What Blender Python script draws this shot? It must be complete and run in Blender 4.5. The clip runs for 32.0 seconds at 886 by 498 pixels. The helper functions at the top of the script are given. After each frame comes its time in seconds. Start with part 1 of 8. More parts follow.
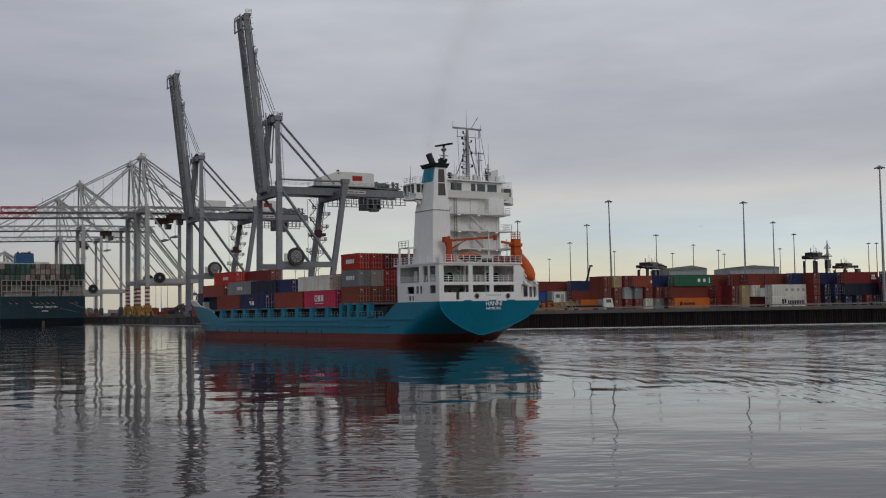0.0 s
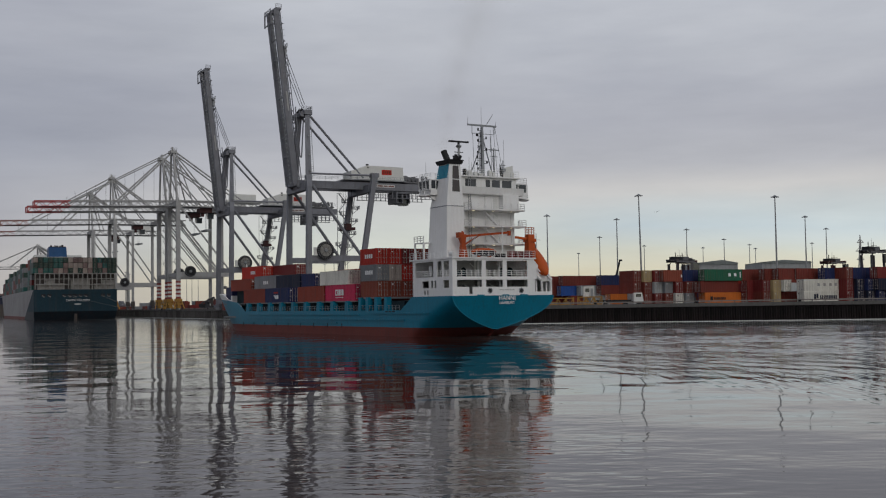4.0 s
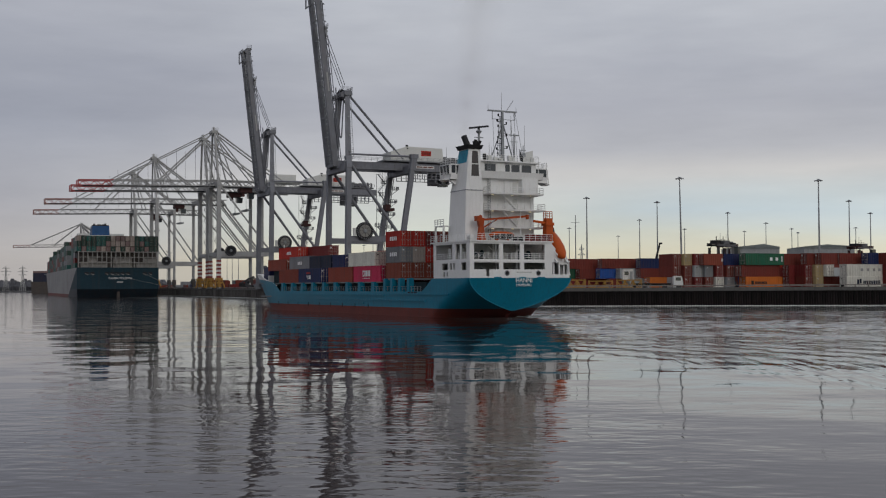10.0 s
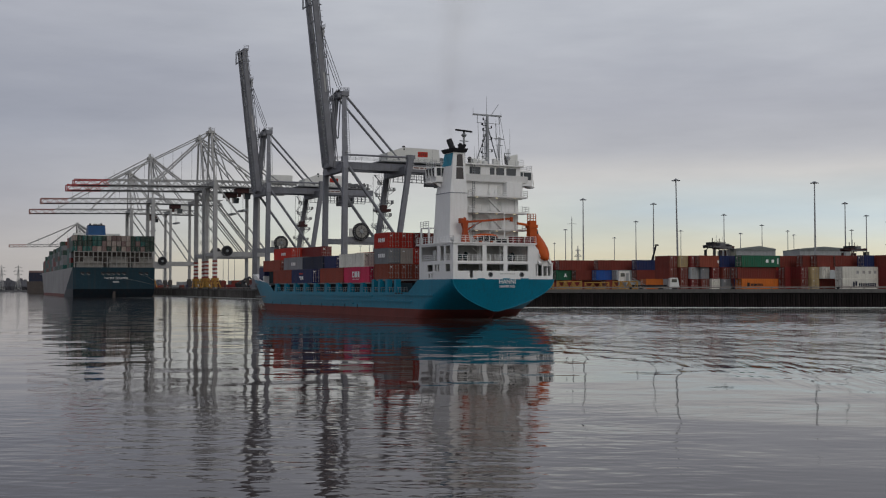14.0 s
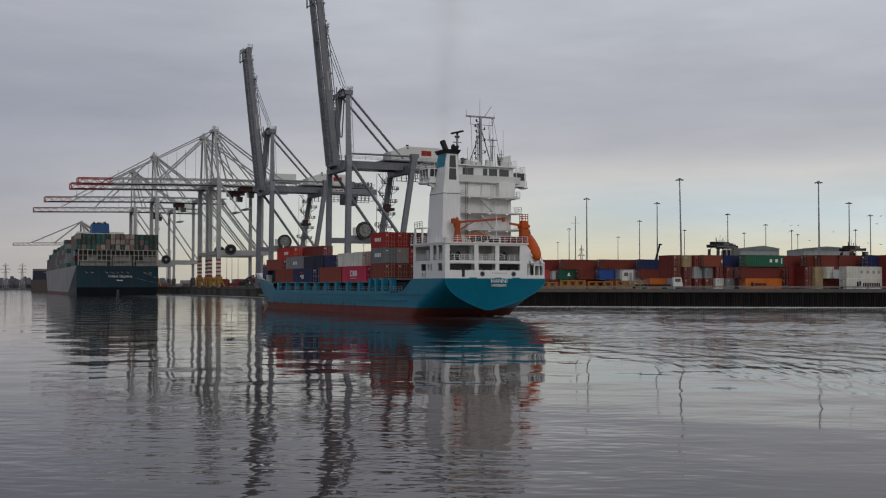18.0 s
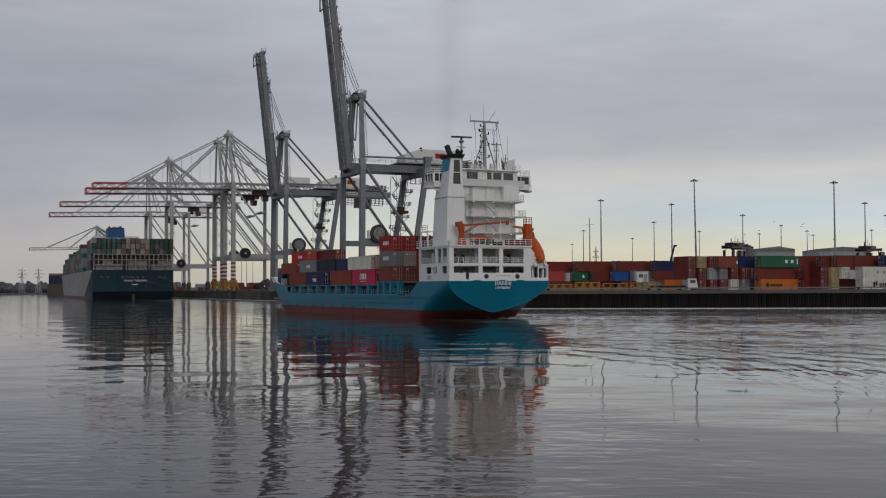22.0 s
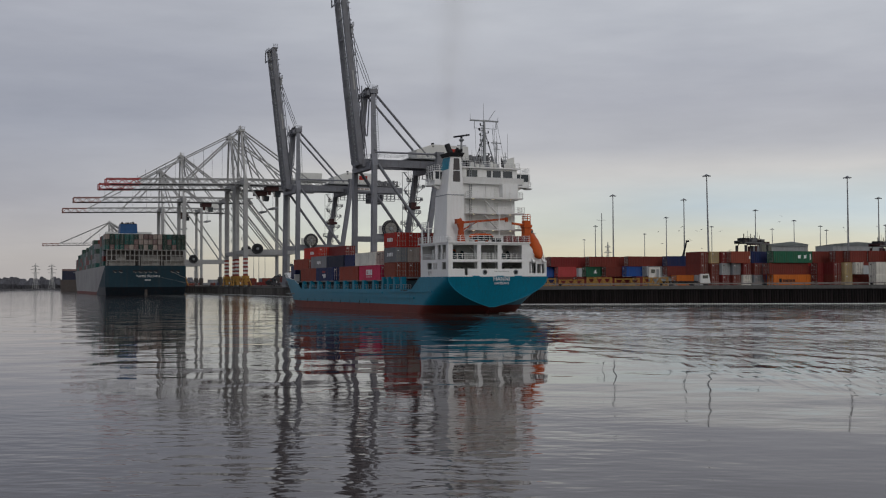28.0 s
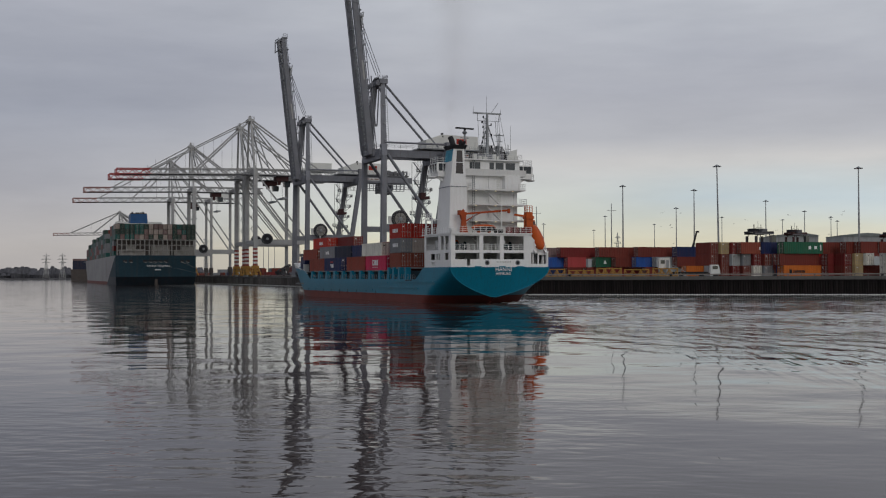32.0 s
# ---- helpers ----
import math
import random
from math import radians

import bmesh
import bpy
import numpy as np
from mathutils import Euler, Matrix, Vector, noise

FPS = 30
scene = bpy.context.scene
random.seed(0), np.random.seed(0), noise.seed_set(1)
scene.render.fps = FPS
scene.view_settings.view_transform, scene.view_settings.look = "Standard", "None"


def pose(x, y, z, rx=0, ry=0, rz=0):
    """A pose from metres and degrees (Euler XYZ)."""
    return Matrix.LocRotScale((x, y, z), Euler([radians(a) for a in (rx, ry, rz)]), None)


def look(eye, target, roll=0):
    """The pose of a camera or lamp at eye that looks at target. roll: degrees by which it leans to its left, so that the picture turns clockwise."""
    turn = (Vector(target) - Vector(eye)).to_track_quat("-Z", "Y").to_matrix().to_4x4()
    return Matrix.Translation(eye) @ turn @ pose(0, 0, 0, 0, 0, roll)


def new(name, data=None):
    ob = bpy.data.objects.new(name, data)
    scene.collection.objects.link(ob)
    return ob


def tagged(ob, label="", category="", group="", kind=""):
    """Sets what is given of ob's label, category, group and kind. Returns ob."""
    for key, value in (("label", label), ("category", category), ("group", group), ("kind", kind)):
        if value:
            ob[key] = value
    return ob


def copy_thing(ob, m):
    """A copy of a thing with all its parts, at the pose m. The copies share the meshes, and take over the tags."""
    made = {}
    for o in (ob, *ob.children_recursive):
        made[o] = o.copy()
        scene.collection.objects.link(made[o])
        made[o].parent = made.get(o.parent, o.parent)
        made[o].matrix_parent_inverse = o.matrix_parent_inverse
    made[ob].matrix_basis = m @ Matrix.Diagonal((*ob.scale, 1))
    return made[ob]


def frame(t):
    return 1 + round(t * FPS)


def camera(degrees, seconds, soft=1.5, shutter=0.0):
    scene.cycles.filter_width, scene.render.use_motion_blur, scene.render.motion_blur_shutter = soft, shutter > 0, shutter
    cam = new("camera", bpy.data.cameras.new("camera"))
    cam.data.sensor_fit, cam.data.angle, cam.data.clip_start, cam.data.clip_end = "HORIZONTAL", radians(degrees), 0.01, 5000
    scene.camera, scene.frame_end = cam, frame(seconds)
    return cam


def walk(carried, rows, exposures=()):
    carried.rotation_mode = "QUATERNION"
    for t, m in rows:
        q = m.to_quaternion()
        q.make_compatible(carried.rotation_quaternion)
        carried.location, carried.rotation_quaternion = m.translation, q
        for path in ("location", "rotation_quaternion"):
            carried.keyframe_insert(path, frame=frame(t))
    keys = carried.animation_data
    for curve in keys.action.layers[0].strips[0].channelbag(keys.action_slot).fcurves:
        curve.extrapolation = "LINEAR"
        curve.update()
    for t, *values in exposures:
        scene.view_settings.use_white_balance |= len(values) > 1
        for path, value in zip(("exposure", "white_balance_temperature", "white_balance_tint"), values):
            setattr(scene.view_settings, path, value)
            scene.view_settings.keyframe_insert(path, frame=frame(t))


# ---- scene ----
# ---- path of the camera and of the ship ----
CAMERA_ROWS = [
    (0.0, 0.00, 3.13, -1.00),
    (0.5, 0.06, 3.05, -1.03),
    (1.0, 0.23, 2.90, -1.00),
    (1.5, 0.38, 2.96, -1.06),
    (2.0, 0.61, 3.08, -1.21),
    (2.5, 0.89, 3.03, -1.10),
    (3.0, 1.24, 3.00, -0.91),
    (3.5, 1.36, 2.92, -0.86),
    (5.5, 2.25, 2.77, -0.57),
    (6.0, 2.46, 2.78, -0.35),
    (6.5, 2.74, 2.69, -0.34),
    (7.0, 2.97, 2.61, -0.32),
    (7.5, 3.09, 2.51, -0.31),
    (8.0, 3.21, 2.34, -0.32),
    (8.5, 3.46, 2.25, -0.34),
    (9.0, 3.61, 1.97, -0.42),
    (9.5, 3.57, 1.98, -0.39),
    (10.0, 3.52, 1.91, -0.28),
    (10.5, 3.56, 1.95, -0.30),
    (11.0, 3.58, 1.95, -0.20),
    (11.5, 3.48, 1.91, -0.14),
    (12.0, 3.44, 1.87, -0.08),
    (12.5, 3.38, 1.96, -0.06),
    (13.0, 3.31, 1.92, 0.01),
    (13.5, 3.33, 1.98, -0.06),
    (14.0, 3.33, 1.96, -0.09),
    (14.5, 3.14, 1.99, -0.05),
    (16.5, 3.47, 1.86, -0.09),
    (17.0, 3.51, 1.91, -0.08),
    (17.5, 3.46, 1.90, -0.00),
    (18.0, 3.51, 1.91, 0.03),
    (18.5, 3.55, 2.01, -0.01),
    (19.0, 3.58, 1.99, 0.07),
    (19.5, 3.59, 2.07, -0.08),
    (20.0, 3.73, 2.21, 0.06),
    (20.5, 3.88, 2.31, -0.08),
    (21.0, 4.03, 2.23, -0.10),
    (21.5, 4.11, 2.20, -0.21),
    (22.0, 4.24, 2.04, -0.27),
    (22.5, 4.34, 2.07, -0.38),
    (23.0, 4.46, 1.97, -0.38),
    (23.5, 4.48, 2.05, -0.41),
    (24.0, 4.64, 2.11, -0.39),
    (24.5, 4.59, 2.11, -0.49),
    (25.0, 4.46, 2.10, -0.38),
    (25.5, 4.55, 2.19, -0.40),
    (27.5, 4.71, 2.00, -0.29),
    (28.0, 4.85, 1.81, -0.28),
    (28.5, 5.05, 1.71, -0.24),
    (29.0, 5.13, 1.58, -0.09),
    (29.5, 5.30, 1.46, 0.03),
    (30.0, 5.22, 1.44, -0.01),
    (30.5, 5.16, 1.35, -0.06),
    (31.0, 5.18, 1.36, 0.07),
    (31.5, 5.23, 1.22, -0.05),
    (32.0, 5.34, 1.31, -0.18),
]
SHIP_ROWS = [
    (0.0, 7.212, 170.976, 33.483),
    (2.0, 6.018, 172.267, 33.087),
    (4.0, 4.851, 173.592, 32.715),
    (6.0, 3.711, 174.943, 32.356),
    (8.0, 2.601, 176.310, 32.005),
    (10.0, 1.521, 177.687, 31.656),
    (12.0, 0.474, 179.067, 31.305),
    (14.0, -0.541, 180.447, 30.951),
    (16.0, -1.521, 181.825, 30.594),
    (18.0, -2.466, 183.199, 30.234),
    (20.0, -3.374, 184.571, 29.877),
    (22.0, -4.245, 185.941, 29.527),
    (24.0, -5.077, 187.315, 29.191),
    (26.0, -5.870, 188.697, 28.879),
    (28.0, -6.623, 190.095, 28.601),
    (30.0, -7.336, 191.516, 28.369),
    (32.0, -8.007, 192.970, 28.198),
]

cam = camera(43.5, 32.0, soft=1.15)
EYE = 5.2
walk(cam, [(t, pose(0, 0, EYE, 90 + pitch, 0, yaw) @ pose(0, 0, 0, 0, 0, roll)) for t, yaw, pitch, roll in CAMERA_ROWS])


def ship_pose(row):
    """x forward, y to port, z up from the water, at the middle of the stern."""
    return pose(row[1], row[2], 0, 0, 0, 90 + row[3])


# ---- world: a grey winter sky with a brighter strip over the horizon ----
world = bpy.data.worlds.new("sky")
scene.world = world
world.use_nodes = True
wn, wl = world.node_tree.nodes, world.node_tree.links
wn.clear()


def wnode(kind, **inputs):
    n = wn.new(kind)
    for k, v in inputs.items():
        n.inputs[k].default_value = v
    return n


def ramp_on(node, stops):
    cr = node.color_ramp
    while len(cr.elements) > 1:
        cr.elements.remove(cr.elements[-1])
    cr.elements[0].position, cr.elements[0].color = stops[0][0], (*stops[0][1], 1)
    for pos, col in stops[1:]:
        e = cr.elements.new(pos)
        e.color = (*col, 1)


sky = wn.new("ShaderNodeTexSky")
sky.sky_type, sky.sun_disc = "NISHITA", False
sky.sun_elevation, sky.sun_rotation = radians(14), radians(60)
coord = wn.new("ShaderNodeTexCoord")
split = wn.new("ShaderNodeSeparateXYZ")
wl.new(coord.outputs["Generated"], split.inputs[0])
# cloud sheets lie flat: stretch the noise along the horizon
stretch = wn.new("ShaderNodeMapping")
stretch.inputs["Scale"].default_value = (1.0, 1.0, 5.0)
wl.new(coord.outputs["Generated"], stretch.inputs["Vector"])
cloud = wnode("ShaderNodeTexNoise", Scale=2.2, Detail=6.0, Roughness=0.5)
wl.new(stretch.outputs[0], cloud.inputs["Vector"])
fine = wnode("ShaderNodeTexNoise", Scale=7.0, Detail=8.0, Roughness=0.6)
wl.new(stretch.outputs[0], fine.inputs["Vector"])
# uneven lower edge of the cloud deck
edge = wn.new("ShaderNodeMath")
edge.operation = "MULTIPLY_ADD"
edge.inputs[1].default_value = 0.05
wl.new(cloud.outputs["Fac"], edge.inputs[0])
wl.new(split.outputs["Z"], edge.inputs[2])
height = wn.new("ShaderNodeValToRGB")
ramp_on(height, [(0.0, (0.60, 0.54, 0.42)), (0.045, (0.70, 0.64, 0.47)), (0.07, (0.62, 0.635, 0.56)),
                 (0.092, (0.585, 0.60, 0.565)), (0.112, (0.56, 0.56, 0.55)), (0.128, (0.545, 0.53, 0.525)), (0.148, (0.43, 0.43, 0.46)), (0.19, (0.375, 0.38, 0.425)),
                 (0.25, (0.45, 0.46, 0.50)), (0.32, (0.52, 0.533, 0.572)), (0.6, (0.46, 0.47, 0.515)), (1.0, (0.46, 0.47, 0.515))])
wl.new(edge.outputs[0], height.inputs["Fac"])
# towards the left the cloud comes down to the horizon in a dull mauve haze
haze = wn.new("ShaderNodeValToRGB")
ramp_on(haze, [(0.0, (0.39, 0.36, 0.35)), (0.05, (0.44, 0.412, 0.40)), (0.10, (0.385, 0.38, 0.41)),
               (0.16, (0.35, 0.36, 0.41)), (0.32, (0.372, 0.382, 0.432)), (1.0, (0.46, 0.47, 0.515))])
wl.new(edge.outputs[0], haze.inputs["Fac"])
side = wn.new("ShaderNodeMapRange")
side.interpolation_type = "SMOOTHSTEP"
side.inputs["From Min"].default_value, side.inputs["From Max"].default_value = -0.42, -0.15
wl.new(split.outputs["X"], side.inputs["Value"])
streak = wn.new("ShaderNodeValToRGB")
ramp_on(streak, [(0.30, (0.85, 0.86, 0.89)), (0.70, (1.15, 1.14, 1.11))])
wl.new(cloud.outputs["Fac"], streak.inputs["Fac"])
streak2 = wn.new("ShaderNodeValToRGB")
ramp_on(streak2, [(0.30, (0.93, 0.945, 0.965)), (0.70, (1.03, 1.045, 1.06))])
wl.new(fine.outputs["Fac"], streak2.inputs["Fac"])


def wmix(kind, fac, a, b):
    m = wn.new("ShaderNodeMix")
    m.data_type, m.blend_type = "RGBA", kind
    m.inputs["Factor"].default_value = fac
    wl.new(a, m.inputs["A"])
    wl.new(b, m.inputs["B"])
    return m.outputs["Result"]


base_sky = wn.new("ShaderNodeMix")
base_sky.data_type = "RGBA"
wl.new(side.outputs[0], base_sky.inputs["Factor"])
wl.new(haze.outputs["Color"], base_sky.inputs["A"])
wl.new(height.outputs["Color"], base_sky.inputs["B"])
# a strip of clear blue under the cloud, to the right
strip = wn.new("ShaderNodeValToRGB")
ramp_on(strip, [(0.066, (0, 0, 0)), (0.090, (0.9, 0.9, 0.9)), (0.106, (0.5, 0.5, 0.5)), (0.122, (0, 0, 0))])
wl.new(edge.outputs[0], strip.inputs["Fac"])
opening = wn.new("ShaderNodeMapRange")
opening.interpolation_type = "SMOOTHSTEP"
opening.inputs["From Min"].default_value, opening.inputs["From Max"].default_value = 0.0, 0.16
wl.new(split.outputs["X"], opening.inputs["Value"])
clear = wn.new("ShaderNodeMath")
clear.operation = "MULTIPLY"
wl.new(strip.outputs["Color"], clear.inputs[0])
wl.new(opening.outputs[0], clear.inputs[1])
with_blue = wn.new("ShaderNodeMix")
with_blue.data_type = "RGBA"
with_blue.inputs["B"].default_value = (0.50, 0.575, 0.615, 1)
wl.new(clear.outputs[0], with_blue.inputs["Factor"])
wl.new(base_sky.outputs["Result"], with_blue.inputs["A"])
covered = wmix("MULTIPLY", 1.0, wmix("MULTIPLY", 1.0, with_blue.outputs["Result"], streak.outputs["Color"]), streak2.outputs["Color"])
bg_sky = wnode("ShaderNodeBackground", Strength=0.06)
wl.new(sky.outputs[0], bg_sky.inputs["Color"])
bg_cloud = wnode("ShaderNodeBackground", Strength=1.08)
wl.new(covered, bg_cloud.inputs["Color"])
both = wnode("ShaderNodeMixShader", Fac=0.93)
wl.new(bg_sky.outputs[0], both.inputs[1])
wl.new(bg_cloud.outputs[0], both.inputs[2])
out_w = wn.new("ShaderNodeOutputWorld")
wl.new(both.outputs[0], out_w.inputs["Surface"])

sun = new("sun", bpy.data.lights.new("sun", "SUN"))
sun.data.energy, sun.data.angle, sun.data.color = 0.5, radians(25), (1.0, 0.95, 0.88)
sun.matrix_world = look((60, -100, 60), (0, 0, 0))

# ---- materials ----


def material(name, color, rough=0.5, metal=0.0, grain=0.25, scale=1.5, dirt=None, dirt_amount=0.35, bump=0.0, bump_scale=20.0, vary=0.0, spec=0.22):
    """A painted or bare surface: large blotches, fine grain, dirt of its own colour and a little relief."""
    m = bpy.data.materials.new(name)
    m.use_nodes = True
    nt = m.node_tree
    n, l = nt.nodes, nt.links
    b = n["Principled BSDF"]
    b.inputs["Roughness"].default_value, b.inputs["Metallic"].default_value, b.inputs["Specular IOR Level"].default_value = rough, metal, spec
    tc = n.new("ShaderNodeTexCoord")
    big = n.new("ShaderNodeTexNoise")
    big.inputs["Scale"].default_value, big.inputs["Detail"].default_value = scale * 0.25, 4.0
    small = n.new("ShaderNodeTexNoise")
    small.inputs["Scale"].default_value, small.inputs["Detail"].default_value = scale * 3.0, 6.0
    # runs of dirt go downwards
    runs = n.new("ShaderNodeMapping")
    runs.inputs["Scale"].default_value = (1.6, 1.6, 0.18)
    l.new(tc.outputs["Object"], runs.inputs["Vector"])
    streaks = n.new("ShaderNodeTexNoise")
    streaks.inputs["Scale"].default_value, streaks.inputs["Detail"].default_value = scale, 5.0
    l.new(runs.outputs[0], streaks.inputs["Vector"])
    for t in (big, small):
        l.new(tc.outputs["Object"], t.inputs["Vector"])
    add = n.new("ShaderNodeMath")
    add.operation = "MULTIPLY_ADD"
    add.inputs[1].default_value = 0.5
    l.new(small.outputs["Fac"], add.inputs[0])
    half = n.new("ShaderNodeMath")
    half.operation, half.inputs[1].default_value = "MULTIPLY", 0.5
    l.new(big.outputs["Fac"], half.inputs[0])
    l.new(half.outputs[0], add.inputs[2])
    tone = n.new("ShaderNodeMapRange")
    tone.inputs["From Min"].default_value, tone.inputs["From Max"].default_value = 0.3, 0.7
    tone.inputs["To Min"].default_value, tone.inputs["To Max"].default_value = 1 - grain, 1 + grain
    l.new(add.outputs[0], tone.inputs["Value"])
    col = n.new("ShaderNodeMix")
    col.data_type, col.blend_type = "RGBA", "MULTIPLY"
    col.inputs["Factor"].default_value = 1.0
    col.inputs["A"].default_value = (*color, 1)
    l.new(tone.outputs[0], col.inputs["B"])
    last = col.outputs["Result"]
    if vary:
        info = n.new("ShaderNodeObjectInfo")
        hv = n.new("ShaderNodeHueSaturation")
        rng = n.new("ShaderNodeMapRange")
        rng.inputs["To Min"].default_value, rng.inputs["To Max"].default_value = 1 - vary, 1 + vary
        l.new(info.outputs["Random"], rng.inputs["Value"])
        l.new(rng.outputs[0], hv.inputs["Value"])
        l.new(last, hv.inputs["Color"])
        last = hv.outputs["Color"]
    if dirt:
        lim = n.new("ShaderNodeMapRange")
        lim.inputs["From Min"].default_value, lim.inputs["From Max"].default_value = 0.5, 0.78
        lim.inputs["To Max"].default_value = dirt_amount
        l.new(streaks.outputs["Fac"], lim.inputs["Value"])
        dm = n.new("ShaderNodeMix")
        dm.data_type = "RGBA"
        dm.inputs["B"].default_value = (*dirt, 1)
        l.new(lim.outputs[0], dm.inputs["Factor"])
        l.new(last, dm.inputs["A"])
        last = dm.outputs["Result"]
    l.new(last, b.inputs["Base Color"])
    if bump:
        bt = n.new("ShaderNodeTexNoise")
        bt.inputs["Scale"].default_value, bt.inputs["Detail"].default_value = bump_scale, 5.0
        l.new(tc.outputs["Object"], bt.inputs["Vector"])
        bp = n.new("ShaderNodeBump")
        bp.inputs["Strength"].default_value, bp.inputs["Distance"].default_value = bump, 0.05
        l.new(bt.outputs["Fac"], bp.inputs["Height"])
        l.new(bp.outputs[0], b.inputs["Normal"])
    return m


RUST = (0.12, 0.05, 0.025)
GRIME = (0.05, 0.045, 0.04)
TEAL = material("teal_hull_paint", (0.003, 0.166, 0.258), 0.45, dirt=(0.02, 0.07, 0.09), dirt_amount=0.35, grain=0.14)
BOOT = material("red_boot_paint", (0.155, 0.034, 0.026), 0.6, dirt=GRIME, dirt_amount=0.6)
WHITE = material("white_ship_paint", (0.74, 0.735, 0.72), 0.45, grain=0.06, dirt=(0.40, 0.33, 0.26), dirt_amount=0.17)
GLASS = material("dark_window_glass", (0.03, 0.035, 0.04), 0.06, grain=0.1, spec=0.8)
TINT = material("brown_tinted_panel", (0.055, 0.045, 0.040), 0.2, grain=0.3, spec=0.5)
TEAL_LIGHT = material("teal_funnel_paint", (0.010, 0.20, 0.29), 0.45, grain=0.12)
# teal darkened almost to black: shade of the side openings put into the colour
DARKTEAL = material("grimy_shaded_coaming_paint", (0.012, 0.030, 0.038), 0.7, dirt=GRIME)
REEL = material("dusty_grey_reel", (0.14, 0.14, 0.145), 0.7, dirt=GRIME)
REEL_DISC = material("dusty_pale_reel_disc", (0.25, 0.24, 0.22), 0.7, dirt=GRIME, dirt_amount=0.5)
CRANE_ORANGE = material("weathered_orange_crane_paint", (0.36, 0.058, 0.013), 0.55, grain=0.2, dirt=RUST, dirt_amount=0.45)
BLACK = material("black_paint", (0.02, 0.02, 0.022), 0.6)
DECKGREY = material("grey_deck_steel", (0.20, 0.21, 0.21), 0.7, dirt=RUST)
ORANGE = material("orange_paint", (0.46, 0.080, 0.012), 0.5, grain=0.15, dirt=RUST, dirt_amount=0.3)
CRANE_DARK = material("slate_crane_paint", (0.185, 0.19, 0.21), 0.5, grain=0.18, dirt=(0.10, 0.08, 0.07), dirt_amount=0.4)
CRANE_LIGHT = material("pale_grey_crane_paint", (0.35, 0.35, 0.345), 0.55, grain=0.12, dirt=(0.25, 0.19, 0.15), dirt_amount=0.4)
SIGNAL_RED = material("red_and_white_boom_paint", (0.37, 0.075, 0.075), 0.55, dirt=GRIME)
TIP_FADED = material("faded_pink_boom_paint", (0.33, 0.19, 0.17), 0.6, dirt=GRIME)
BAND_RED = material("weathered_red_band_paint", (0.27, 0.062, 0.055), 0.65, dirt=GRIME, dirt_amount=0.6)
STRIPE_WHITE = material("white_band_paint", (0.68, 0.66, 0.62), 0.6, dirt=GRIME)
YELLOW = material("yellow_machine_paint", (0.37, 0.20, 0.045), 0.55, dirt=RUST, dirt_amount=0.5)
RUBBER = material("black_rubber_cable", (0.022, 0.022, 0.024), 0.7)
STEEL = material("galvanised_steel", (0.27, 0.28, 0.29), 0.5, metal=0.4, dirt=GRIME)
CONCRETE = material("grey_quay_concrete", (0.115, 0.11, 0.105), 0.85, dirt=GRIME, dirt_amount=0.5, bump=0.3, bump_scale=4.0, scale=0.8)
PILE = material("dark_tarred_sheet_pile", (0.015, 0.012, 0.012), 0.85, dirt=(0.05, 0.035, 0.03), dirt_amount=0.5, vary=0.6)
ASPHALT = material("yard_asphalt", (0.06, 0.06, 0.058), 0.9, bump=0.3, scale=0.3, bump_scale=6.0)
SHED = material("grey_shed_cladding", (0.30, 0.31, 0.31), 0.6, dirt=GRIME, scale=0.5)
NAVYHULL = material("dark_blue_green_hull_paint", (0.0115, 0.035, 0.050), 0.7, dirt=(0.05, 0.045, 0.04), dirt_amount=0.3, scale=0.3)
GREYHULL = material("weathered_grey_hull_side", (0.29, 0.285, 0.28), 0.6, dirt=(0.25, 0.15, 0.11), scale=0.3)
FUNNEL_BLUE = material("bright_blue_funnel_paint", (0.012, 0.065, 0.175), 0.5, dirt=GRIME, dirt_amount=0.2)
CREAM = material("off_white_paint", (0.62, 0.62, 0.59), 0.5, grain=0.08, dirt=(0.35, 0.31, 0.26), dirt_amount=0.14)
LASHING = material("grey_lashing_steel", (0.33, 0.32, 0.30), 0.6, dirt=RUST, dirt_amount=0.5)
# white bulkheads darkened to grey: the dimness of the mooring decks put into colour
INNER = material("shade_grey_bulkhead_paint", (0.42, 0.425, 0.41), 0.6, dirt=RUST, dirt_amount=0.3)
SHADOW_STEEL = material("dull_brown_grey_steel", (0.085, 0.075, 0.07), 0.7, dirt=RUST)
LETTER = material("white_lettering", (0.75, 0.75, 0.74), 0.5, grain=0.05)


def glowing(name, color, strength):
    m = bpy.data.materials.new(name)
    m.use_nodes = True
    b = m.node_tree.nodes["Principled BSDF"]
    b.inputs["Base Color"].default_value = (*color, 1)
    b.inputs["Emission Color"].default_value = (*color, 1)
    b.inputs["Emission Strength"].default_value = strength
    return m


LAMP = glowing("warm_deck_lamp", (1.0, 0.86, 0.6), 0.9)

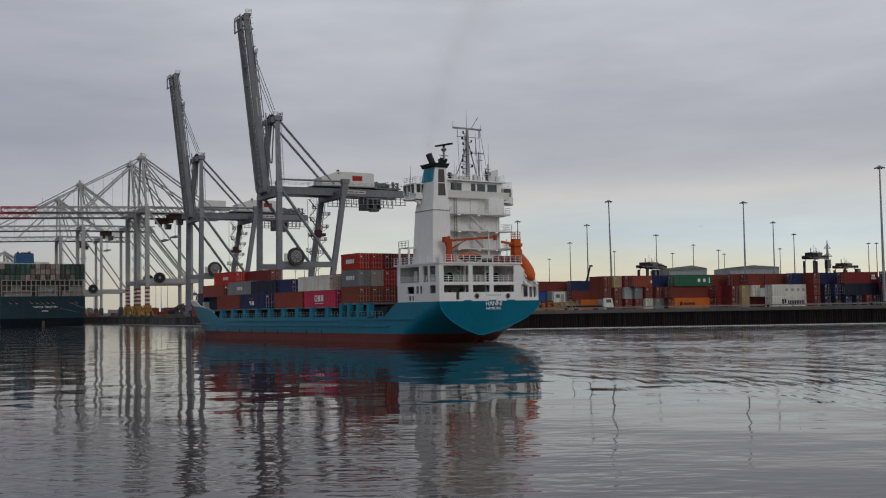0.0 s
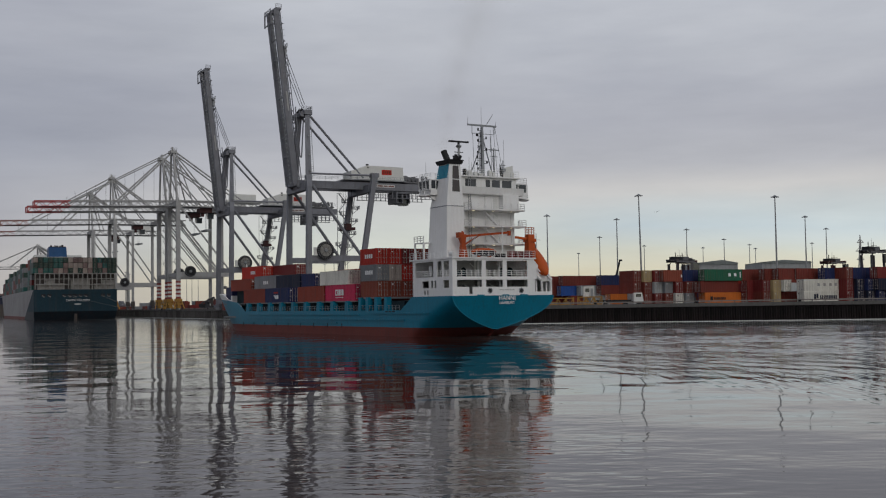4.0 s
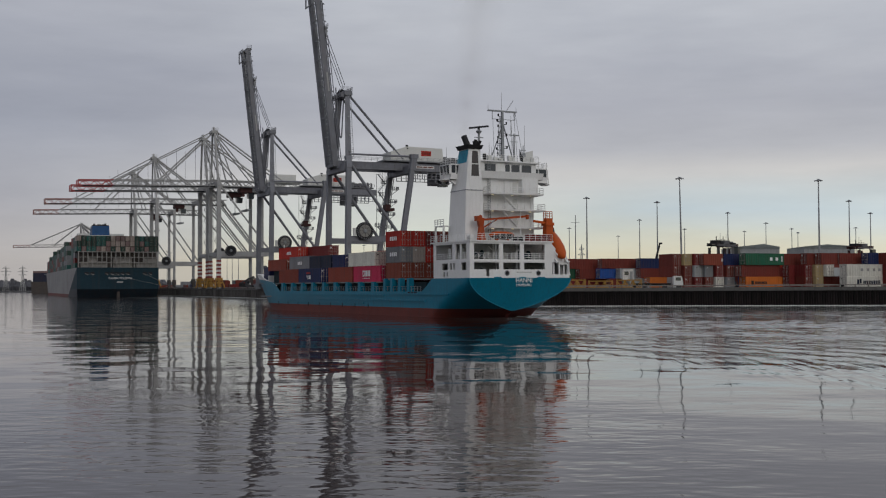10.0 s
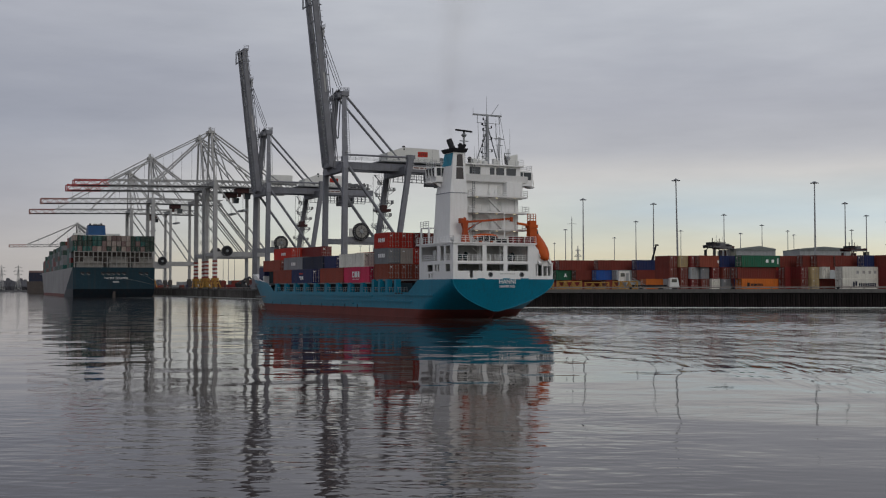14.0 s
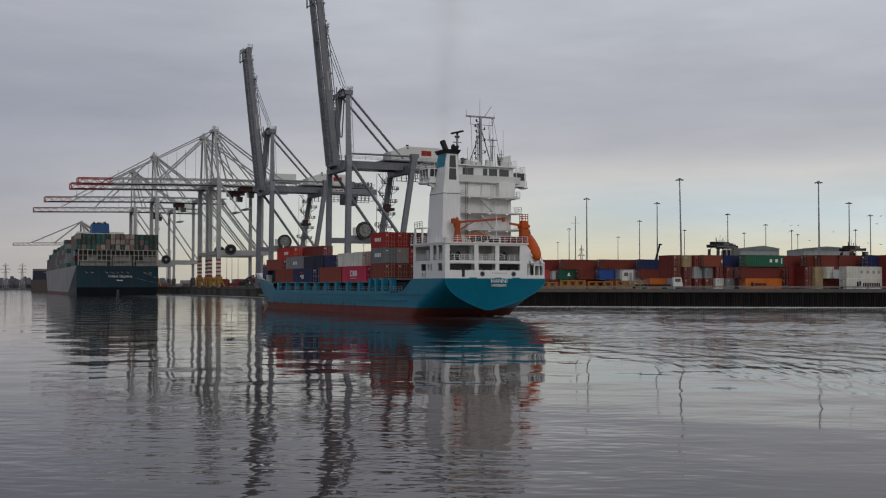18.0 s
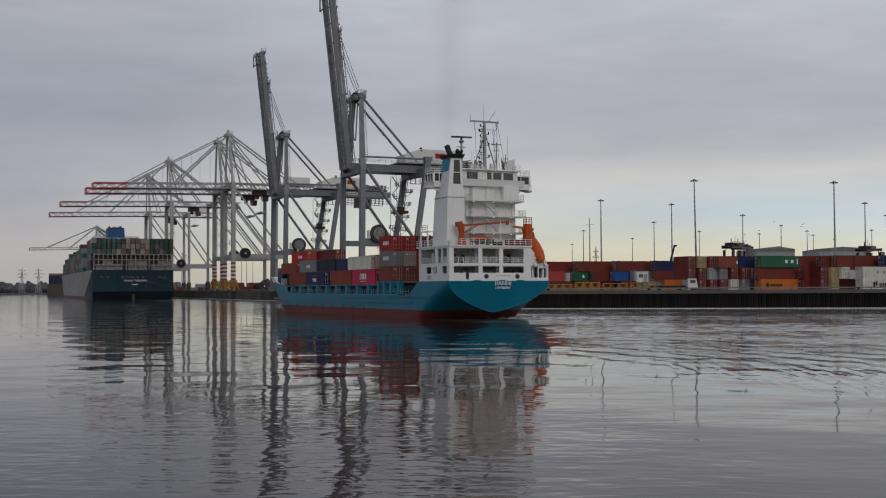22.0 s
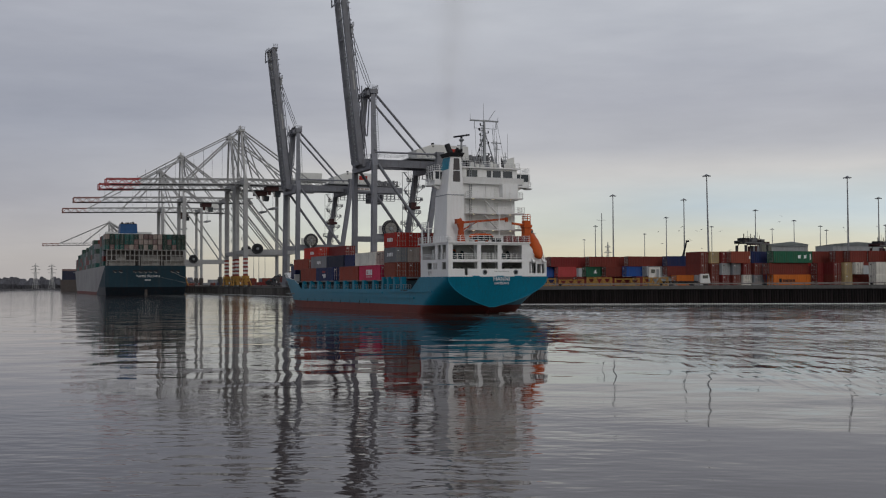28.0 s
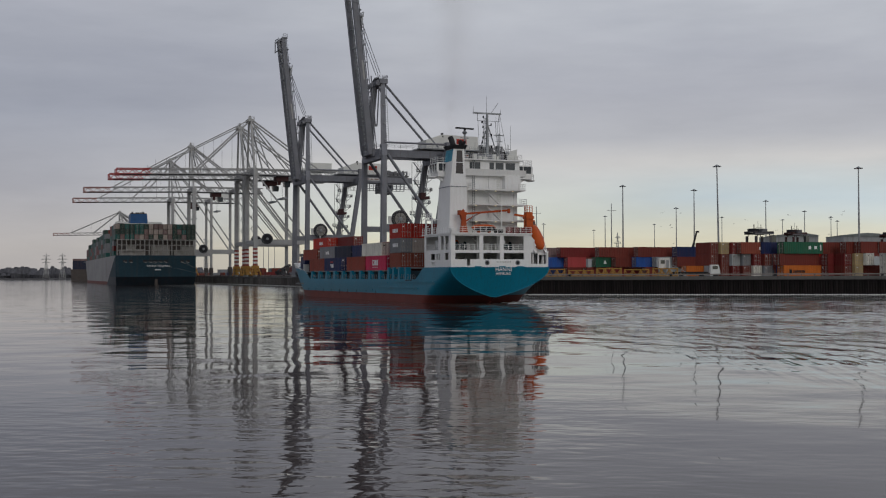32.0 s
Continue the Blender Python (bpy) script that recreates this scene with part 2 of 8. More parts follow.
BOX_COLOURS = {
    "rust": (0.150, 0.028, 0.019), "oxide": (0.23, 0.044, 0.026), "red": (0.40, 0.025, 0.015), "crimson": (0.150, 0.018, 0.017), "orange": (0.50, 0.13, 0.020), "magenta": (0.50, 0.030, 0.085),
    "navy": (0.014, 0.024, 0.085), "ink": (0.012, 0.018, 0.038), "blue": (0.02, 0.075, 0.28), "white": (0.65, 0.63, 0.56),
    "grey": (0.19, 0.20, 0.21), "pale": (0.36, 0.38, 0.38), "green": (0.016, 0.10, 0.055), "tan": (0.40, 0.30, 0.15),
    "brick": (0.21, 0.050, 0.030), "teal": (0.022, 0.105, 0.092), "moss": (0.030, 0.062, 0.050), "pink": (0.42, 0.06, 0.06), "pink_grey": (0.36, 0.30, 0.26), "mauve": (0.20, 0.135, 0.125)}
BOX_PAINT = {k: material(k + "_container_paint", c, 0.55, grain=0.18, dirt=RUST if k not in ("rust", "oxide") else GRIME, dirt_amount=0.4, scale=1.2, vary=0.12) for k, c in BOX_COLOURS.items()}


# ---- mesh building ----
class Mesh:
    """Collects vertices and faces for one mesh."""

    def __init__(self):
        self.v, self.f, self.mi = [], [], []

    def add(self, verts, faces, mat=0):
        o = len(self.v)
        self.v += [tuple(p) for p in verts]
        self.f += [tuple(i + o for i in f) for f in faces]
        self.mi += [mat] * len(faces)
        return self

    def box(self, x0, x1, y0, y1, z0, z1, mat=0):
        return self.add([(x, y, z) for z in (z0, z1) for x, y in ((x0, y0), (x1, y0), (x1, y1), (x0, y1))],
                        [(3, 2, 1, 0), (4, 5, 6, 7), (0, 1, 5, 4), (1, 2, 6, 5), (2, 3, 7, 6), (3, 0, 4, 7)], mat)

    def prism(self, bottom, top, mat=0):
        n = len(bottom)
        return self.add(list(bottom) + list(top), [tuple(reversed(range(n))), tuple(range(n, 2 * n))] + [(i, (i + 1) % n, n + (i + 1) % n, n + i) for i in range(n)], mat)

    def beam(self, a, b, w, h=None, mat=0, w1=None, h1=None):
        """A box of section w x h from a to b; h is the side nearest to upright. w1, h1: its section at b."""
        h = h or w
        w1, h1 = w1 or w, h1 or h
        a, b = Vector(a), Vector(b)
        d = (b - a).normalized()
        side = d.cross(Vector((0, 0, 1)))
        side = Vector((0, 1, 0)) if side.length < 1e-3 else side.normalized()
        up = side.cross(d)
        q = [(-1, -1), (1, -1), (1, 1), (-1, 1)]
        return self.prism([a + side * (i * w / 2) + up * (j * h / 2) for i, j in q], [b + side * (i * w1 / 2) + up * (j * h1 / 2) for i, j in q], mat)

    def tube(self, a, b, r, r1=None, n=8, mat=0):
        r1 = r if r1 is None else r1
        a, b = Vector(a), Vector(b)
        d = (b - a).normalized()
        s = d.orthogonal().normalized()
        u = d.cross(s)
        ring = [(s * math.cos(k * math.tau / n) + u * math.sin(k * math.tau / n)) for k in range(n)]
        return self.prism([a + e * r for e in ring], [b + e * r1 for e in ring], mat)

    def lathe(self, axis_a, axis_b, profile, n=16, mat=0):
        """Turns (distance along, radius) round the line from axis_a towards axis_b."""
        a, d = Vector(axis_a), (Vector(axis_b) - Vector(axis_a)).normalized()
        s = d.orthogonal().normalized()
        u = d.cross(s)
        vs, fs = [], []
        for q, r in profile:
            vs += [a + d * q + (s * math.cos(k * math.tau / n) + u * math.sin(k * math.tau / n)) * r for k in range(n)]
        for i in range(len(profile) - 1):
            fs += [(i * n + k, i * n + (k + 1) % n, (i + 1) * n + (k + 1) % n, (i + 1) * n + k) for k in range(n)]
        fs += [tuple(reversed(range(n))), tuple(range((len(profile) - 1) * n, len(profile) * n))]
        return self.add(vs, fs, mat)

    def truss(self, a, b, w, h, bays, r=0.15, web=0.09):
        """A lattice girder with four chords; a, b: the middle of its bottom."""
        a, b = Vector(a), Vector(b)
        d = (b - a).normalized()
        s = d.cross(Vector((0, 0, 1))).normalized()
        u = s.cross(d)
        at = lambda k, i, j: a + (b - a) * (k / bays) + s * (i * w / 2) + u * (j * h)
        for i in (-1, 1):
            for j in (0, 1):
                self.beam(at(0, i, j), at(bays, i, j), r * 2)
        for k in range(bays):
            for i in (-1, 1):
                self.beam(at(k, i, k % 2), at(k + 1, i, 1 - k % 2), web * 2)
            self.beam(at(k, -1, 0), at(k + 1, 1, 0), web * 2)
            self.beam(at(k, -1, 1), at(k, 1, 1), web * 2)
        return self

    def rail(self, pts, h=1.05, r=0.04, gap=1.8, bars=3):
        """A pipe railing along a line of points on a deck."""
        for a, b in zip(pts, pts[1:]):
            a, b = Vector(a), Vector(b)
            n = max(1, round((b - a).length / gap))
            for k in range(n + 1):
                p = a.lerp(b, k / n)
                self.beam(p, p + Vector((0, 0, h)), r * 2)
            for j in range(1, bars + 1):
                z = Vector((0, 0, h * j / bars))
                self.beam(a + z, b + z, r * 1.7)
        return self

    def sweep(self, pts, w, h):
        """One continuous bar of section w (across) x h (upright) along a line of points."""
        pts = [Vector(p) for p in pts]
        vs, fs = [], []
        for i, p in enumerate(pts):
            d = (pts[min(i + 1, len(pts) - 1)] - pts[max(i - 1, 0)]).normalized()
            side = d.cross(Vector((0, 0, 1)))
            side = Vector((0, 1, 0)) if side.length < 1e-3 else side.normalized()
            up = side.cross(d)
            vs += [p + side * (a * w / 2) + up * (b * h / 2) for a, b in ((-1, -1), (1, -1), (1, 1), (-1, 1))]
        for i in range(len(pts) - 1):
            fs += [(i * 4 + k, i * 4 + (k + 1) % 4, i * 4 + 4 + (k + 1) % 4, i * 4 + 4 + k) for k in range(4)]
        fs += [(3, 2, 1, 0), tuple(range(len(pts) * 4 - 4, len(pts) * 4))]
        return self.add(vs, fs)

    def data(self, name, *mats, smooth=False):
        me = bpy.data.meshes.new(name)
        me.from_pydata(self.v, [], self.f)
        for m in mats:
            me.materials.append(m)
        me.polygons.foreach_set("material_index", self.mi)
        bm = bmesh.new()
        bm.from_mesh(me)
        bmesh.ops.recalc_face_normals(bm, faces=bm.faces)
        bm.to_mesh(me)
        bm.free()
        if smooth:
            me.shade_smooth()
        me.update()
        return me


def part(name, mesh, mat, parent, label="", at=None):
    """One mesh object under a thing or a part."""
    data = mesh.data(name, *(mat if isinstance(mat, tuple) else (mat,))) if isinstance(mesh, Mesh) else mesh
    ob = new(name, data)
    ob.parent = parent
    if at is not None:
        ob.matrix_local = at
    if label:
        tagged(ob, label)
    return ob


def thing(name, label, category, group="", m=None, kind=""):
    ob = new(name)
    ob.empty_display_size = 0.5
    tagged(ob, label, category, group, kind)
    if m is not None:
        ob.matrix_world = m
    return ob


def lettering(name, text, size, mat, parent, at, label=""):
    cu = bpy.data.curves.new(name, "FONT")
    cu.body, cu.size, cu.align_x, cu.align_y, cu.extrude = text, size, "CENTER", "CENTER", 0.02
    cu.materials.append(mat)
    tmp = bpy.data.objects.new(name, cu)
    me = bpy.data.meshes.new_from_object(tmp)
    bpy.data.objects.remove(tmp)
    return part(name, me, mat, parent, label, at)

# ---- water, quays, ground ----
QUAY = 4.25
GRID = radians(28.2)
INLAND = Vector((math.cos(GRID), math.sin(GRID), 0))
ALONG = Vector((-math.sin(GRID), math.cos(GRID), 0))
CORNER = Vector((-4, 270.5, 0))
BERTH = Vector((-106, 474, 0))
QUAY_END = BERTH + ALONG * 900
RIGHT_END = Vector((420, 240, 0))


def water_material():
    m = bpy.data.materials.new("calm_grey_harbour_water")
    m.use_nodes = True
    n, l = m.node_tree.nodes, m.node_tree.links
    b = n["Principled BSDF"]
    b.inputs["Base Color"].default_value = (0.025, 0.014, 0.012, 1)
    b.inputs["Roughness"].default_value = 0.03
    b.inputs["IOR"].default_value = 1.25
    tc = n.new("ShaderNodeTexCoord")

    def waves(scale, sx, sy, detail, turn):
        mp = n.new("ShaderNodeMapping")
        mp.inputs["Scale"].default_value = (sx, sy, 1)
        mp.inputs["Rotation"].default_value = (0, 0, radians(turn))
        l.new(tc.outputs["Object"], mp.inputs["Vector"])
        t = n.new("ShaderNodeTexNoise")
        t.inputs["Scale"].default_value, t.inputs["Detail"].default_value, t.inputs["Roughness"].default_value = scale, detail, 0.45
        l.new(mp.outputs[0], t.inputs["Vector"])
        return t.outputs["Fac"]

    def mul(a, k):
        x = n.new("ShaderNodeMath")
        x.operation = "MULTIPLY"
        l.new(a, x.inputs[0])
        if isinstance(k, float):
            x.inputs[1].default_value = k
        else:
            l.new(k, x.inputs[1])
        return x.outputs[0]

    def plus(a, c):
        x = n.new("ShaderNodeMath")
        l.new(a, x.inputs[0])
        l.new(c, x.inputs[1])
        return x.outputs[0]

    # broken water astern of the ship, towards the near quay
    pos = n.new("ShaderNodeSeparateXYZ")
    l.new(tc.outputs["Object"], pos.inputs[0])
    astern = n.new("ShaderNodeMapRange")
    astern.interpolation_type = "SMOOTHSTEP"
    astern.inputs["From Min"].default_value, astern.inputs["From Max"].default_value = 74.0, 100.0
    slant = n.new("ShaderNodeVectorMath")
    slant.operation, slant.inputs[1].default_value = "DOT_PRODUCT", (1.0, 0.5, 0)
    l.new(tc.outputs["Object"], slant.inputs[0])
    l.new(slant.outputs["Value"], astern.inputs["Value"])
    far_off = n.new("ShaderNodeMapRange")
    far_off.interpolation_type = "SMOOTHSTEP"
    far_off.inputs["From Min"].default_value, far_off.inputs["From Max"].default_value = 52.0, 108.0
    l.new(pos.outputs["Y"], far_off.inputs["Value"])
    beside = n.new("ShaderNodeMapRange")
    beside.interpolation_type = "SMOOTHSTEP"
    beside.inputs["From Min"].default_value, beside.inputs["From Max"].default_value = 5.0, 14.0
    l.new(pos.outputs["X"], beside.inputs["Value"])
    wide = n.new("ShaderNodeMath")
    wide.operation = "MAXIMUM"
    l.new(astern.outputs[0], wide.inputs[0])
    l.new(beside.outputs[0], wide.inputs[1])
    broken = mul(wide.outputs[0], far_off.outputs[0])
    swell = mul(waves(0.12, 0.9, 1.0, 1.0, 4), 0.12)
    ripple = mul(waves(0.45, 0.7, 1.0, 1.0, -12), 0.022)
    fine_ripple = mul(waves(1.35, 0.6, 1.0, 1.0, 9), 0.031)
    fine_ripple = plus(fine_ripple, mul(waves(2.3, 0.5, 1.0, 1.5, -8), 0.012))
    # the open water to the right of the ship lies smoother
    sheltered = n.new("ShaderNodeMapRange")
    sheltered.interpolation_type = "SMOOTHSTEP"
    sheltered.inputs["From Min"].default_value, sheltered.inputs["From Max"].default_value = 4.0, 12.0
    sheltered.inputs["To Min"].default_value, sheltered.inputs["To Max"].default_value = 1.0, 0.22
    l.new(pos.outputs["X"], sheltered.inputs["Value"])
    # and the finest ripples die out away from the near bank
    close = n.new("ShaderNodeMapRange")
    close.interpolation_type = "SMOOTHSTEP"
    close.inputs["From Min"].default_value, close.inputs["From Max"].default_value = 28.0, 68.0
    close.inputs["To Min"].default_value, close.inputs["To Max"].default_value = 1.0, 0.12
    l.new(pos.outputs["Y"], close.inputs["Value"])
    fine_ripple = mul(mul(fine_ripple, sheltered.outputs[0]), close.outputs[0])
    # cat's paws: patches where the breeze roughens the surface
    gust = n.new("ShaderNodeMapRange")
    gust.inputs["From Min"].default_value, gust.inputs["From Max"].default_value = 0.42, 0.64
    l.new(waves(0.016, 0.5, 1.6, 2.0, 0), gust.inputs["Value"])
    chop = mul(mul(mul(waves(2.4, 0.55, 1.0, 3.0, 10), 0.014), gust.outputs[0]), close.outputs[0])
    wash = mul(mul(waves(1.5, 0.22, 1.0, 2.0, -4), 0.026), broken)
    # the ship's waves: long narrow crests that run out astern, to one side of a slanting line
    lean = n.new("ShaderNodeVectorMath")
    lean.operation, lean.inputs[1].default_value = "DOT_PRODUCT", (0.92, 0.39, 0)
    l.new(tc.outputs["Object"], lean.inputs[0])
    inside = n.new("ShaderNodeMapRange")
    inside.interpolation_type = "SMOOTHSTEP"
    inside.inputs["From Min"].default_value, inside.inputs["From Max"].default_value = 37.5, 42.5
    l.new(lean.outputs["Value"], inside.inputs["Value"])
    fade = n.new("ShaderNodeMapRange")
    fade.interpolation_type = "SMOOTHSTEP"
    fade.inputs["From Min"].default_value, fade.inputs["From Max"].default_value = 44.0, 60.0
    l.new(pos.outputs["Y"], fade.inputs["Value"])
    crests = plus(mul(waves(1.5, 1.0, 0.07, 1.5, 23), 0.040), mul(waves(0.6, 1.0, 0.10, 1.0, 21), 0.035))
    wash = plus(wash, mul(mul(crests, inside.outputs[0]), fade.outputs[0]))
    height = plus(plus(plus(swell, ripple), plus(fine_ripple, chop)), wash)
    # the screw has churned air into the water astern
    churned = n.new("ShaderNodeMix")
    churned.data_type = "RGBA"
    churned.inputs["A"].default_value, churned.inputs["B"].default_value = (0.025, 0.014, 0.012, 1), (0.105, 0.105, 0.098, 1)
    l.new(mul(astern.outputs[0], far_off.outputs[0]), churned.inputs["Factor"])
    l.new(churned.outputs["Result"], b.inputs["Base Color"])
    bp = n.new("ShaderNodeBump")
    bp.inputs["Strength"].default_value, bp.inputs["Distance"].default_value = 1.0, 1.0
    l.new(height, bp.inputs["Height"])
    l.new(bp.outputs[0], b.inputs["Normal"])
    # wavelets too small to see one by one blur the mirror where the water is broken
    blur = n.new("ShaderNodeMapRange")
    blur.inputs["To Min"].default_value, blur.inputs["To Max"].default_value = 0.03, 0.08
    l.new(broken, blur.inputs["Value"])
    distant = n.new("ShaderNodeMapRange")
    distant.inputs["From Min"].default_value, distant.inputs["From Max"].default_value = 130.0, 330.0
    distant.inputs["To Max"].default_value = 0.05
    l.new(pos.outputs["Y"], distant.inputs["Value"])
    l.new(plus(blur.outputs[0], distant.outputs[0]), b.inputs["Roughness"])
    return m


WATER = water_material()


def water_mesh():
    """The open sheet, with real waves in the part that the ship's wake has broken up."""
    x0, x1, y0, y1 = -90.0, 200.0, 45.0, 276.0
    nx, ny = 500, 560
    X, Y = np.meshgrid(np.linspace(x0, x1, nx), np.linspace(y0, y1, ny))
    rng = np.random.default_rng(7)

    def ramp(v, a, b):
        q = np.clip((v - a) / (b - a), 0, 1)
        return q * q * (3 - 2 * q)

    def rough(count, lo, hi, spread, mean=0.0):
        """A sea of many small sine waves with unit slope."""
        z = np.zeros_like(X)
        for _ in range(count):
            lam = math.exp(rng.uniform(math.log(lo), math.log(hi)))
            a = radians(90 + mean) + rng.normal(0, radians(spread))
            k = math.tau / lam
            z += math.sqrt(2 / count) / k * np.sin(k * (X * math.cos(a) + Y * math.sin(a)) + rng.uniform(0, math.tau))
        return z

    patches = 0.85 + 0.35 * np.clip(rough(14, 14, 60, 30) * 0.35, -1, 1)
    edge = ramp(X, x0, x0 + 15) * ramp(-X, -x1, -x1 + 15) * ramp(Y, y0, y0 + 20) * ramp(-Y, -y1, -y1 + 3)
    right = 0.10 + 0.90 * np.maximum(ramp(X + 0.4 * (Y - 165), -12, 8), ramp(X, 4, 14))
    far = ramp(Y - 0.2 * X, 56, 92)
    z = (rough(44, 1.2, 2.6, 18, -7) * 0.055 * ramp(Y - 0.2 * X, 72, 122) + rough(30, 1.2, 2.8, 50, -15) * 0.035 * ramp(Y - 0.2 * X, 76, 120) + rough(14, 2.2, 5.0, 12, -66) * 0.022 * far) * right * patches
    # stern waves: long crests that fan out from the wake
    s = X * 0.962 + Y * 0.275
    wander = rough(8, 25, 70, 60) * 0.25
    crest = np.sin(math.tau * s / 3.0 + wander * 1.2) + 0.5 * np.sin(math.tau * s / 1.9 + wander)
    z += 0.007 * crest * ramp(X, -4, 12) * ramp(Y, 58, 88) * ramp(-Y, -175, -120) * (0.6 + 0.4 * patches)
    z *= edge
    verts = np.stack([X.ravel(), Y.ravel(), z.ravel()], 1).tolist()
    faces = [(j * nx + i, j * nx + i + 1, (j + 1) * nx + i + 1, (j + 1) * nx + i) for j in range(ny - 1) for i in range(nx - 1)]
    o = len(verts)
    for a, b, c, d in ((-3500, 3500, -600, y0), (-3500, 3500, y1, 4500), (-3500, x0, y0, y1), (x1, 3500, y0, y1)):
        verts += [(a, c, 0), (b, c, 0), (b, d, 0), (a, d, 0)]
        faces.append((o, o + 1, o + 2, o + 3))
        o += 4
    me = bpy.data.meshes.new("water")
    me.from_pydata(verts, [], faces)
    me.materials.append(WATER)
    me.shade_smooth()
    me.update()
    return me


water = tagged(new("water", water_mesh()), "calm grey harbour water with slow ripples and reflections", "water", kind="structure")

# land behind the quay walls: one sheet out to the horizon
land = Mesh()
outline = [CORNER, RIGHT_END, Vector((3400, 100, 0)), Vector((3400, 4400, 0)), Vector((-500, 4400, 0)), QUAY_END + ALONG * 600, QUAY_END, BERTH]
land.prism([p + Vector((0, 0, QUAY - 0.6)) for p in outline], [p + Vector((0, 0, QUAY)) for p in outline])
ground = tagged(new("ground", land.data("ground", ASPHALT)), "flat dark asphalt yard of the container terminal", "ground", kind="structure")


def quay_wall(name, a, b, label):
    """A concrete cope on a wall of sheet piles, with a pale waling at the water's edge."""
    a, b = Vector(a), Vector(b)
    d = (b - a).normalized()
    out = Vector((d.y, -d.x, 0))
    L = (b - a).length
    root = tagged(new(name, Mesh().prism([a - out * 2 + Vector((0, 0, -3)), b - out * 2 + Vector((0, 0, -3)), b - out * 0.3 + Vector((0, 0, -3)), a - out * 0.3 + Vector((0, 0, -3))],
                                         [a - out * 2 + Vector((0, 0, 3.78)), b - out * 2 + Vector((0, 0, 3.78)), b - out * 0.3 + Vector((0, 0, 3.78)), a - out * 0.3 + Vector((0, 0, 3.78))]).data(name, PILE)),
                  label, "quay wall", kind="structure")
    cope = Mesh().beam(a - out * 0.9 + Vector((0, 0, QUAY - 0.23)), b - out * 0.9 + Vector((0, 0, QUAY - 0.23)), 2.4, 0.52)
    part("cope", cope, CONCRETE, root, "pale weathered concrete cope")
    kerb = Mesh().beam(a + out * 0.05 + Vector((0, 0, QUAY + 0.19)), b + out * 0.05 + Vector((0, 0, QUAY + 0.19)), 0.4, 0.32)
    part("kerb", kerb, CONCRETE, root)
    part("waling", Mesh().beam(a + out * 0.42 + Vector((0, 0, 0.22)), b + out * 0.42 + Vector((0, 0, 0.22)), 0.35, 0.22), CREAM, root, "pale tide-washed waling along the waterline")
    return root, a, d, out, L


wall_right = quay_wall("quay_wall", CORNER, RIGHT_END, "dark sheet-pile quay wall with a concrete cope")
wall_left = quay_wall("quay_wall", BERTH, CORNER, "dark sheet-pile quay wall with a concrete cope")
wall_berth = quay_wall("quay_wall", QUAY_END, BERTH, "dark sheet-pile quay wall under the gantry cranes")


rib = Mesh().prism([(-0.2, 0, -1.5), (-0.11, -0.3, -1.5), (0.11, -0.3, -1.5), (0.2, 0, -1.5)], [(-0.2, 0, QUAY - 0.46), (-0.11, -0.3, QUAY - 0.46), (0.11, -0.3, QUAY - 0.46), (0.2, 0, QUAY - 0.46)]).data("sheet_pile", PILE)
POST = material("grey_concrete_pile", (0.15, 0.14, 0.13), 0.85, dirt=GRIME, dirt_amount=0.7, vary=0.3)
round_pile = Mesh().tube((0, 0, -1.5), (0, 0, QUAY - 0.46), 0.42, n=10).data("pile", POST)
BARRIER = material("weathered_barrier_concrete", (0.20, 0.18, 0.165), 0.85, dirt=GRIME, dirt_amount=0.5, vary=0.3)
barrier_post = Mesh().box(-0.12, 0.12, -0.12, 0.12, 0, 0.85).data("barrier_post", BARRIER)
bollard = Mesh().lathe((0, 0, 0), (0, 0, 1), [(0, 0.35), (0.05, 0.28), (0.45, 0.25), (0.6, 0.42), (0.72, 0.42), (0.8, 0.25)], 12).data("bollard", BLACK)


def dress_wall(wall, pile, pitch, s0, s1, offset):
    root, a, d, out, L = wall
    turn = Matrix.Rotation(math.atan2(d.y, d.x), 4, "Z")
    s = s0
    while s < min(L, s1):
        p = a + d * s + out * offset
        part("sheet_pile" if pile is rib else "pile", pile, None, root, at=Matrix.Translation(p) @ turn)
        s += pitch
    s = s0
    while s < min(L, s1):
        p = a + d * s - out * 1.5
        part("barrier_post", barrier_post, None, root, at=Matrix.Translation((p.x, p.y, QUAY)) @ turn)
        s += 3.0
    p, q = a + d * s0 - out * 1.5, a + d * min(L, s1) - out * 1.5
    part("barrier_rail", Mesh().beam((p.x, p.y, QUAY + 0.78), (q.x, q.y, QUAY + 0.78), 0.16, 0.3), BARRIER, root, "pale barrier rail along the quay")
    s = s0 + 9
    while s < min(L, s1):
        p = a + d * s - out * 0.8
        part("bollard", bollard, None, root, at=Matrix.Translation((p.x, p.y, QUAY + 0.03)))
        s += 24


dress_wall(wall_right, rib, 0.58, 0.5, 172, -0.3)
dress_wall(wall_left, round_pile, 3.2, 0.5, 235, -0.05)
dress_wall(wall_berth, round_pile, 3.2, wall_berth[4] - 330, wall_berth[4], -0.05)


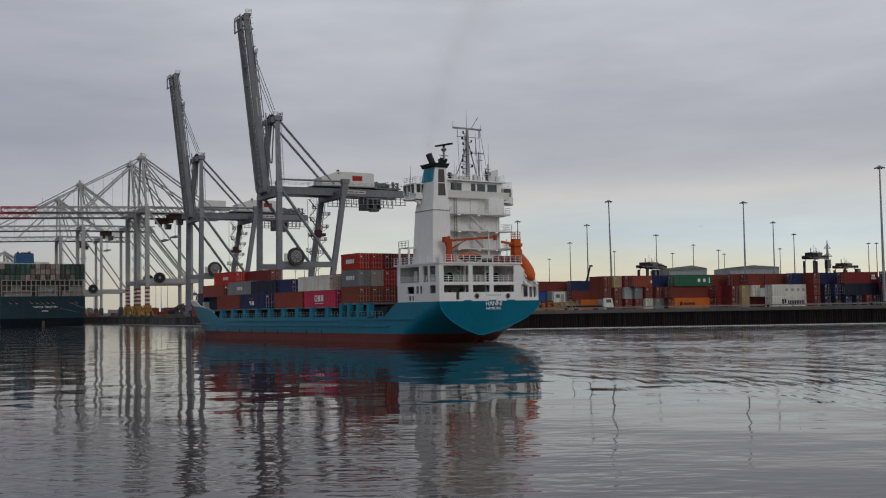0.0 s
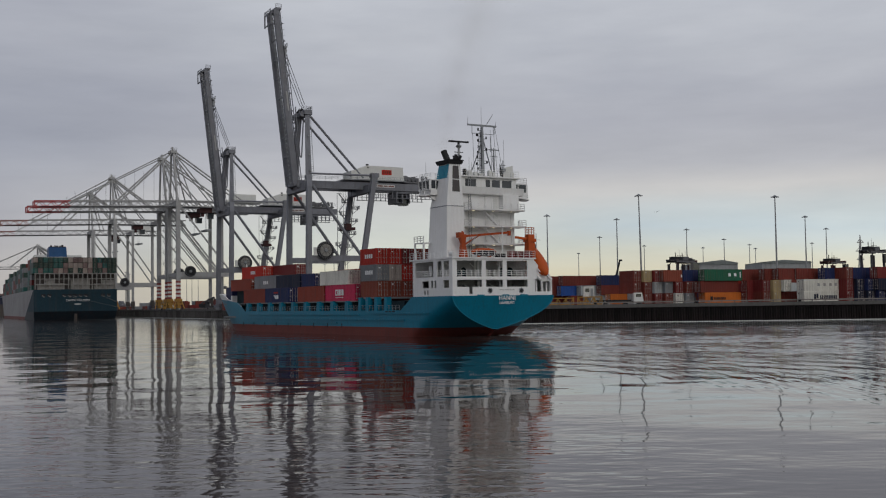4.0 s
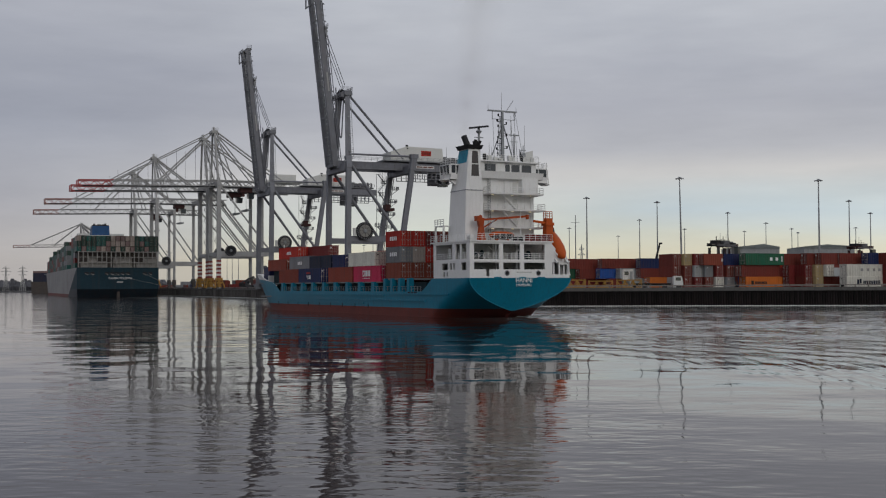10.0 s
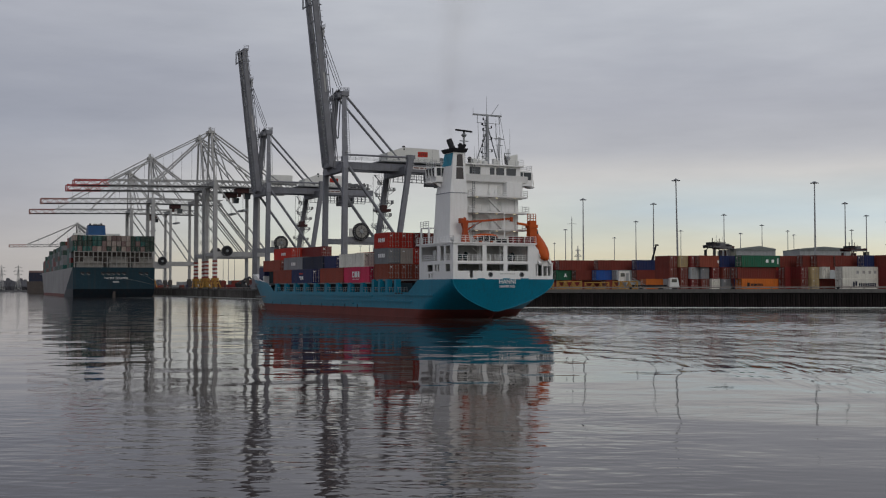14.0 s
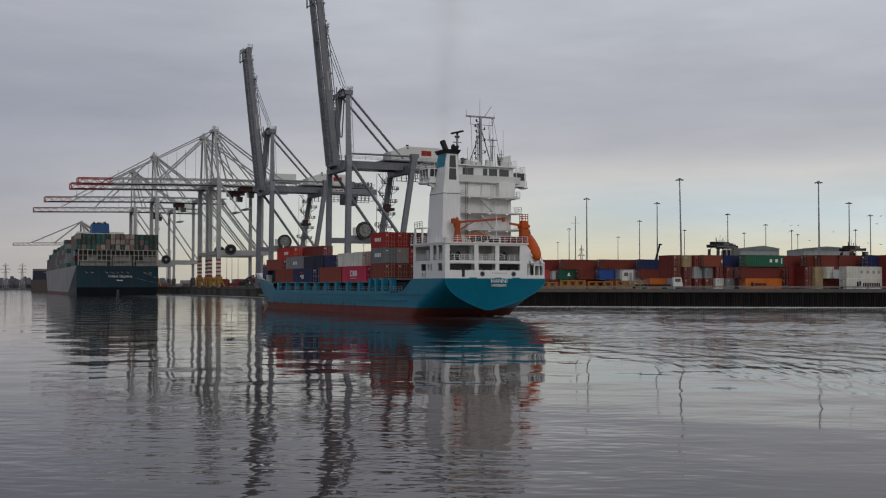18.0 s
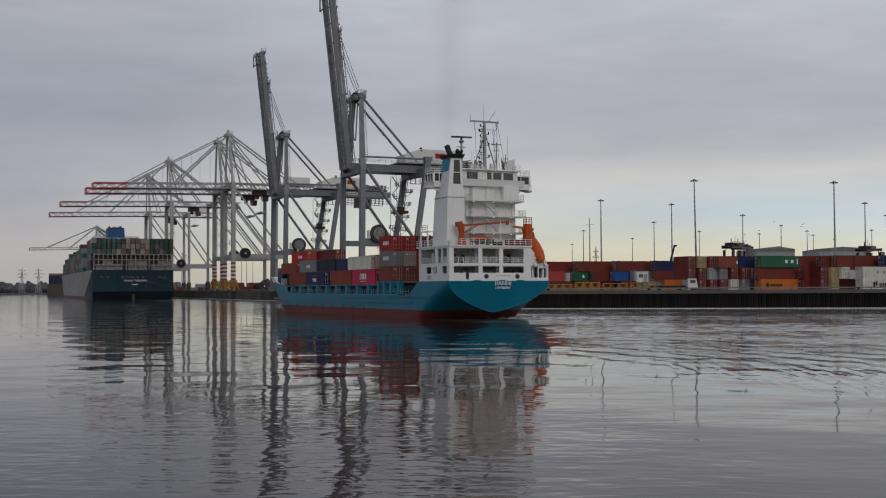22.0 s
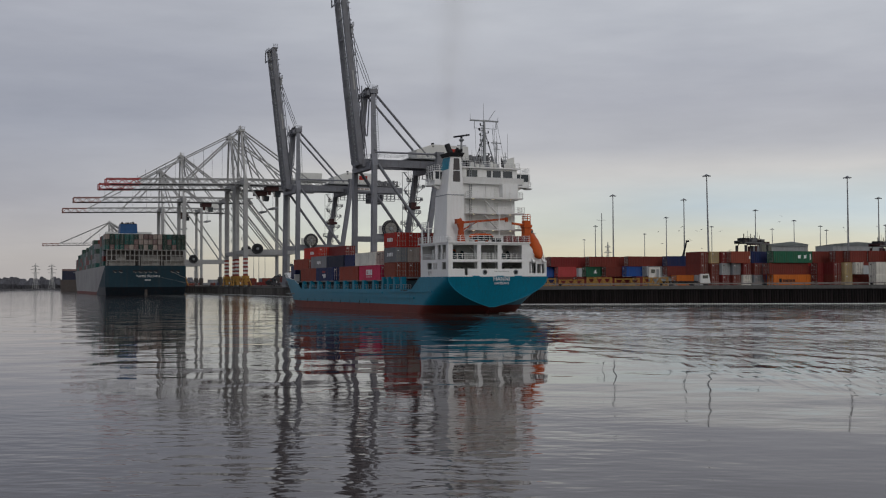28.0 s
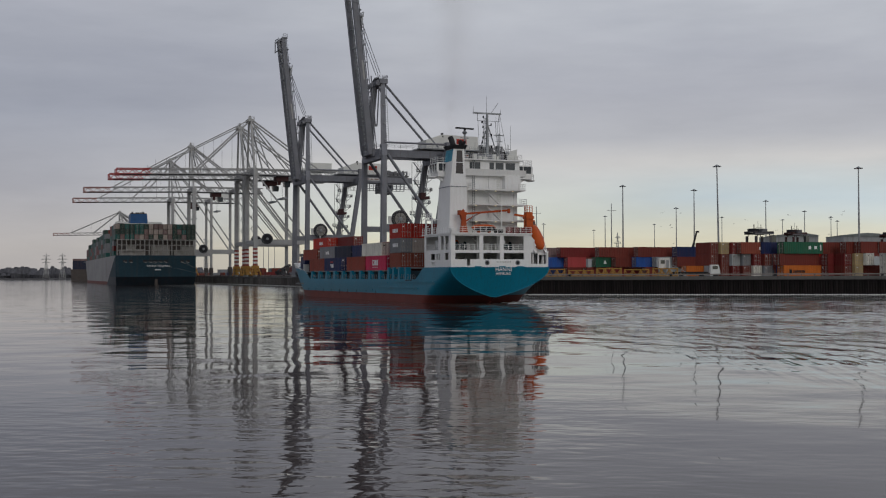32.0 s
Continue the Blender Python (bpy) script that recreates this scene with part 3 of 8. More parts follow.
# ---- gantry cranes ----
# local x: inland, y: along the quay away from the viewer, z up from the quay
def wheels(root, x, y, mat, half=4.0):
    b = Mesh().box(x - 0.8, x + 0.8, y - half, y + half, 1.0, 2.0).box(x - 0.5, x + 0.5, y - half * 0.75, y + half * 0.75, 2.0, 2.6)
    bogie = part("bogie", b, mat, root)
    for k in [half * 0.2 * q for q in (-4, -2.4, -0.8, 0.8, 2.4, 4)]:
        part("wheel", Mesh().lathe((x - 0.35, y + k, 0.55), (x + 1, y + k, 0.55), [(0, 0.5), (0.1, 0.55), (0.6, 0.55), (0.7, 0.5)], 12), STEEL, bogie)


def reel(root, x, y, z, r=3.0, disc=RUBBER):
    w = Mesh().lathe((x, y - 0.5, z), (x, y + 1, z), [(0, r * 0.9), (0.08, r), (0.9, r), (1.0, r * 0.9)], 28)
    body = part("cable_reel", w, RUBBER, root, "large black cable reel")
    part("reel_disc", Mesh().lathe((x, y - 0.56, z), (x, y, z), [(0, r * 0.66), (0.05, r * 0.7)], 24), disc, body)
    spokes = Mesh()
    for k in range(8):
        a = k * math.tau / 8
        spokes.beam((x, y - 0.6, z), (x + math.cos(a) * r * 0.68, y - 0.6, z + math.sin(a) * r * 0.68), 0.1)
    part("reel_spokes", spokes, RUBBER, body)
    part("hub", Mesh().lathe((x, y - 0.85, z), (x, y, z), [(0, 0.5), (0.1, 0.62), (0.35, 0.75)], 14), STEEL, body, "bright steel hub")
    turns = Mesh()
    for k in range(26):
        a = k * math.tau / 26
        turns.beam((x + math.cos(a) * r * 0.8, y - 0.53, z + math.sin(a) * r * 0.8), (x + math.cos(a + 0.08) * r * 0.98, y - 0.53, z + math.sin(a + 0.08) * r * 0.98), 0.08, 0.2)
    tagged(part("guide_arms", turns, REEL, body), "thin pale guide arms round the reel", kind="stuff")


def zigzag(x, y, z0, z1, step=3.2, w=2.6):
    """A stair tower of flights and landings."""
    s = Mesh()
    z, k = z0, 0
    while z < z1:
        a, b = (x - w / 2, x + w / 2) if k % 2 == 0 else (x + w / 2, x - w / 2)
        s.beam((a, y, z), (b, y, z + step), 0.8, 0.12)
        s.box(b - 0.6, b + 0.6, y - 0.6, y + 0.6, z + step - 0.08, z + step)
        s.beam((a, y - 0.4, z + 1), (b, y - 0.4, z + step + 1), 0.07)
        z, k = z + step, k + 1
    for sx in (-1, 1):
        s.beam((x + sx * (w / 2 + 0.6), y, z0 - 1), (x + sx * (w / 2 + 0.6), y, z1), 0.14)
    return s


def dark_crane(m):
    root = thing("quay_crane", "dark slate-grey ship-to-shore gantry crane with its boom raised", "gantry crane", "gantry cranes on the quay", m)
    P = CRANE_DARK
    for y in (-10, 10):
        part("leg", Mesh().beam((-4.3, y, 2.4), (-3.9, y, 41), 2.0, 1.8, w1=1.7, h1=1.6), P, root, "waterside leg")
        part("leg", Mesh().beam((13.3, y, 2.4), (19.3, y, 41), 1.5, 1.7), P, root, "raking landside leg")
        part("portal_beam", Mesh().beam((-4, y, 17.0), (15.4, y, 17.0), 1.4, 1.9), P, root)
        part("brace", Mesh().tube((-2.6, y, 41.5), (14.6, y, 18.2), 0.55, n=10), P, root)
        wheels(root, -4.3, y, P)
        wheels(root, 13.3, y, P)
    for x, z in ((-4.3, 3.4), (13.3, 3.4)):
        part("sill_beam", Mesh().box(x - 0.8, x + 0.8, -10, 10, z - 1, z + 1), P, root)
    for x in (-4.0, 19.3):
        part("cross_beam", Mesh().box(x - 1.1, x + 1.1, -9.0, 9.0, 40.0, 42.6), P, root)
    for y in (-10, 10):
        part("leg_head", Mesh().prism([(-4.8, y - 0.95, 41), (-3.0, y - 0.95, 41), (-3.0, y + 0.95, 41), (-4.8, y + 0.95, 41)], [(-4.6, y * 0.86 - 0.9, 45.0), (-2.6, y * 0.86 - 0.9, 45.0), (-2.6, y * 0.86 + 0.9, 45.0), (-4.6, y * 0.86 + 0.9, 45.0)]), P, root)
        part("leg_head", Mesh().beam((19.3, y, 41), (19.95, y, 45.2), 1.9, 2.0).box(18.6, 21.3, y - 1.15, y + 1.15, 45.0, 46.4), P, root)
    for y in (-3.6, 3.6):
        part("main_girder", Mesh().box(-6, 45.5, y - 0.75, y + 0.75, 41.3, 43.85), P, root)
        post = Mesh().beam((-3.4, y * 2.3, 43), (-2.2, y * 1.15, 67), 1.9, 1.9, w1=1.5, h1=1.5)
        part("frame_post", post, P, root)
        part("backstay", Mesh().tube((-2.0, y, 67.2), (18.4, y, 45.4), 0.42, n=8), P, root)
    part("frame_head", Mesh().box(-3.6, -0.8, -5.4, 5.4, 66.3, 67.9).box(-4.6, -3.4, -4.6, 4.6, 65.7, 67.3), P, root)
    part("head_rail", Mesh().rail([(-4.6, -5.3, 67.9), (-0.8, -5.3, 67.9), (-0.8, 5.3, 67.9)], 1.2, 0.05), P, root)
    part("sheave", Mesh().lathe((-3, -1.2, 67.9), (-3, 1, 67.9), [(0, 1.0), (2.4, 1.0)], 14), BLACK, root)
    # raised boom: two slender girders side by side, joined by light ties, with a walkway on the near one
    foot, tip = Vector((-6.3, 0, 42.4)), Vector((-12.9, 0, 101.8))
    ax = (tip - foot).normalized()
    nrm = Vector((ax.z, 0, -ax.x))
    boom = part("boom", Mesh().box(-7.0, -5.0, -4.0, 4.0, 41.9, 43.4), P, root, "raised twin-girder boom")
    for y in (-3.5, 3.5):
        f, t = foot + Vector((0, y, 0)), tip + Vector((0, y, 0))
        g = Mesh().prism([f - nrm * 0.98 + Vector((0, s, 0)) for s in (-0.5, 0.5)] + [f + nrm * 0.98 + Vector((0, s, 0)) for s in (0.5, -0.5)],
                         [t - nrm * 0.86 + Vector((0, s, 0)) for s in (-0.45, 0.45)] + [t + nrm * 0.86 + Vector((0, s, 0)) for s in (0.45, -0.45)])
        girder = part("boom_girder", g, P, boom)
        flange = Mesh()
        for sgn in (-1, 1):
            flange.beam(f + nrm * 0.98 * sgn, t + nrm * 0.86 * sgn, 1.25, 0.12)
        part("flange", flange, P, girder)
        stiff = Mesh()
        for k in range(18):
            p = f.lerp(t, (k + 0.5) / 18) + Vector((0, -0.5 if y < 0 else 0.5, 0))
            stiff.beam(p - nrm * 0.9, p + nrm * 0.9, 0.14, 0.12)
        tagged(part("stiffening", stiff, P, girder), "slender stiffeners along the girder", kind="stuff")
    f, t = foot + Vector((0, -4.0, 0)), tip + Vector((0, -4.0, 0))
    wk = Mesh().beam(f + nrm * 1.35, t + nrm * 1.2, 0.7, 0.1)
    for k in range(30):
        p = f.lerp(t, (k + 0.5) / 30)
        wk.beam(p + nrm * 1.3, p + nrm * 2.1, 0.09).box(p.x + 1.2, p.x + 1.75, p.y - 0.2, p.y + 0.2, p.z, p.z + 0.5) if k % 3 == 0 else wk.beam(p + nrm * 1.3, p + nrm * 2.1, 0.09)
    wk.beam(f.lerp(t, 0.02) + nrm * 2.1, f.lerp(t, 0.74) + nrm * 2.0, 0.22)
    part("boom_walkway", wk, P, boom)
    inner = Mesh()
    for k in range(40):
        p = foot.lerp(tip, (k + 0.5) / 40) + Vector((0, -2.2, 0))
        inner.beam(p - nrm * 1.5, p - nrm * 1.05, 0.5, 0.5)
    inner.beam(foot + nrm * -1.5 + Vector((0, -2.2, 0)), tip + nrm * -1.3 + Vector((0, -2.2, 0)), 0.12)
    tagged(part("rail_fixing", inner, STEEL, boom), "pale rail fixings along the boom", kind="stuff")
    for k in range(9):
        p = foot.lerp(tip, (k + 0.5) / 9)
        part("cross_tie", Mesh().beam(p + Vector((0, -2.7, 0)) - nrm * 0.5, p + Vector((0, 2.7, 0)) - nrm * 0.5, 0.3, 0.4), P, boom)
    head = Mesh().box(-14.8, -14.5, -3.4, 3.4, 96.6, 97.0).box(-14.8, -14.5, -3.4, 3.4, 100.6, 101.0).box(-14.8, -14.4, -3.5, -3.1, 96.6, 101.0).box(-14.8, -14.4, 3.1, 3.5, 96.6, 101.0).box(-14.8, -13.1, -3.5, -3.2, 100.6, 101.0).box(-14.8, -12.7, -3.5, -3.2, 96.6, 97.0).box(-13.1, -11.1, -4.1, 4.1, 101.7, 102.5)
    head.rail([(-14.7, -3.5, 101.0), (-14.7, 3.5, 101.0)], 1.0, 0.06)
    head.rail([(-13.1, -4.1, 102.5), (-11.1, -4.1, 102.5)], 1.2, 0.06)
    part("boom_tip_frame", head, P, boom)
    lat = foot.lerp(tip, 0.79) + nrm * 1.3
    latch = Mesh().box(lat.x - 0.2, lat.x + 1.4, -3.4, 2.4, lat.z - 0.4, lat.z + 0.1).box(lat.x, lat.x + 1.1, -3.4, -2.2, lat.z - 3.2, lat.z - 1.8).box(lat.x, lat.x + 0.9, -3.2, 2.0, lat.z - 5.0, lat.z - 4.2)
    latch.rail([(lat.x + 1.4, -3.4, lat.z + 0.1), (lat.x + 1.4, 2.4, lat.z + 0.1)], 1.2, 0.06).lathe((lat.x + 0.9, -2.6, lat.z - 1.2), (lat.x + 0.9, 2, lat.z - 1.2), [(0, 0.7), (0.5, 0.7)], 12)
    part("latch_platform", latch, STEEL, boom)
    part("number_panel", Mesh().beam(foot.lerp(tip, 0.42) + Vector((0, -4.08, 0)) + nrm * 0.3, foot.lerp(tip, 0.53) + Vector((0, -4.08, 0)) + nrm * 0.3, 0.06, 0.55), CRANE_LIGHT, boom, "pale panel")
    ropes = Mesh()
    for y in (-2.2, 0.0, 2.2):
        ropes.tube((-2.4, y, 70.2), lat + Vector((0.4, y, 0)), 0.10, n=5)
        ropes.tube((-2.6, y, 69.6), foot.lerp(tip, 0.34) + nrm * 1.5 + Vector((0, y * 1.6, 0)), 0.10, n=5)
    part("hoist_rope", ropes, RUBBER, root)
    folded = Mesh()
    for y in (-3.0, 3.0):
        folded.beam((-3.0, y, 68.0), (-3.9, y, 52.0), 0.3, 0.35).beam((-4.5, y, 52.0), (-6.0, y, 69.0), 0.3, 0.35).beam((-3.9, y, 52.0), (-4.5, y, 52.0), 0.5, 0.6).tube((-4.2, y * 0.6, 68), (-4.6, y * 0.6, 45), 0.14, n=6)
    part("folded_forestay", folded, P, root)
    # machinery house with a sloped end
    hs = Mesh()
    prof = [(13.9, 45.0), (34.0, 45.0), (33.6, 49.7), (19.9, 49.9), (13.9, 47.8)]
    hs.prism([(x, -3.9, z) for x, z in prof], [(x, 3.9, z) for x, z in prof])
    house = part("machinery_house", hs, CREAM, root, "white machinery house")
    part("sign_panel", Mesh().box(25.4, 29.2, -3.98, -3.92, 46.8, 48.6), BOX_PAINT["red"], house, "red sign panel")
    bars = Mesh()
    for k in range(4):
        bars.box(25.8 + k * 0.8, 26.3 + k * 0.8, -4.01, -3.985, 47.3, 48.1)
    part("sign_marks", bars, BOX_PAINT["rust"], house)
    part("roof_vent", Mesh().box(20.2, 20.9, -2.8, -2.0, 50.1, 50.6), BLACK, house)
    part("corner_lamp", Mesh().box(19.9, 20.4, -3.99, -3.92, 49.0, 49.5), BLACK, house)
    gear = Mesh().box(34.0, 44.6, -3.2, 3.2, 44.3, 44.9).lathe((35.4, -2.6, 46.0), (35.4, 2, 46.0), [(0, 0.6), (0.2, 1.1), (1.6, 1.1), (1.8, 0.6)], 12).lathe((38.4, -2.4, 45.9), (38.4, 2, 45.9), [(0, 0.9), (4.6, 0.9)], 12)
    gear.box(36.4, 37.4, -2.4, -1.2, 45.0, 46.6).box(39.8, 40.8, -2, 0, 45.0, 46.4).beam((41.6, -2.6, 45.0), (43.2, -2.6, 46.8), 0.3).beam((43.2, -2.6, 45.0), (41.8, -2.6, 46.6), 0.25).box(43.6, 44.2, -2.4, -1.8, 45.0, 46.9)
    gear.beam((36.9, -1.8, 46.4), (40.2, -1.8, 46.9), 0.3).box(42.2, 42.9, -1.6, -0.6, 45.0, 47.2)
    part("hoist_gear", gear, REEL, root, "exposed hoist machinery")
    part("gear_rail", Mesh().rail([(34.5, -3.3, 45.0), (45.0, -3.3, 45.0)], 1.2, 0.05, 1.5, 2), P, root)
    part("house_deck", Mesh().box(11.2, 34.5, -4.9, 4.9, 44.5, 44.9).rail([(11.2, -4.9, 44.9), (34.5, -4.9, 44.9)], 1.0, 0.04, 2.4, 2), STEEL, root)
    sub = Mesh()
    for y in (-5.2, 5.2):
        sub.beam((19.5, y, 38.5), (45.5, y, 38.5), 0.9, 0.16).beam((19.5, y, 39.6), (45.5, y, 39.6), 0.1).beam((19.5, y, 40.7), (45.5, y, 40.7), 0.14)
        for k in range(15):
            sub.beam((19.8 + k * 1.82, y, 38.5), (19.8 + k * 1.82, y, 41.2), 0.22)
    part("service_walkway", sub, P, root)
    trolley = part("trolley", Mesh().box(31, 36.5, -3.6, 3.6, 40.4, 41.1), P, root)
    for x_ in (31.0, 33.4, 36.1):
        part("trolley_frame", Mesh().box(x_, x_ + 0.35, -3.6, 3.6, 37.2, 40.4), P, trolley)
    part("trolley_floor", Mesh().box(31, 36.5, -3.6, 3.6, 37.0, 37.2), P, trolley)
    part("trolley_rail", Mesh().box(31, 36.5, -3.62, -3.5, 38.6, 38.9), P, trolley)
    part("operator_cab", Mesh().prism([(33.6, -2.2, 36.4), (36.4, -2.2, 36.4), (36.4, 0.6, 36.4), (33.6, 0.6, 36.4)], [(33.0, -2.4, 39.2), (36.6, -2.4, 39.2), (36.6, 0.8, 39.2), (33.0, 0.8, 39.2)]), GLASS, trolley)
    sign = part("girder_sign", Mesh().box(23.2, 30.2, -4.40, -4.36, 42.3, 43.3), CREAM, root, "pale sign board on the girder")
    for x0, x1 in ((23.6, 25.6), (26.0, 27.4), (27.8, 29.8)):
        part("marking_bar", Mesh().box(x0, x1, -4.43, -4.402, 42.6, 43.0), BOX_PAINT["rust"], sign)
    part("stair_tower", zigzag(16.6, 11.9, 3.0, 41.0), STEEL, root)
    part("upper_pipe", Mesh().tube((-3.2, -8.8, 45.7), (19.0, -9.6, 45.7), 0.34, n=8), P, root)
    cages = Mesh()
    for k in range(7):
        z = 8.0 + k * 4.6
        x_ = 13.3 + (z - 2.4) / 38.6 * 6.0 + 0.8
        cages.box(x_, x_ + 2.6, 8.4, 10.0, z, z + 0.2).rail([(x_, 8.4, z), (x_ + 2.6, 8.4, z), (x_ + 2.6, 10.0, z)], 1.1, 0.08, 0.8, 2)
        cages.beam((x_ + 0.3, 8.9, z), (x_ + 0.3 + 0.71, 8.9, z + 4.6), 0.5, 0.12).beam((x_ + 2.4, 8.6, z + 0.1), (x_ + 0.2, 8.6, z - 1.6), 0.16)
    part("caged_ladder", cages, P, root)
    hang = part("spreader", Mesh().box(12.2, 15.6, -3.0, 3.0, 27.2, 28.2).box(13.0, 14.8, -1.4, 1.4, 28.2, 29.6), MAROON, root, "dull red spreader hanging from the trolley")
    for x_ in (12.8, 15.0):
        for y_ in (-1.2, 1.2):
            part("rope", Mesh().tube((x_, y_, 29.0), (x_, y_, 41.4), 0.05, n=4), RUBBER, hang)
    for z in (22.5, 28.0, 33.5, 38.0):
        x_ = 13.3 + (z - 2.4) / 38.6 * 6.0
        platform = part("leg_platform", Mesh().box(x_ - 3.2, x_ - 0.8, 8.4, 10.0, z - 0.2, z), P, root)
        part("platform_rail", Mesh().rail([(x_ - 3.2, 10.0, z), (x_ - 3.2, 8.4, z), (x_ - 0.8, 8.4, z)], 1.1, 0.07, 0.8, 2), P, platform)
    ladder = Mesh()
    for k in range(30):
        z = 45 + k * 0.8
        ladder.box(-1.9, -1.2, -7.6 + k * 0.115, -7.5 + k * 0.115, z, z + 0.12)
    ladder.beam((-1.95, -7.55, 45), (-1.95, -4.2, 69), 0.12).beam((-1.15, -7.55, 45), (-1.15, -4.2, 69), 0.12)
    part("ladder", ladder, STEEL, root)
    for k, (xx, yy, zz) in enumerate(((-3.0, -8.2, 46.5), (-2.8, -7.0, 52.0), (-2.6, -5.8, 58.5), (-5.6, -10.4, 42.8), (20.4, -10.6, 42.8))):
        part("floodlight", Mesh().box(xx - 0.35, xx + 0.35, yy - 0.9, yy - 0.4, zz, zz + 0.5).beam((xx, yy - 0.5, zz), (xx, yy + 0.3, zz - 0.3), 0.12), STEEL, root)
    part("girder_rail", Mesh().rail([(-5, -4.4, 44.3), (11, -4.4, 44.3)], 1.2, 0.05, 2.4), STEEL, root)
    part("junction_box", Mesh().box(-2.8, -1.4, -11.4, -10.9, 18, 20.6), CREAM, root)
    reel(root, 1.2, -11.6, 19.6, disc=REEL_DISC)
    return root


MAROON = material("maroon_machine_paint", (0.055, 0.020, 0.020), 0.6, dirt=GRIME, dirt_amount=0.5)


def light_crane(m, tip_mat, label, banded=True, stout=1.0):
    root = thing("quay_crane", label, "gantry crane", "gantry cranes on the quay", m)
    P = CRANE_LIGHT
    low = 16.6 if banded else 14.2
    for y in (-9.5, 9.5):
        lg = part("leg", Mesh().beam((-4, y, 14.6), (-4, y, 54), 1.7, 1.9), P, root, "waterside leg")
        lg2 = part("leg", Mesh().beam((22, y, 16), (22, y, 54), 1.3, 1.5), P, root, "landside leg")
        if not banded:
            part("lower_leg", Mesh().beam((-4, y, 5.5), (-4, y, 14.6), 1.7, 1.9), P, lg)
        part("lower_leg", Mesh().beam((22, y, 5.5), (22, y, 16), 1.3, 1.5), P, lg2)
        for leg_part, x in ((lg, -4),) if banded else ():
            for k in range(9):
                z = 5.7 + k * 8.9 / 9
                part("warning_band", Mesh().beam((x, y, z), (x, y, z + 8.9 / 9 - 0.004), 1.78, 1.98), BAND_RED if k % 2 == 0 else STRIPE_WHITE, leg_part)
        part("portal_beam", Mesh().box(-4, 22, y - 0.8, y + 0.8, low, low + 2.4), P, root)
        part("brace", Mesh().beam((-3, y, 52), (21, y, low + 3), 0.7), P, root)
        if banded:
            part("upper_brace", Mesh().beam((-3, y, 41), (14, y, low + 2), 0.5), P, root)
        wheels(root, -4, y, YELLOW, 2.4)
        wheels(root, 22, y, SHADOW_STEEL, 2.4)
        part("gantry_base", Mesh().box(-5.2, -2.8, y - 2.3, y + 2.3, 2.6, 3.6).box(-5.6, -2.4, y - 1.5, y + 1.5, 4.2, 5.7).beam((-6.4, y - 2.2, 0.6), (-5.2, y, 5.2), 0.45).beam((-1.6, y - 2.2, 0.6), (-2.8, y, 5.2), 0.45).box(-4.6, -3.4, y - 0.9, y + 0.9, 3.6, 4.2), YELLOW, root, "yellow gantry base")
        part("gantry_base", Mesh().box(21, 23, y - 2.3, y + 2.3, 2.6, 4.2).box(21, 23, y - 2, y + 2, 4.2, 6.0), SHADOW_STEEL, root, "dull brown gantry base")
    for x in (-4, 22):
        part("cross_beam", Mesh().box(x - 1, x + 1, -10.4, 10.4, 52, 54.6), P, root)
        part("sill_beam", Mesh().box(x - 0.6, x + 0.6, -9.5, 9.5, low + 0.3, low + 2.0), P, root)
    for y in (-3.4, 3.4):
        part("main_girder", Mesh().truss((-6, y, 52.2), (40, y, 52.2), 1.4, 3.2, 16, 0.26, 0.12), P, root)
        bm = part("boom", Mesh().truss((-6, y, 52.2), (-52, y, 51.0), 1.4, 3.0, 16, 0.20, 0.09), P, root, "lowered lattice boom")
        part("boom_end", Mesh().truss((-52, y, 51.0), (-67.5, y, 50.6), 1.4, 2.8, 6, 0.20, 0.10).box(-67.8, -67.4, y - 0.8, y + 0.8, 50.4, 53.6), tip_mat, bm)
        part("frame_post", Mesh().beam((-4, y * 2.4, 54), (-4.5, y * 0.7, 80), 0.9), P, root)
        part("frame_post", Mesh().beam((3.5, y * 2.0, 55), (-3.6, y * 0.7, 79.5), 0.5), P, root)
        part("forestay", Mesh().tube((-4.5, y * 0.7, 80.4), (-29, y, 54.8), 0.30 * stout, n=6).tube((-29, y, 54.8), (-29, y, 53), 0.3, n=6), P, root)
        part("forestay", Mesh().tube((-4.5, y * 0.7, 81.0), (-51, y, 54.2), 0.30 * stout, n=6), P, root)
        part("backstay", Mesh().tube((-4.5, y * 0.7, 81.0), (30, y, 55.5), 0.48 * stout, n=6), P, root)
        part("backstay", Mesh().tube((-4.5, y * 0.7, 80.0), (15, y, 55.0), 0.40 * stout, n=6), P, root)
    part("frame_head", Mesh().box(-6, -3, -3.2, 3.2, 79.6, 81.0).rail([(-6, -3.2, 81.0), (-3, -3.2, 81.0)], 1.2, 0.06).box(-4.8, -4.2, -0.6, 0.6, 81.0, 83.0), P, root)
    for k in range(5):
        x = -14 - k * 9
        part("hanger_rope", Mesh().tube((x, -3.4, 55.2), (x, -3.4, 55.2 + max(0.6, 22 * (1 - (abs(x) - 4) / 54))), 0.07, n=4), RUBBER, root)
    part("ladder_tower", zigzag(-1.2, 8.2, low + 2.4, 52.0, 3.0, 2.0), P, root)
    part("frame_ladder", zigzag(-2.6, 0, 56.0, 79.0, 2.6, 1.4), P, root)
    part("cable_run", Mesh().beam((-66, -4.4, 50.4), (-6, -4.4, 52.0), 0.5, 0.5).beam((-6, -4.4, 52.0), (39, -4.4, 52.0), 0.5, 0.5), RUBBER, root, "dark festoon cable run")
    trol = part("trolley", Mesh().box(8, 14, -3.2, 3.2, 49.6, 51.9).box(9, 10.4, -2, -0.4, 47.6, 49.6), MAROON, root, "dark maroon trolley")
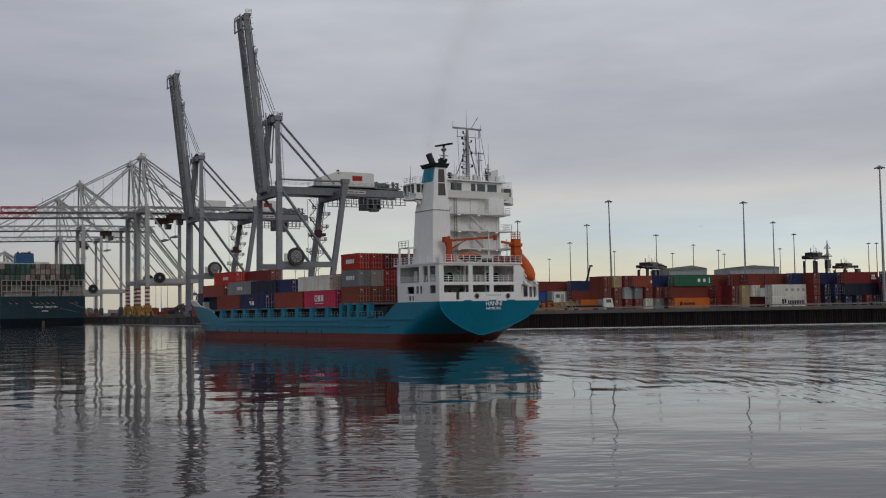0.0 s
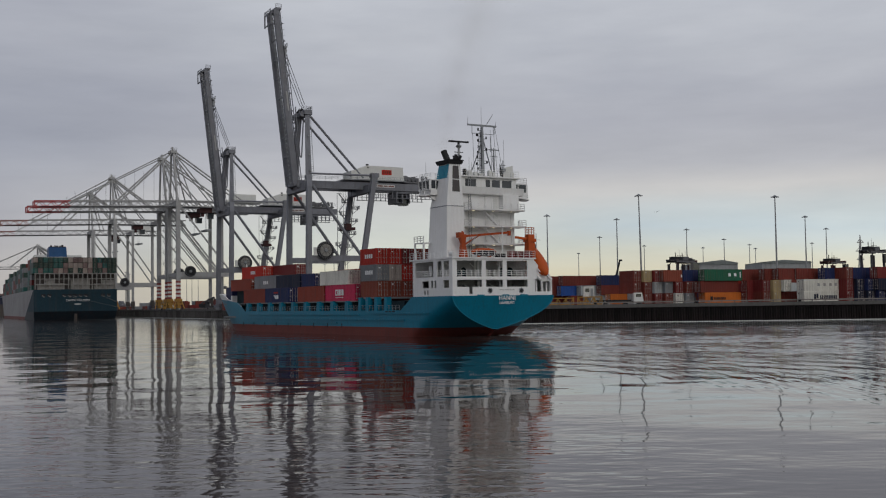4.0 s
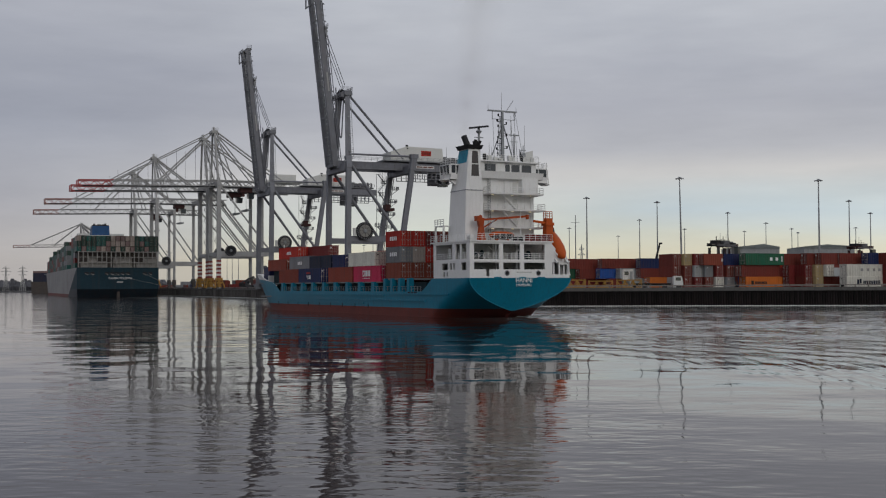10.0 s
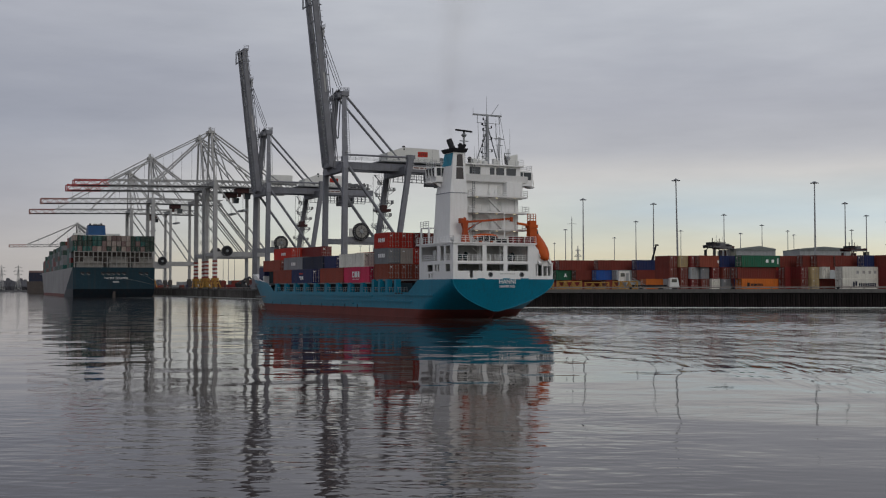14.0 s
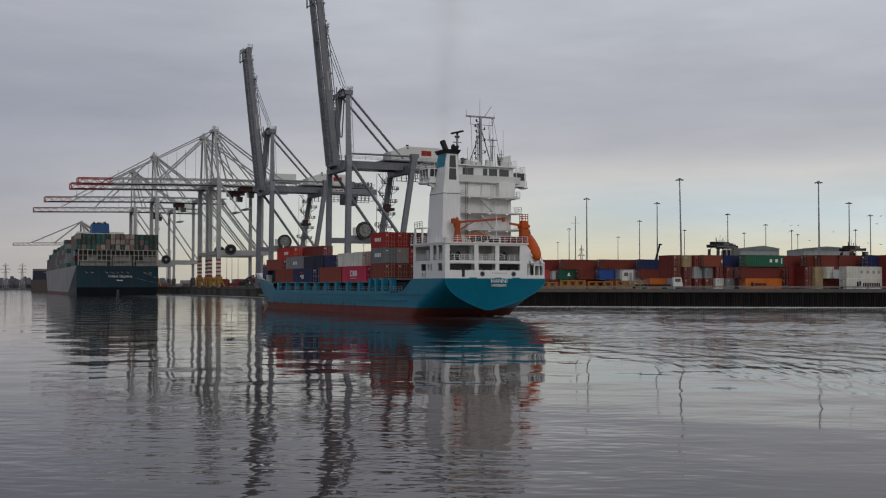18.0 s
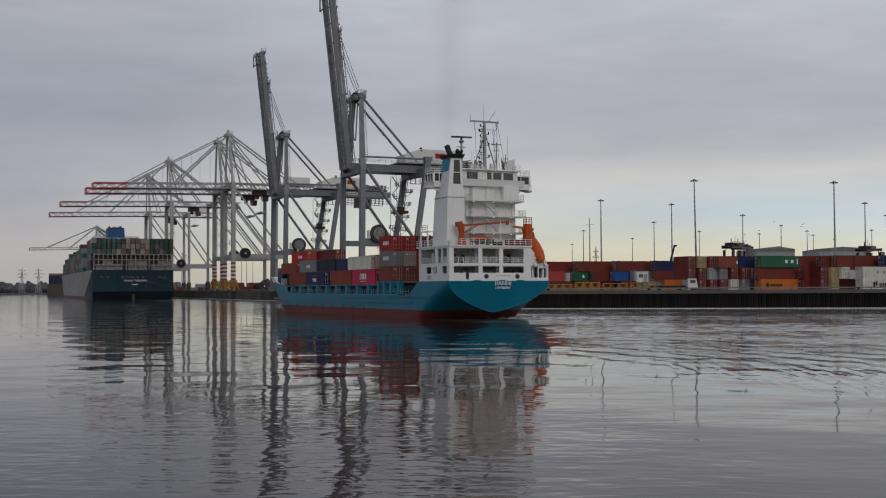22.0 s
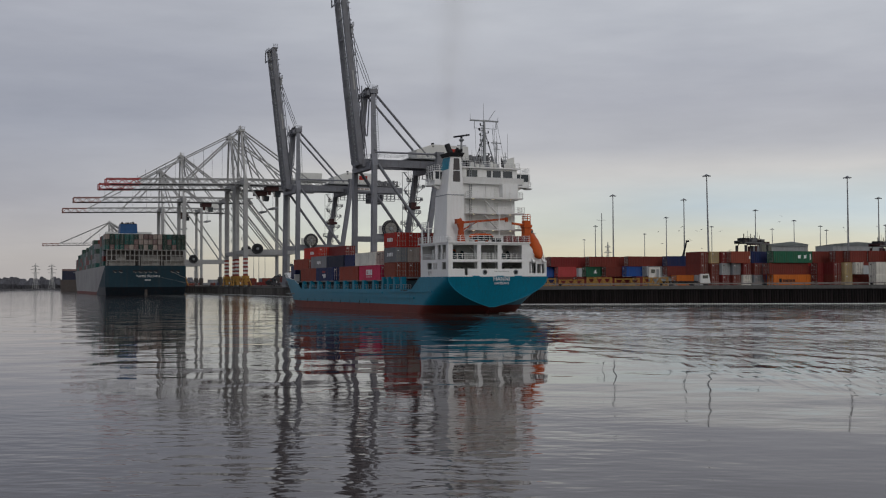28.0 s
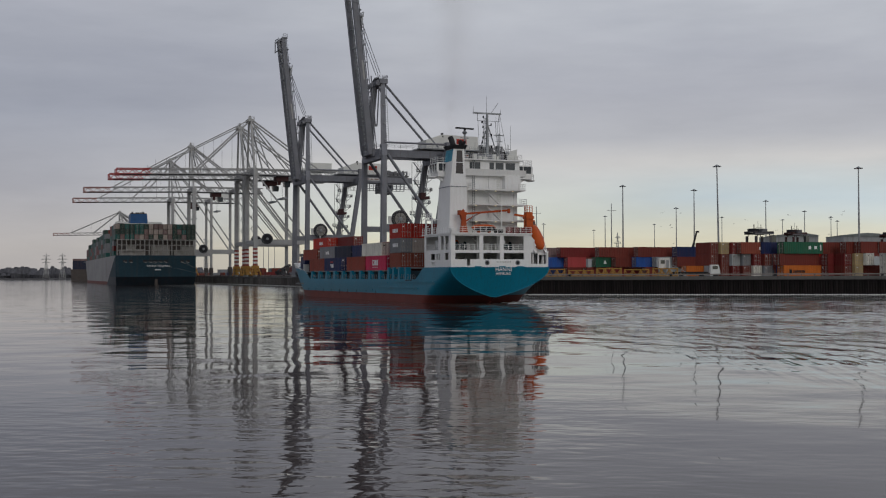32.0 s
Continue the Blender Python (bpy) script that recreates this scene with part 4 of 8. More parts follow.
    part("operator_cab", Mesh().prism([(12.4, -2, 46.6), (15, -2, 46.6), (15, 0.6, 46.6), (12.4, 0.6, 46.6)], [(12, -2.2, 49.4), (15.2, -2.2, 49.4), (15.2, 0.8, 49.4), (12, 0.8, 49.4)]), GLASS, trol)
    part("spreader", Mesh().box(10.6, 13, -6, 6, 40.2, 41.0).tube((11, -2, 41), (11, -2, 49), 0.06, n=4).tube((12.4, 2, 41), (12.4, 2, 49), 0.06, n=4), STEEL, root)
    part("machinery_house", Mesh().box(24, 36, -3.4, 3.4, 55.6, 59.6), CREAM, root, "pale machinery house")
    reel(root, 1.5, -10.8, low + 2.7, 2.7)
    return root


def on_quay(x, y):
    return Matrix.Translation((x, y, QUAY)) @ Matrix.Rotation(GRID, 4, "Z")


crane = dark_crane(on_quay(-55.7, 380.3))
copy_thing(crane, on_quay(-101.8, 472.3))
LONG = Matrix.Diagonal((1.045, 1, 0.99, 1))
white_crane = light_crane(on_quay(-146.3, 555.6) @ LONG, SIGNAL_RED, "pale grey ship-to-shore gantry crane with its red-tipped lattice boom lowered", stout=0.8)
copy_thing(white_crane, on_quay(-157.6, 576.7) @ Matrix.Diagonal((1.01, 1, 0.99, 1)))
TALL = Matrix.Diagonal((1.05, 1, 1.05, 1))
far_crane = light_crane(on_quay(-226.0, 704.1) @ TALL, TIP_FADED, "pale grey ship-to-shore gantry crane with its lattice boom over a ship", banded=False)
copy_thing(far_crane, on_quay(-265.2, 777.2) @ Matrix.Diagonal((1.0, 1, 0.975, 1)))
light_crane(on_quay(-512, 1308) @ Matrix.Diagonal((1.2, 1.2, 0.96, 1)), TIP_FADED, "far pale grey gantry crane seen over the moored ship", banded=False, stout=2.4)

# ---- shipping containers ----
BOX_MESH = {}
ROD = material("scuffed_lock_rod_steel", (0.34, 0.31, 0.29), 0.55, dirt=RUST, dirt_amount=0.5)


def container_meshes(colour, length, height):
    key = (colour, length, height)
    if key in BOX_MESH:
        return BOX_MESH[key]
    L, W, Hh = length, 2.44, height
    body, fr = Mesh(), Mesh()
    # corrugated long sides: panels step in and out
    n = int(L / 0.56)
    pitch = (L - 0.3) / n
    for s in (-1, 1):
        prof = []
        for k in range(n):
            x = -L / 2 + 0.15 + k * pitch
            prof += [(x, 0.0), (x + pitch * 0.36, 0.0), (x + pitch * 0.5, 0.045), (x + pitch * 0.86, 0.045)]
        prof.append((L / 2 - 0.15, 0.0))
        vs, fs = [], []
        for x, d in prof:
            y = s * (W / 2 - 0.02 - d)
            vs += [(x, y, 0.16), (x, y, Hh - 0.12)]
        for k in range(len(prof) - 1):
            fs.append((2 * k, 2 * k + 2, 2 * k + 3, 2 * k + 1))
        body.add(vs, fs)
    body.add([(-L / 2 + 0.1, -W / 2 + 0.05, Hh - 0.05), (L / 2 - 0.1, -W / 2 + 0.05, Hh - 0.05), (L / 2 - 0.1, W / 2 - 0.05, Hh - 0.05), (-L / 2 + 0.1, W / 2 - 0.05, Hh - 0.05)], [(0, 1, 2, 3)])
    body.box(-L / 2 + 0.12, L / 2 - 0.06, -W / 2 + 0.12, W / 2 - 0.12, 0.1, Hh - 0.1)
    for sx in (-1, 1):
        for sy in (-1, 1):
            x, y = sx * (L / 2 - 0.08), sy * (W / 2 - 0.08)
            fr.box(x - 0.08, x + 0.08, y - 0.08, y + 0.08, 0, Hh)
        fr.box(sx * (L / 2 - 0.07) - 0.07, sx * (L / 2 - 0.07) + 0.07, -W / 2 + 0.16, W / 2 - 0.16, Hh - 0.14, Hh - 0.004)
        fr.box(sx * (L / 2 - 0.07) - 0.07, sx * (L / 2 - 0.07) + 0.07, -W / 2 + 0.16, W / 2 - 0.16, 0.004, 0.16)
        fr.box(-L / 2 + 0.16, L / 2 - 0.16, sx * (W / 2 - 0.06) - 0.05, sx * (W / 2 - 0.06) + 0.055, Hh - 0.12, Hh - 0.004)
        fr.box(-L / 2 + 0.16, L / 2 - 0.16, sx * (W / 2 - 0.06) - 0.05, sx * (W / 2 - 0.06) + 0.055, 0.004, 0.17)
    for sx in (-1, 1):
        for sy in (-1, 1):
            for z in (0, Hh - 0.12):
                fr.box(sx * L / 2 - 0.09, sx * L / 2 + 0.012, sy * W / 2 - 0.085, sy * W / 2 + 0.012, z, z + 0.12) if sx > 0 else fr.box(-L / 2 - 0.012, -L / 2 + 0.09, sy * W / 2 - 0.085, sy * W / 2 + 0.012, z, z + 0.12)
    door = Mesh().box(-L / 2 + 0.02, -L / 2 + 0.07, -0.52, 0.52, 0.2, Hh - 0.2)
    for k in range(4):
        z = 0.35 + k * (Hh - 0.7) / 4
        door.box(-L / 2 - 0.004, -L / 2 + 0.02, -0.46, 0.46, z, z + (Hh - 0.7) / 4 - 0.18)
    rod = Mesh().tube((-L / 2 - 0.03, 0, 0.16), (-L / 2 - 0.03, 0, Hh - 0.14), 0.03, n=6)
    for z in (0.3, Hh * 0.36, Hh * 0.66, Hh - 0.35):
        rod.box(-L / 2 - 0.06, -L / 2 + 0.0, -0.09, 0.09, z, z + 0.12)
    rod.box(-L / 2 - 0.07, -L / 2 - 0.03, 0, 0.36, Hh * 0.42, Hh * 0.42 + 0.05)
    plates = Mesh().box(-L / 2 - 0.022, -L / 2 - 0.006, 0.42, 0.8, Hh - 0.66, Hh - 0.5)
    paint = BOX_PAINT[colour]
    BOX_MESH[key] = (body.data("body", paint), fr.data("corner_frame", paint), door.data("door", paint), rod.data("lock_rod", ROD), plates.data("number_plate", LETTER if colour not in ("white", "pale") else BLACK))
    return BOX_MESH[key]


BOX_WORDS = {"rust": "rust-brown", "oxide": "red-oxide", "red": "bright red", "crimson": "dark red", "orange": "orange", "magenta": "magenta", "navy": "navy blue", "ink": "blue-black", "blue": "blue", "white": "white",
             "grey": "grey", "pale": "pale grey", "green": "dark green", "tan": "tan", "brick": "brick-orange", "teal": "grey-green", "moss": "dull green", "pink": "faded red", "pink_grey": "faded beige", "mauve": "faded pink-grey"}


def container(m, colour, length=12.19, height=2.9, group="containers stacked on the terminal", note="stacked in the container yard", marks=None):
    """A dry freight container; x along it, doors at the end of lower x, origin in the middle of its underside."""
    size = "forty-foot" if length > 9 else "twenty-foot"
    root = thing("shipping_container", f"{BOX_WORDS[colour]} corrugated steel {size} container {note}", "container", group, m)
    body, fr, door, rod, plates = container_meshes(colour, length, height)
    b = part("body", body, None, root)
    part("corner_frame", fr, None, root)
    for y in (-0.56, 0.56):
        d = part("door", door, None, root, at=pose(0, y, 0))
        for k in (-0.25, 0.25):
            part("lock_rod", rod, None, d, at=pose(0, k, 0))
    part("number_plate", plates, None, root)
    if marks:
        for name, mat, boxes in marks:
            for x0, x1, z0, z1, s in boxes:
                part(name, Mesh().box(x0, x1, s * 1.225 - 0.012, s * 1.225 + 0.012, z0, z1), mat, root)
    return root


# ---- the feeder ship under way ----
SHIP_THINGS = []
ship = thing("container_ship", "small teal-hulled container feeder ship under way, red boot-topping, white superstructure aft", "ship")
SHIP_THINGS.append((ship, Matrix.Identity(4)))
HB = 9.5


def hull_half(x, z):
    """Half breadth of the hull at x from the stern and height z."""
    if x < 34:
        keel = 1.15 - 0.36 * x
        f = min(1.0, x / 17)
        full = f * f * (3 - 2 * f)
        q = min(1.0, max(0.0, (z - keel) / (5.3 - 2.0 * full)))
        return HB * max(0.0, 1 - (1 - q) ** 2) ** (0.92 - 0.45 * full)
    stem = 112.2 + max(-2.0, min(8.5, z)) * 0.5
    start = 82.0 + max(0.0, z) * 1.0
    if x <= start:
        return HB
    q = min(1.0, (x - start) / (stem - start))
    return HB * max(0.0, 1 - q ** (2.0 + max(0.0, z) * 0.13)) ** (0.85 - max(0.0, z) * 0.018)


def rake(x, z):
    """How far the stern slopes forward under the poop."""
    return 0.10 * max(0.0, 1 - x / 12) * max(0.0, 6.45 - max(z, -0.5)) ** 2


def hull_top(x):
    if x <= 12.4:
        return 6.45
    if x <= 16.2:
        return 6.45 - (x - 12.4) / 3.8 * 2.15
    if x <= 86.0:
        return 4.3
    if x <= 90.0:
        return 4.3 + (x - 86.0) / 4.0 * 1.9
    return 6.2 + (x - 90.0) / 28 * 0.9 + (0.35 if x > 97 else 0.05 * (x - 90))


STATIONS = [0.0, 0.6, 1.4, 2.2, 3.1, 4.0, 5.0, 6.0, 7.2, 8.5, 9.8, 11.0, 12.4, 13.4, 14.3, 15.2, 16.2, 17.4, 19, 20.5, 22, 26, 30, 34, 50, 70, 82, 84, 86, 88, 90, 92, 94.5, 97, 99, 101, 103, 105, 107, 109, 110.5, 112, 113.2, 114.4, 115.2, 115.8, 116.3, 116.7, 117.0, 117.3]


def hull_strip(levels, name, mat, label, cap=False):
    """The shell between two lists of heights, for both sides; levels(x) gives the heights from low to high."""
    m = Mesh()
    for s in (-1, 1):
        rows = []
        for x in STATIONS:
            rows.append([(x + rake(x, z), s * hull_half(x, z), z) for z in levels(x)])
        n = len(rows[0])
        vs = [p for r in rows for p in r]
        fs = []
        for i in range(len(rows) - 1):
            for j in range(n - 1):
                q = (i * n + j, (i + 1) * n + j, (i + 1) * n + j + 1, i * n + j + 1)
                fs.append(q)
        m.add(vs, fs)
    if cap:
        zs = [0.5 + 5.95 * (k / 24) for k in range(25)]
        zs = [z for z in zs if z >= 1.2]
        vs = [(rake(0, z), hull_half(0, z), z) for z in zs] + [(rake(0, z), -hull_half(0, z), z) for z in reversed(zs)]
        m.add(vs, [tuple(range(len(vs)))])
    me = m.data(name, mat)
    bm = bmesh.new()
    bm.from_mesh(me)
    bmesh.ops.remove_doubles(bm, verts=bm.verts, dist=0.002)
    bmesh.ops.dissolve_degenerate(bm, edges=bm.edges, dist=0.001)
    bmesh.ops.recalc_face_normals(bm, faces=bm.faces)
    bm.to_mesh(me)
    bm.free()
    me.shade_smooth()
    me.set_sharp_from_angle(angle=radians(35))
    return part(name, me, mat, ship, label)


BOOT_TOP = 1.5
hull_strip(lambda x: [BOOT_TOP + (hull_top(x) - BOOT_TOP) * k / 10 for k in range(11)], "hull", TEAL, "teal painted hull with weld lines", cap=True)
lower = hull_strip(lambda x: [-2.5 + (BOOT_TOP + 2.5) * k / 8 for k in range(9)], "boot_topping", BOOT, "dull red boot-topping at the waterline")

# transom edge moulding, rubbing strakes, deck edges
ring = [(rake(0, z) - 0.04, hull_half(0, z), z) for z in [6.4 - 0.215 * k for k in range(24)] + [1.25]]
ring = ring + [(x, -y, z) for x, y, z in reversed(ring)]
part("transom_moulding", Mesh().sweep(ring, 0.14, 0.14), TEAL, ship)
for z, x0, x1 in ((3.85, 6.6, 28), (2.72, 14.8, 86), (3.62, 31, 84), (2.1, 40, 84)):
    for s in (-1, 1):
        xs = [x0 + (x1 - x0) * k / 12 for k in range(13)]
        part("rubbing_strake", Mesh().sweep([(a, s * (hull_half(a, z) + 0.05), z) for a in xs], 0.3, 0.2), TEAL, ship)
marks = Mesh()
for x0 in (18.2, 19.4, 20.6):
    marks.box(x0, x0 + 0.8, 9.5, 9.56, 4.02, 4.22)
part("scupper", marks, BLACK, ship)
vent = Mesh()
for k in range(9):
    vent.box(38 + k * 6.1, 38.25 + k * 6.1, 9.5, 9.55, 1.2, 2.0)
part("shell_marks", vent, BLACK, ship)

# decks and the inner side of the cargo space
deck = Mesh().box(12.6, 100, -9.2, 9.2, 2.9, 3.2)
deck.prism([(0.1, -9.2, 6.2), (12.2, -9.3, 6.2), (12.2, 9.3, 6.2), (0.1, 9.2, 6.2)], [(0.1, -9.2, 6.4), (12.2, -9.3, 6.4), (12.2, 9.3, 6.4), (0.1, 9.2, 6.4)])
fo = [(90, 9.0), (96, 8.7), (101, 8.0), (106, 6.9), (110, 5.4), (112, 3.4), (113.6, 1.8), (114.4, 0.3)]
fo = fo + [(x, -y) for x, y in reversed(fo)]
deck.prism([(x, y, 5.6) for x, y in fo], [(x, y, 5.9) for x, y in fo])
part("deck", deck, DECKGREY, ship)
coam = Mesh().box(18.5, 102, -7.6, 7.6, 3.2, 5.85)
part("hatch_coaming", coam, DARKTEAL, ship)
for k in range(6):
    x0 = 33.6 + k * 13.55
    if x0 + 12.8 < 103:
        part("hatch_cover", Mesh().box(x0, x0 + 12.9, -8.9, 8.9, 5.85, 6.06), DECKGREY, ship)
part("hatch_cover", Mesh().box(24.8, 32.6, -8.9, 8.9, 6.3, 6.6), DECKGREY, ship)
pillars = [31.2, 28.4, 25.2, 21.6]
for x in pillars:
    for s in (-1, 1):
        part("side_pillar", Mesh().prism([(x - 0.55, s * 9.46, 4.2), (x + 0.55, s * 9.46, 4.2), (x + 0.55, s * 8.5, 4.2), (x - 0.55, s * 8.5, 4.2)], [(x - 0.42, s * 9.44, 6.6), (x + 0.42, s * 9.44, 6.6), (x + 0.42, s * 8.5, 6.6), (x - 0.42, s * 8.5, 6.6)]), TEAL, ship)
x = 36.4
while x < 88:
    for s in (-1, 1):
        part("side_pillar", Mesh().prism([(x - 0.75, s * 9.46, 4.2), (x + 0.75, s * 9.46, 4.2), (x + 0.75, s * 8.5, 4.2), (x - 0.75, s * 8.5, 4.2)], [(x - 0.5, s * 9.44, 6.04), (x + 0.5, s * 9.44, 6.04), (x + 0.5, s * 8.5, 6.04), (x - 0.5, s * 8.5, 6.04)]), TEAL, ship)
    x += 6.05
for s in (-1, 1):
    part("side_rail", Mesh().rail([(17, s * 9.3, 4.3), (86, s * 9.3, 4.3)], 0.85, 0.03, 1.2, 2), STEEL, ship)
# bow bulwark and fittings
for s in (-1, 1):
    bw = Mesh()
    xs = [88.4, 91.4, 94, 97, 100, 103, 106, 108.5, 110.5, 111.8, 112.8, 113.6, 114.3, 114.8, 115.2]
    vs = []
    for a in xs:
        zt = hull_top(a) + (0.02 if a < 96 else min(1.15, 0.28 * (a - 96)))
        y0, y1 = hull_half(a, hull_top(a)), hull_half(a, zt)
        vs += [(a, s * (y0 + 0.02), hull_top(a) - 0.02), (a, s * (y1 + 0.04), zt), (a, s * (y1 - 0.12), zt), (a, s * (y0 - 0.12), hull_top(a) - 0.02)]
    fs = [(i * 4 + k, i * 4 + (k + 1) % 4, i * 4 + 4 + (k + 1) % 4, i * 4 + 4 + k) for i in range(len(xs) - 1) for k in range(4)] + [(3, 2, 1, 0), tuple(range(len(xs) * 4 - 4, len(xs) * 4))]
    part("bow_bulwark", bw.add(vs, fs), WHITE, ship, "white bow bulwark")
# shaded gap behind the bow bulwark put into its dark colour
part("cargo_platform", Mesh().box(91.0, 102.6, -5.0, 5.0, 5.9, 8.93), DARKTEAL, ship)
part("breakwater", Mesh().box(103.2, 103.6, -6.2, 6.2, 5.9, 7.9), WHITE, ship)
part("windlass", Mesh().lathe((108, -3, 6.9), (108, 3, 6.9), [(0, 0.5), (0.1, 1.0), (1.2, 1.0), (1.3, 0.6), (4.6, 0.6), (4.7, 1.0), (5.8, 1.0), (6, 0.5)], 14).box(107, 109, -2.4, 2.4, 5.9, 6.5), BLACK, ship)
part("forward_locker", Mesh().box(104.4, 108.4, 2.6, 5.6, 5.9, 9.9), BOX_PAINT["navy"], ship, "dark blue deck locker")
part("foremast", Mesh().tube((109.4, 0, 5.9), (109.4, 0, 15.5), 0.22, 0.12).beam((109.4, -1.2, 13.5), (109.4, 1.2, 13.5), 0.12).tube((109.4, 0.3, 6), (104.5, 2.6, 12.0), 0.05, n=5), WHITE, ship)


def holed(axis, at, thick, u0, u1, z0, z1, holes):
    """A wall plate with rectangular openings. axis: 'x' for a plate across the ship, 'y' for one along it."""
    m = Mesh()
    us = sorted({u0, u1, *[h[0] for h in holes], *[h[1] for h in holes]})
    zs = sorted({z0, z1, *[h[2] for h in holes], *[h[3] for h in holes]})
    for za, zb in zip(zs, zs[1:]):
        run = None
        for ua, ub in zip(us, us[1:]):
            cu, cz = (ua + ub) / 2, (za + zb) / 2
            open_cell = any(h[0] < cu < h[1] and h[2] < cz < h[3] for h in holes)
            if open_cell:
                if run is not None:
                    m.box(at, at + thick, run, ua, za, zb) if axis == "x" else m.box(run, ua, at, at + thick, za, zb)
                run = None
            elif run is None:
                run = ua
        if run is not None:
            m.box(at, at + thick, run, us[-1], za, zb) if axis == "x" else m.box(run, us[-1], at, at + thick, za, zb)
    return m


# poop house: two open mooring decks behind white plating with large openings
aft_low = [(3.95, 8.5, 7.8, 8.88), (5.7, 6.3, 6.7, 7.8), (0.05, 3.2, 7.8, 8.88), (-4.65, -0.7, 7.8, 8.88), (-7.35, -6.1, 7.0, 8.95), (-9.0, -7.6, 7.0, 8.6)]
part("aft_plating", holed("x", 0.15, 0.22, -9.45, 9.1, 6.42, 9.2, aft_low), WHITE, ship)
aft_up = [(3.95, 8.5, 9.4, 11.85), (0.05, 3.2, 9.4, 11.85), (-4.65, -0.7, 9.4, 11.85)]
part("aft_plating", holed("x", 0.15, 0.22, -5.7, 9.1, 9.2, 12.15, aft_up), WHITE, ship)
side = [(5.8, 11.5, 9.45, 11.85), (3.3, 4.75, 9.45, 11.85), (1.15, 2.9, 9.45, 11.85), (7.3, 9.3, 7.75, 8.85), (5.95, 6.65, 7.75, 8.85), (5.0, 5.6, 7.75, 8.85), (1.2, 2.9, 7.7, 8.9), (8.3, 8.9, 6.7, 7.4), (7.4, 7.9, 6.7, 7.4)]
part("side_plating", holed("y", 9.1, 0.22, 0.15, 12.1, 6.42, 12.15, side), WHITE, ship)
part("side_plating", Mesh().box(0.4, 12.1, -9.45, -9.25, 6.42, 9.2), WHITE, ship)
part("raked_plating", Mesh().prism([(0.15, -5.7, 9.2), (0.35, -5.7, 9.2), (0.35, -8.6, 9.2), (0.15, -8.6, 9.2)], [(0.15, -5.7, 12.1), (0.35, -5.7, 12.1), (0.35, -5.9, 12.1), (0.15, -5.9, 12.1)]), WHITE, ship)
part("poop_deck", Mesh().box(0.1, 12.3, -9.5, 9.3, 9.02, 9.2), WHITE, ship)
part("boat_deck", Mesh().box(-0.1, 13.2, -6.2, 9.45, 12.15, 12.38), WHITE, ship)
part("inner_bulkhead", holed("x", 5.2, 0.2, -8.6, 8.4, 6.42, 12.1, [(1.2, 2.0, 6.5, 8.5), (-3.6, -2.8, 9.25, 11.2), (5.6, 6.4, 9.25, 11.2)]), INNER, ship)
part("front_bulkhead", Mesh().box(12.1, 12.3, -9.3, 9.3, 6.42, 12.15), WHITE, ship)
part("inner_cross_wall", Mesh().box(5.4, 11.9, 3.6, 3.8, 6.42, 12.1), INNER, ship)
for y in (-8.9, -5.8, -0.3, 3.6):
    part("deck_stanchion", Mesh().box(1.6, 1.85, y - 0.12, y + 0.12, 6.42, 9.0), WHITE, ship)
    part("deck_stanchion", Mesh().box(1.6, 1.85, y - 0.12, y + 0.12, 9.2, 12.1), WHITE, ship)
for y0, y1 in ((3.95, 8.5), (0.05, 3.2), (-4.65, -0.7)):
    part("opening_rail", Mesh().rail([(0.26, y0, 9.4), (0.26, y1, 9.4)], 0.95, 0.035, 0.9, 3), WHITE, ship)
part("opening_rail", Mesh().rail([(5.8, 9.2, 9.45), (11.5, 9.2, 9.45)], 0.95, 0.035, 0.9, 3).rail([(1.15, 9.2, 9.45), (4.75, 9.2, 9.45)], 0.95, 0.035, 0.9, 3), WHITE, ship)
# mooring gear in the openings
for x, y, z in ((4.6, 7.6, 9.2), (4.4, 4.6, 9.2), (4.5, 0.6, 9.2), (4.6, -1.4, 9.2), (4.4, -4.0, 9.2), (4.6, 5.0, 6.42), (4.5, 0.9, 6.42), (4.6, -1.8, 6.42)):
    part("deck_locker", Mesh().box(x - 0.3, x + 0.3, y - 0.45, y + 0.45, z, z + 1.5), CREAM if z > 7 else DECKGREY, ship, "pale deck locker on the mooring deck")
for y in (6.6, 2.2, -2.9):
    part("vent_pipe", Mesh().tube((4.9, y, 9.2), (4.9, y, 12.1), 0.16, n=8).tube((4.9, y, 10.9), (4.9, y + 0.9, 11.6), 0.10, n=6), WHITE, ship)
for x, y, z in ((3.2, 6.2, 9.2), (3.2, -2.6, 9.2), (3.0, 1.6, 6.42), (3.0, -3.2, 6.42), (3.0, 6.4, 6.42)):
    part("mooring_winch", Mesh().lathe((x, y - 0.9, z + 0.9), (x, y + 1, z + 0.9), [(0, 0.8), (0.1, 0.85), (0.12, 0.45), (1.6, 0.45), (1.62, 0.85), (1.75, 0.8)], 14).box(x - 0.7, x + 0.7, y - 1.0, y + 1.0, z, z + 0.3), DARKTEAL if z > 7 else DECKGREY, ship)
for y in (2.5, -3.4):
    part("fairlead", Mesh().lathe((0.10, y, 7.2), (0.5, y, 7.2), [(0, 0.36), (0.0, 0.46), (0.06, 0.46), (0.08, 0.34)], 16), STEEL, ship)
    part("fairlead_opening", Mesh().lathe((0.09, y, 7.2), (0.5, y, 7.2), [(0, 0.31), (0.02, 0.31)], 16), BLACK, ship)
part("life_ring", Mesh().lathe((5.1, 6.1, 10.8), (5.3, 6.1, 10.8), [(0, 0.28), (-0.06, 0.36), (0, 0.44), (0.06, 0.36)], 16), ORANGE, ship)
panel = Mesh().box(6.6, 7.6, 9.02, 9.07, 9.6, 11.2)
part("notice_board", panel, INNER, ship)
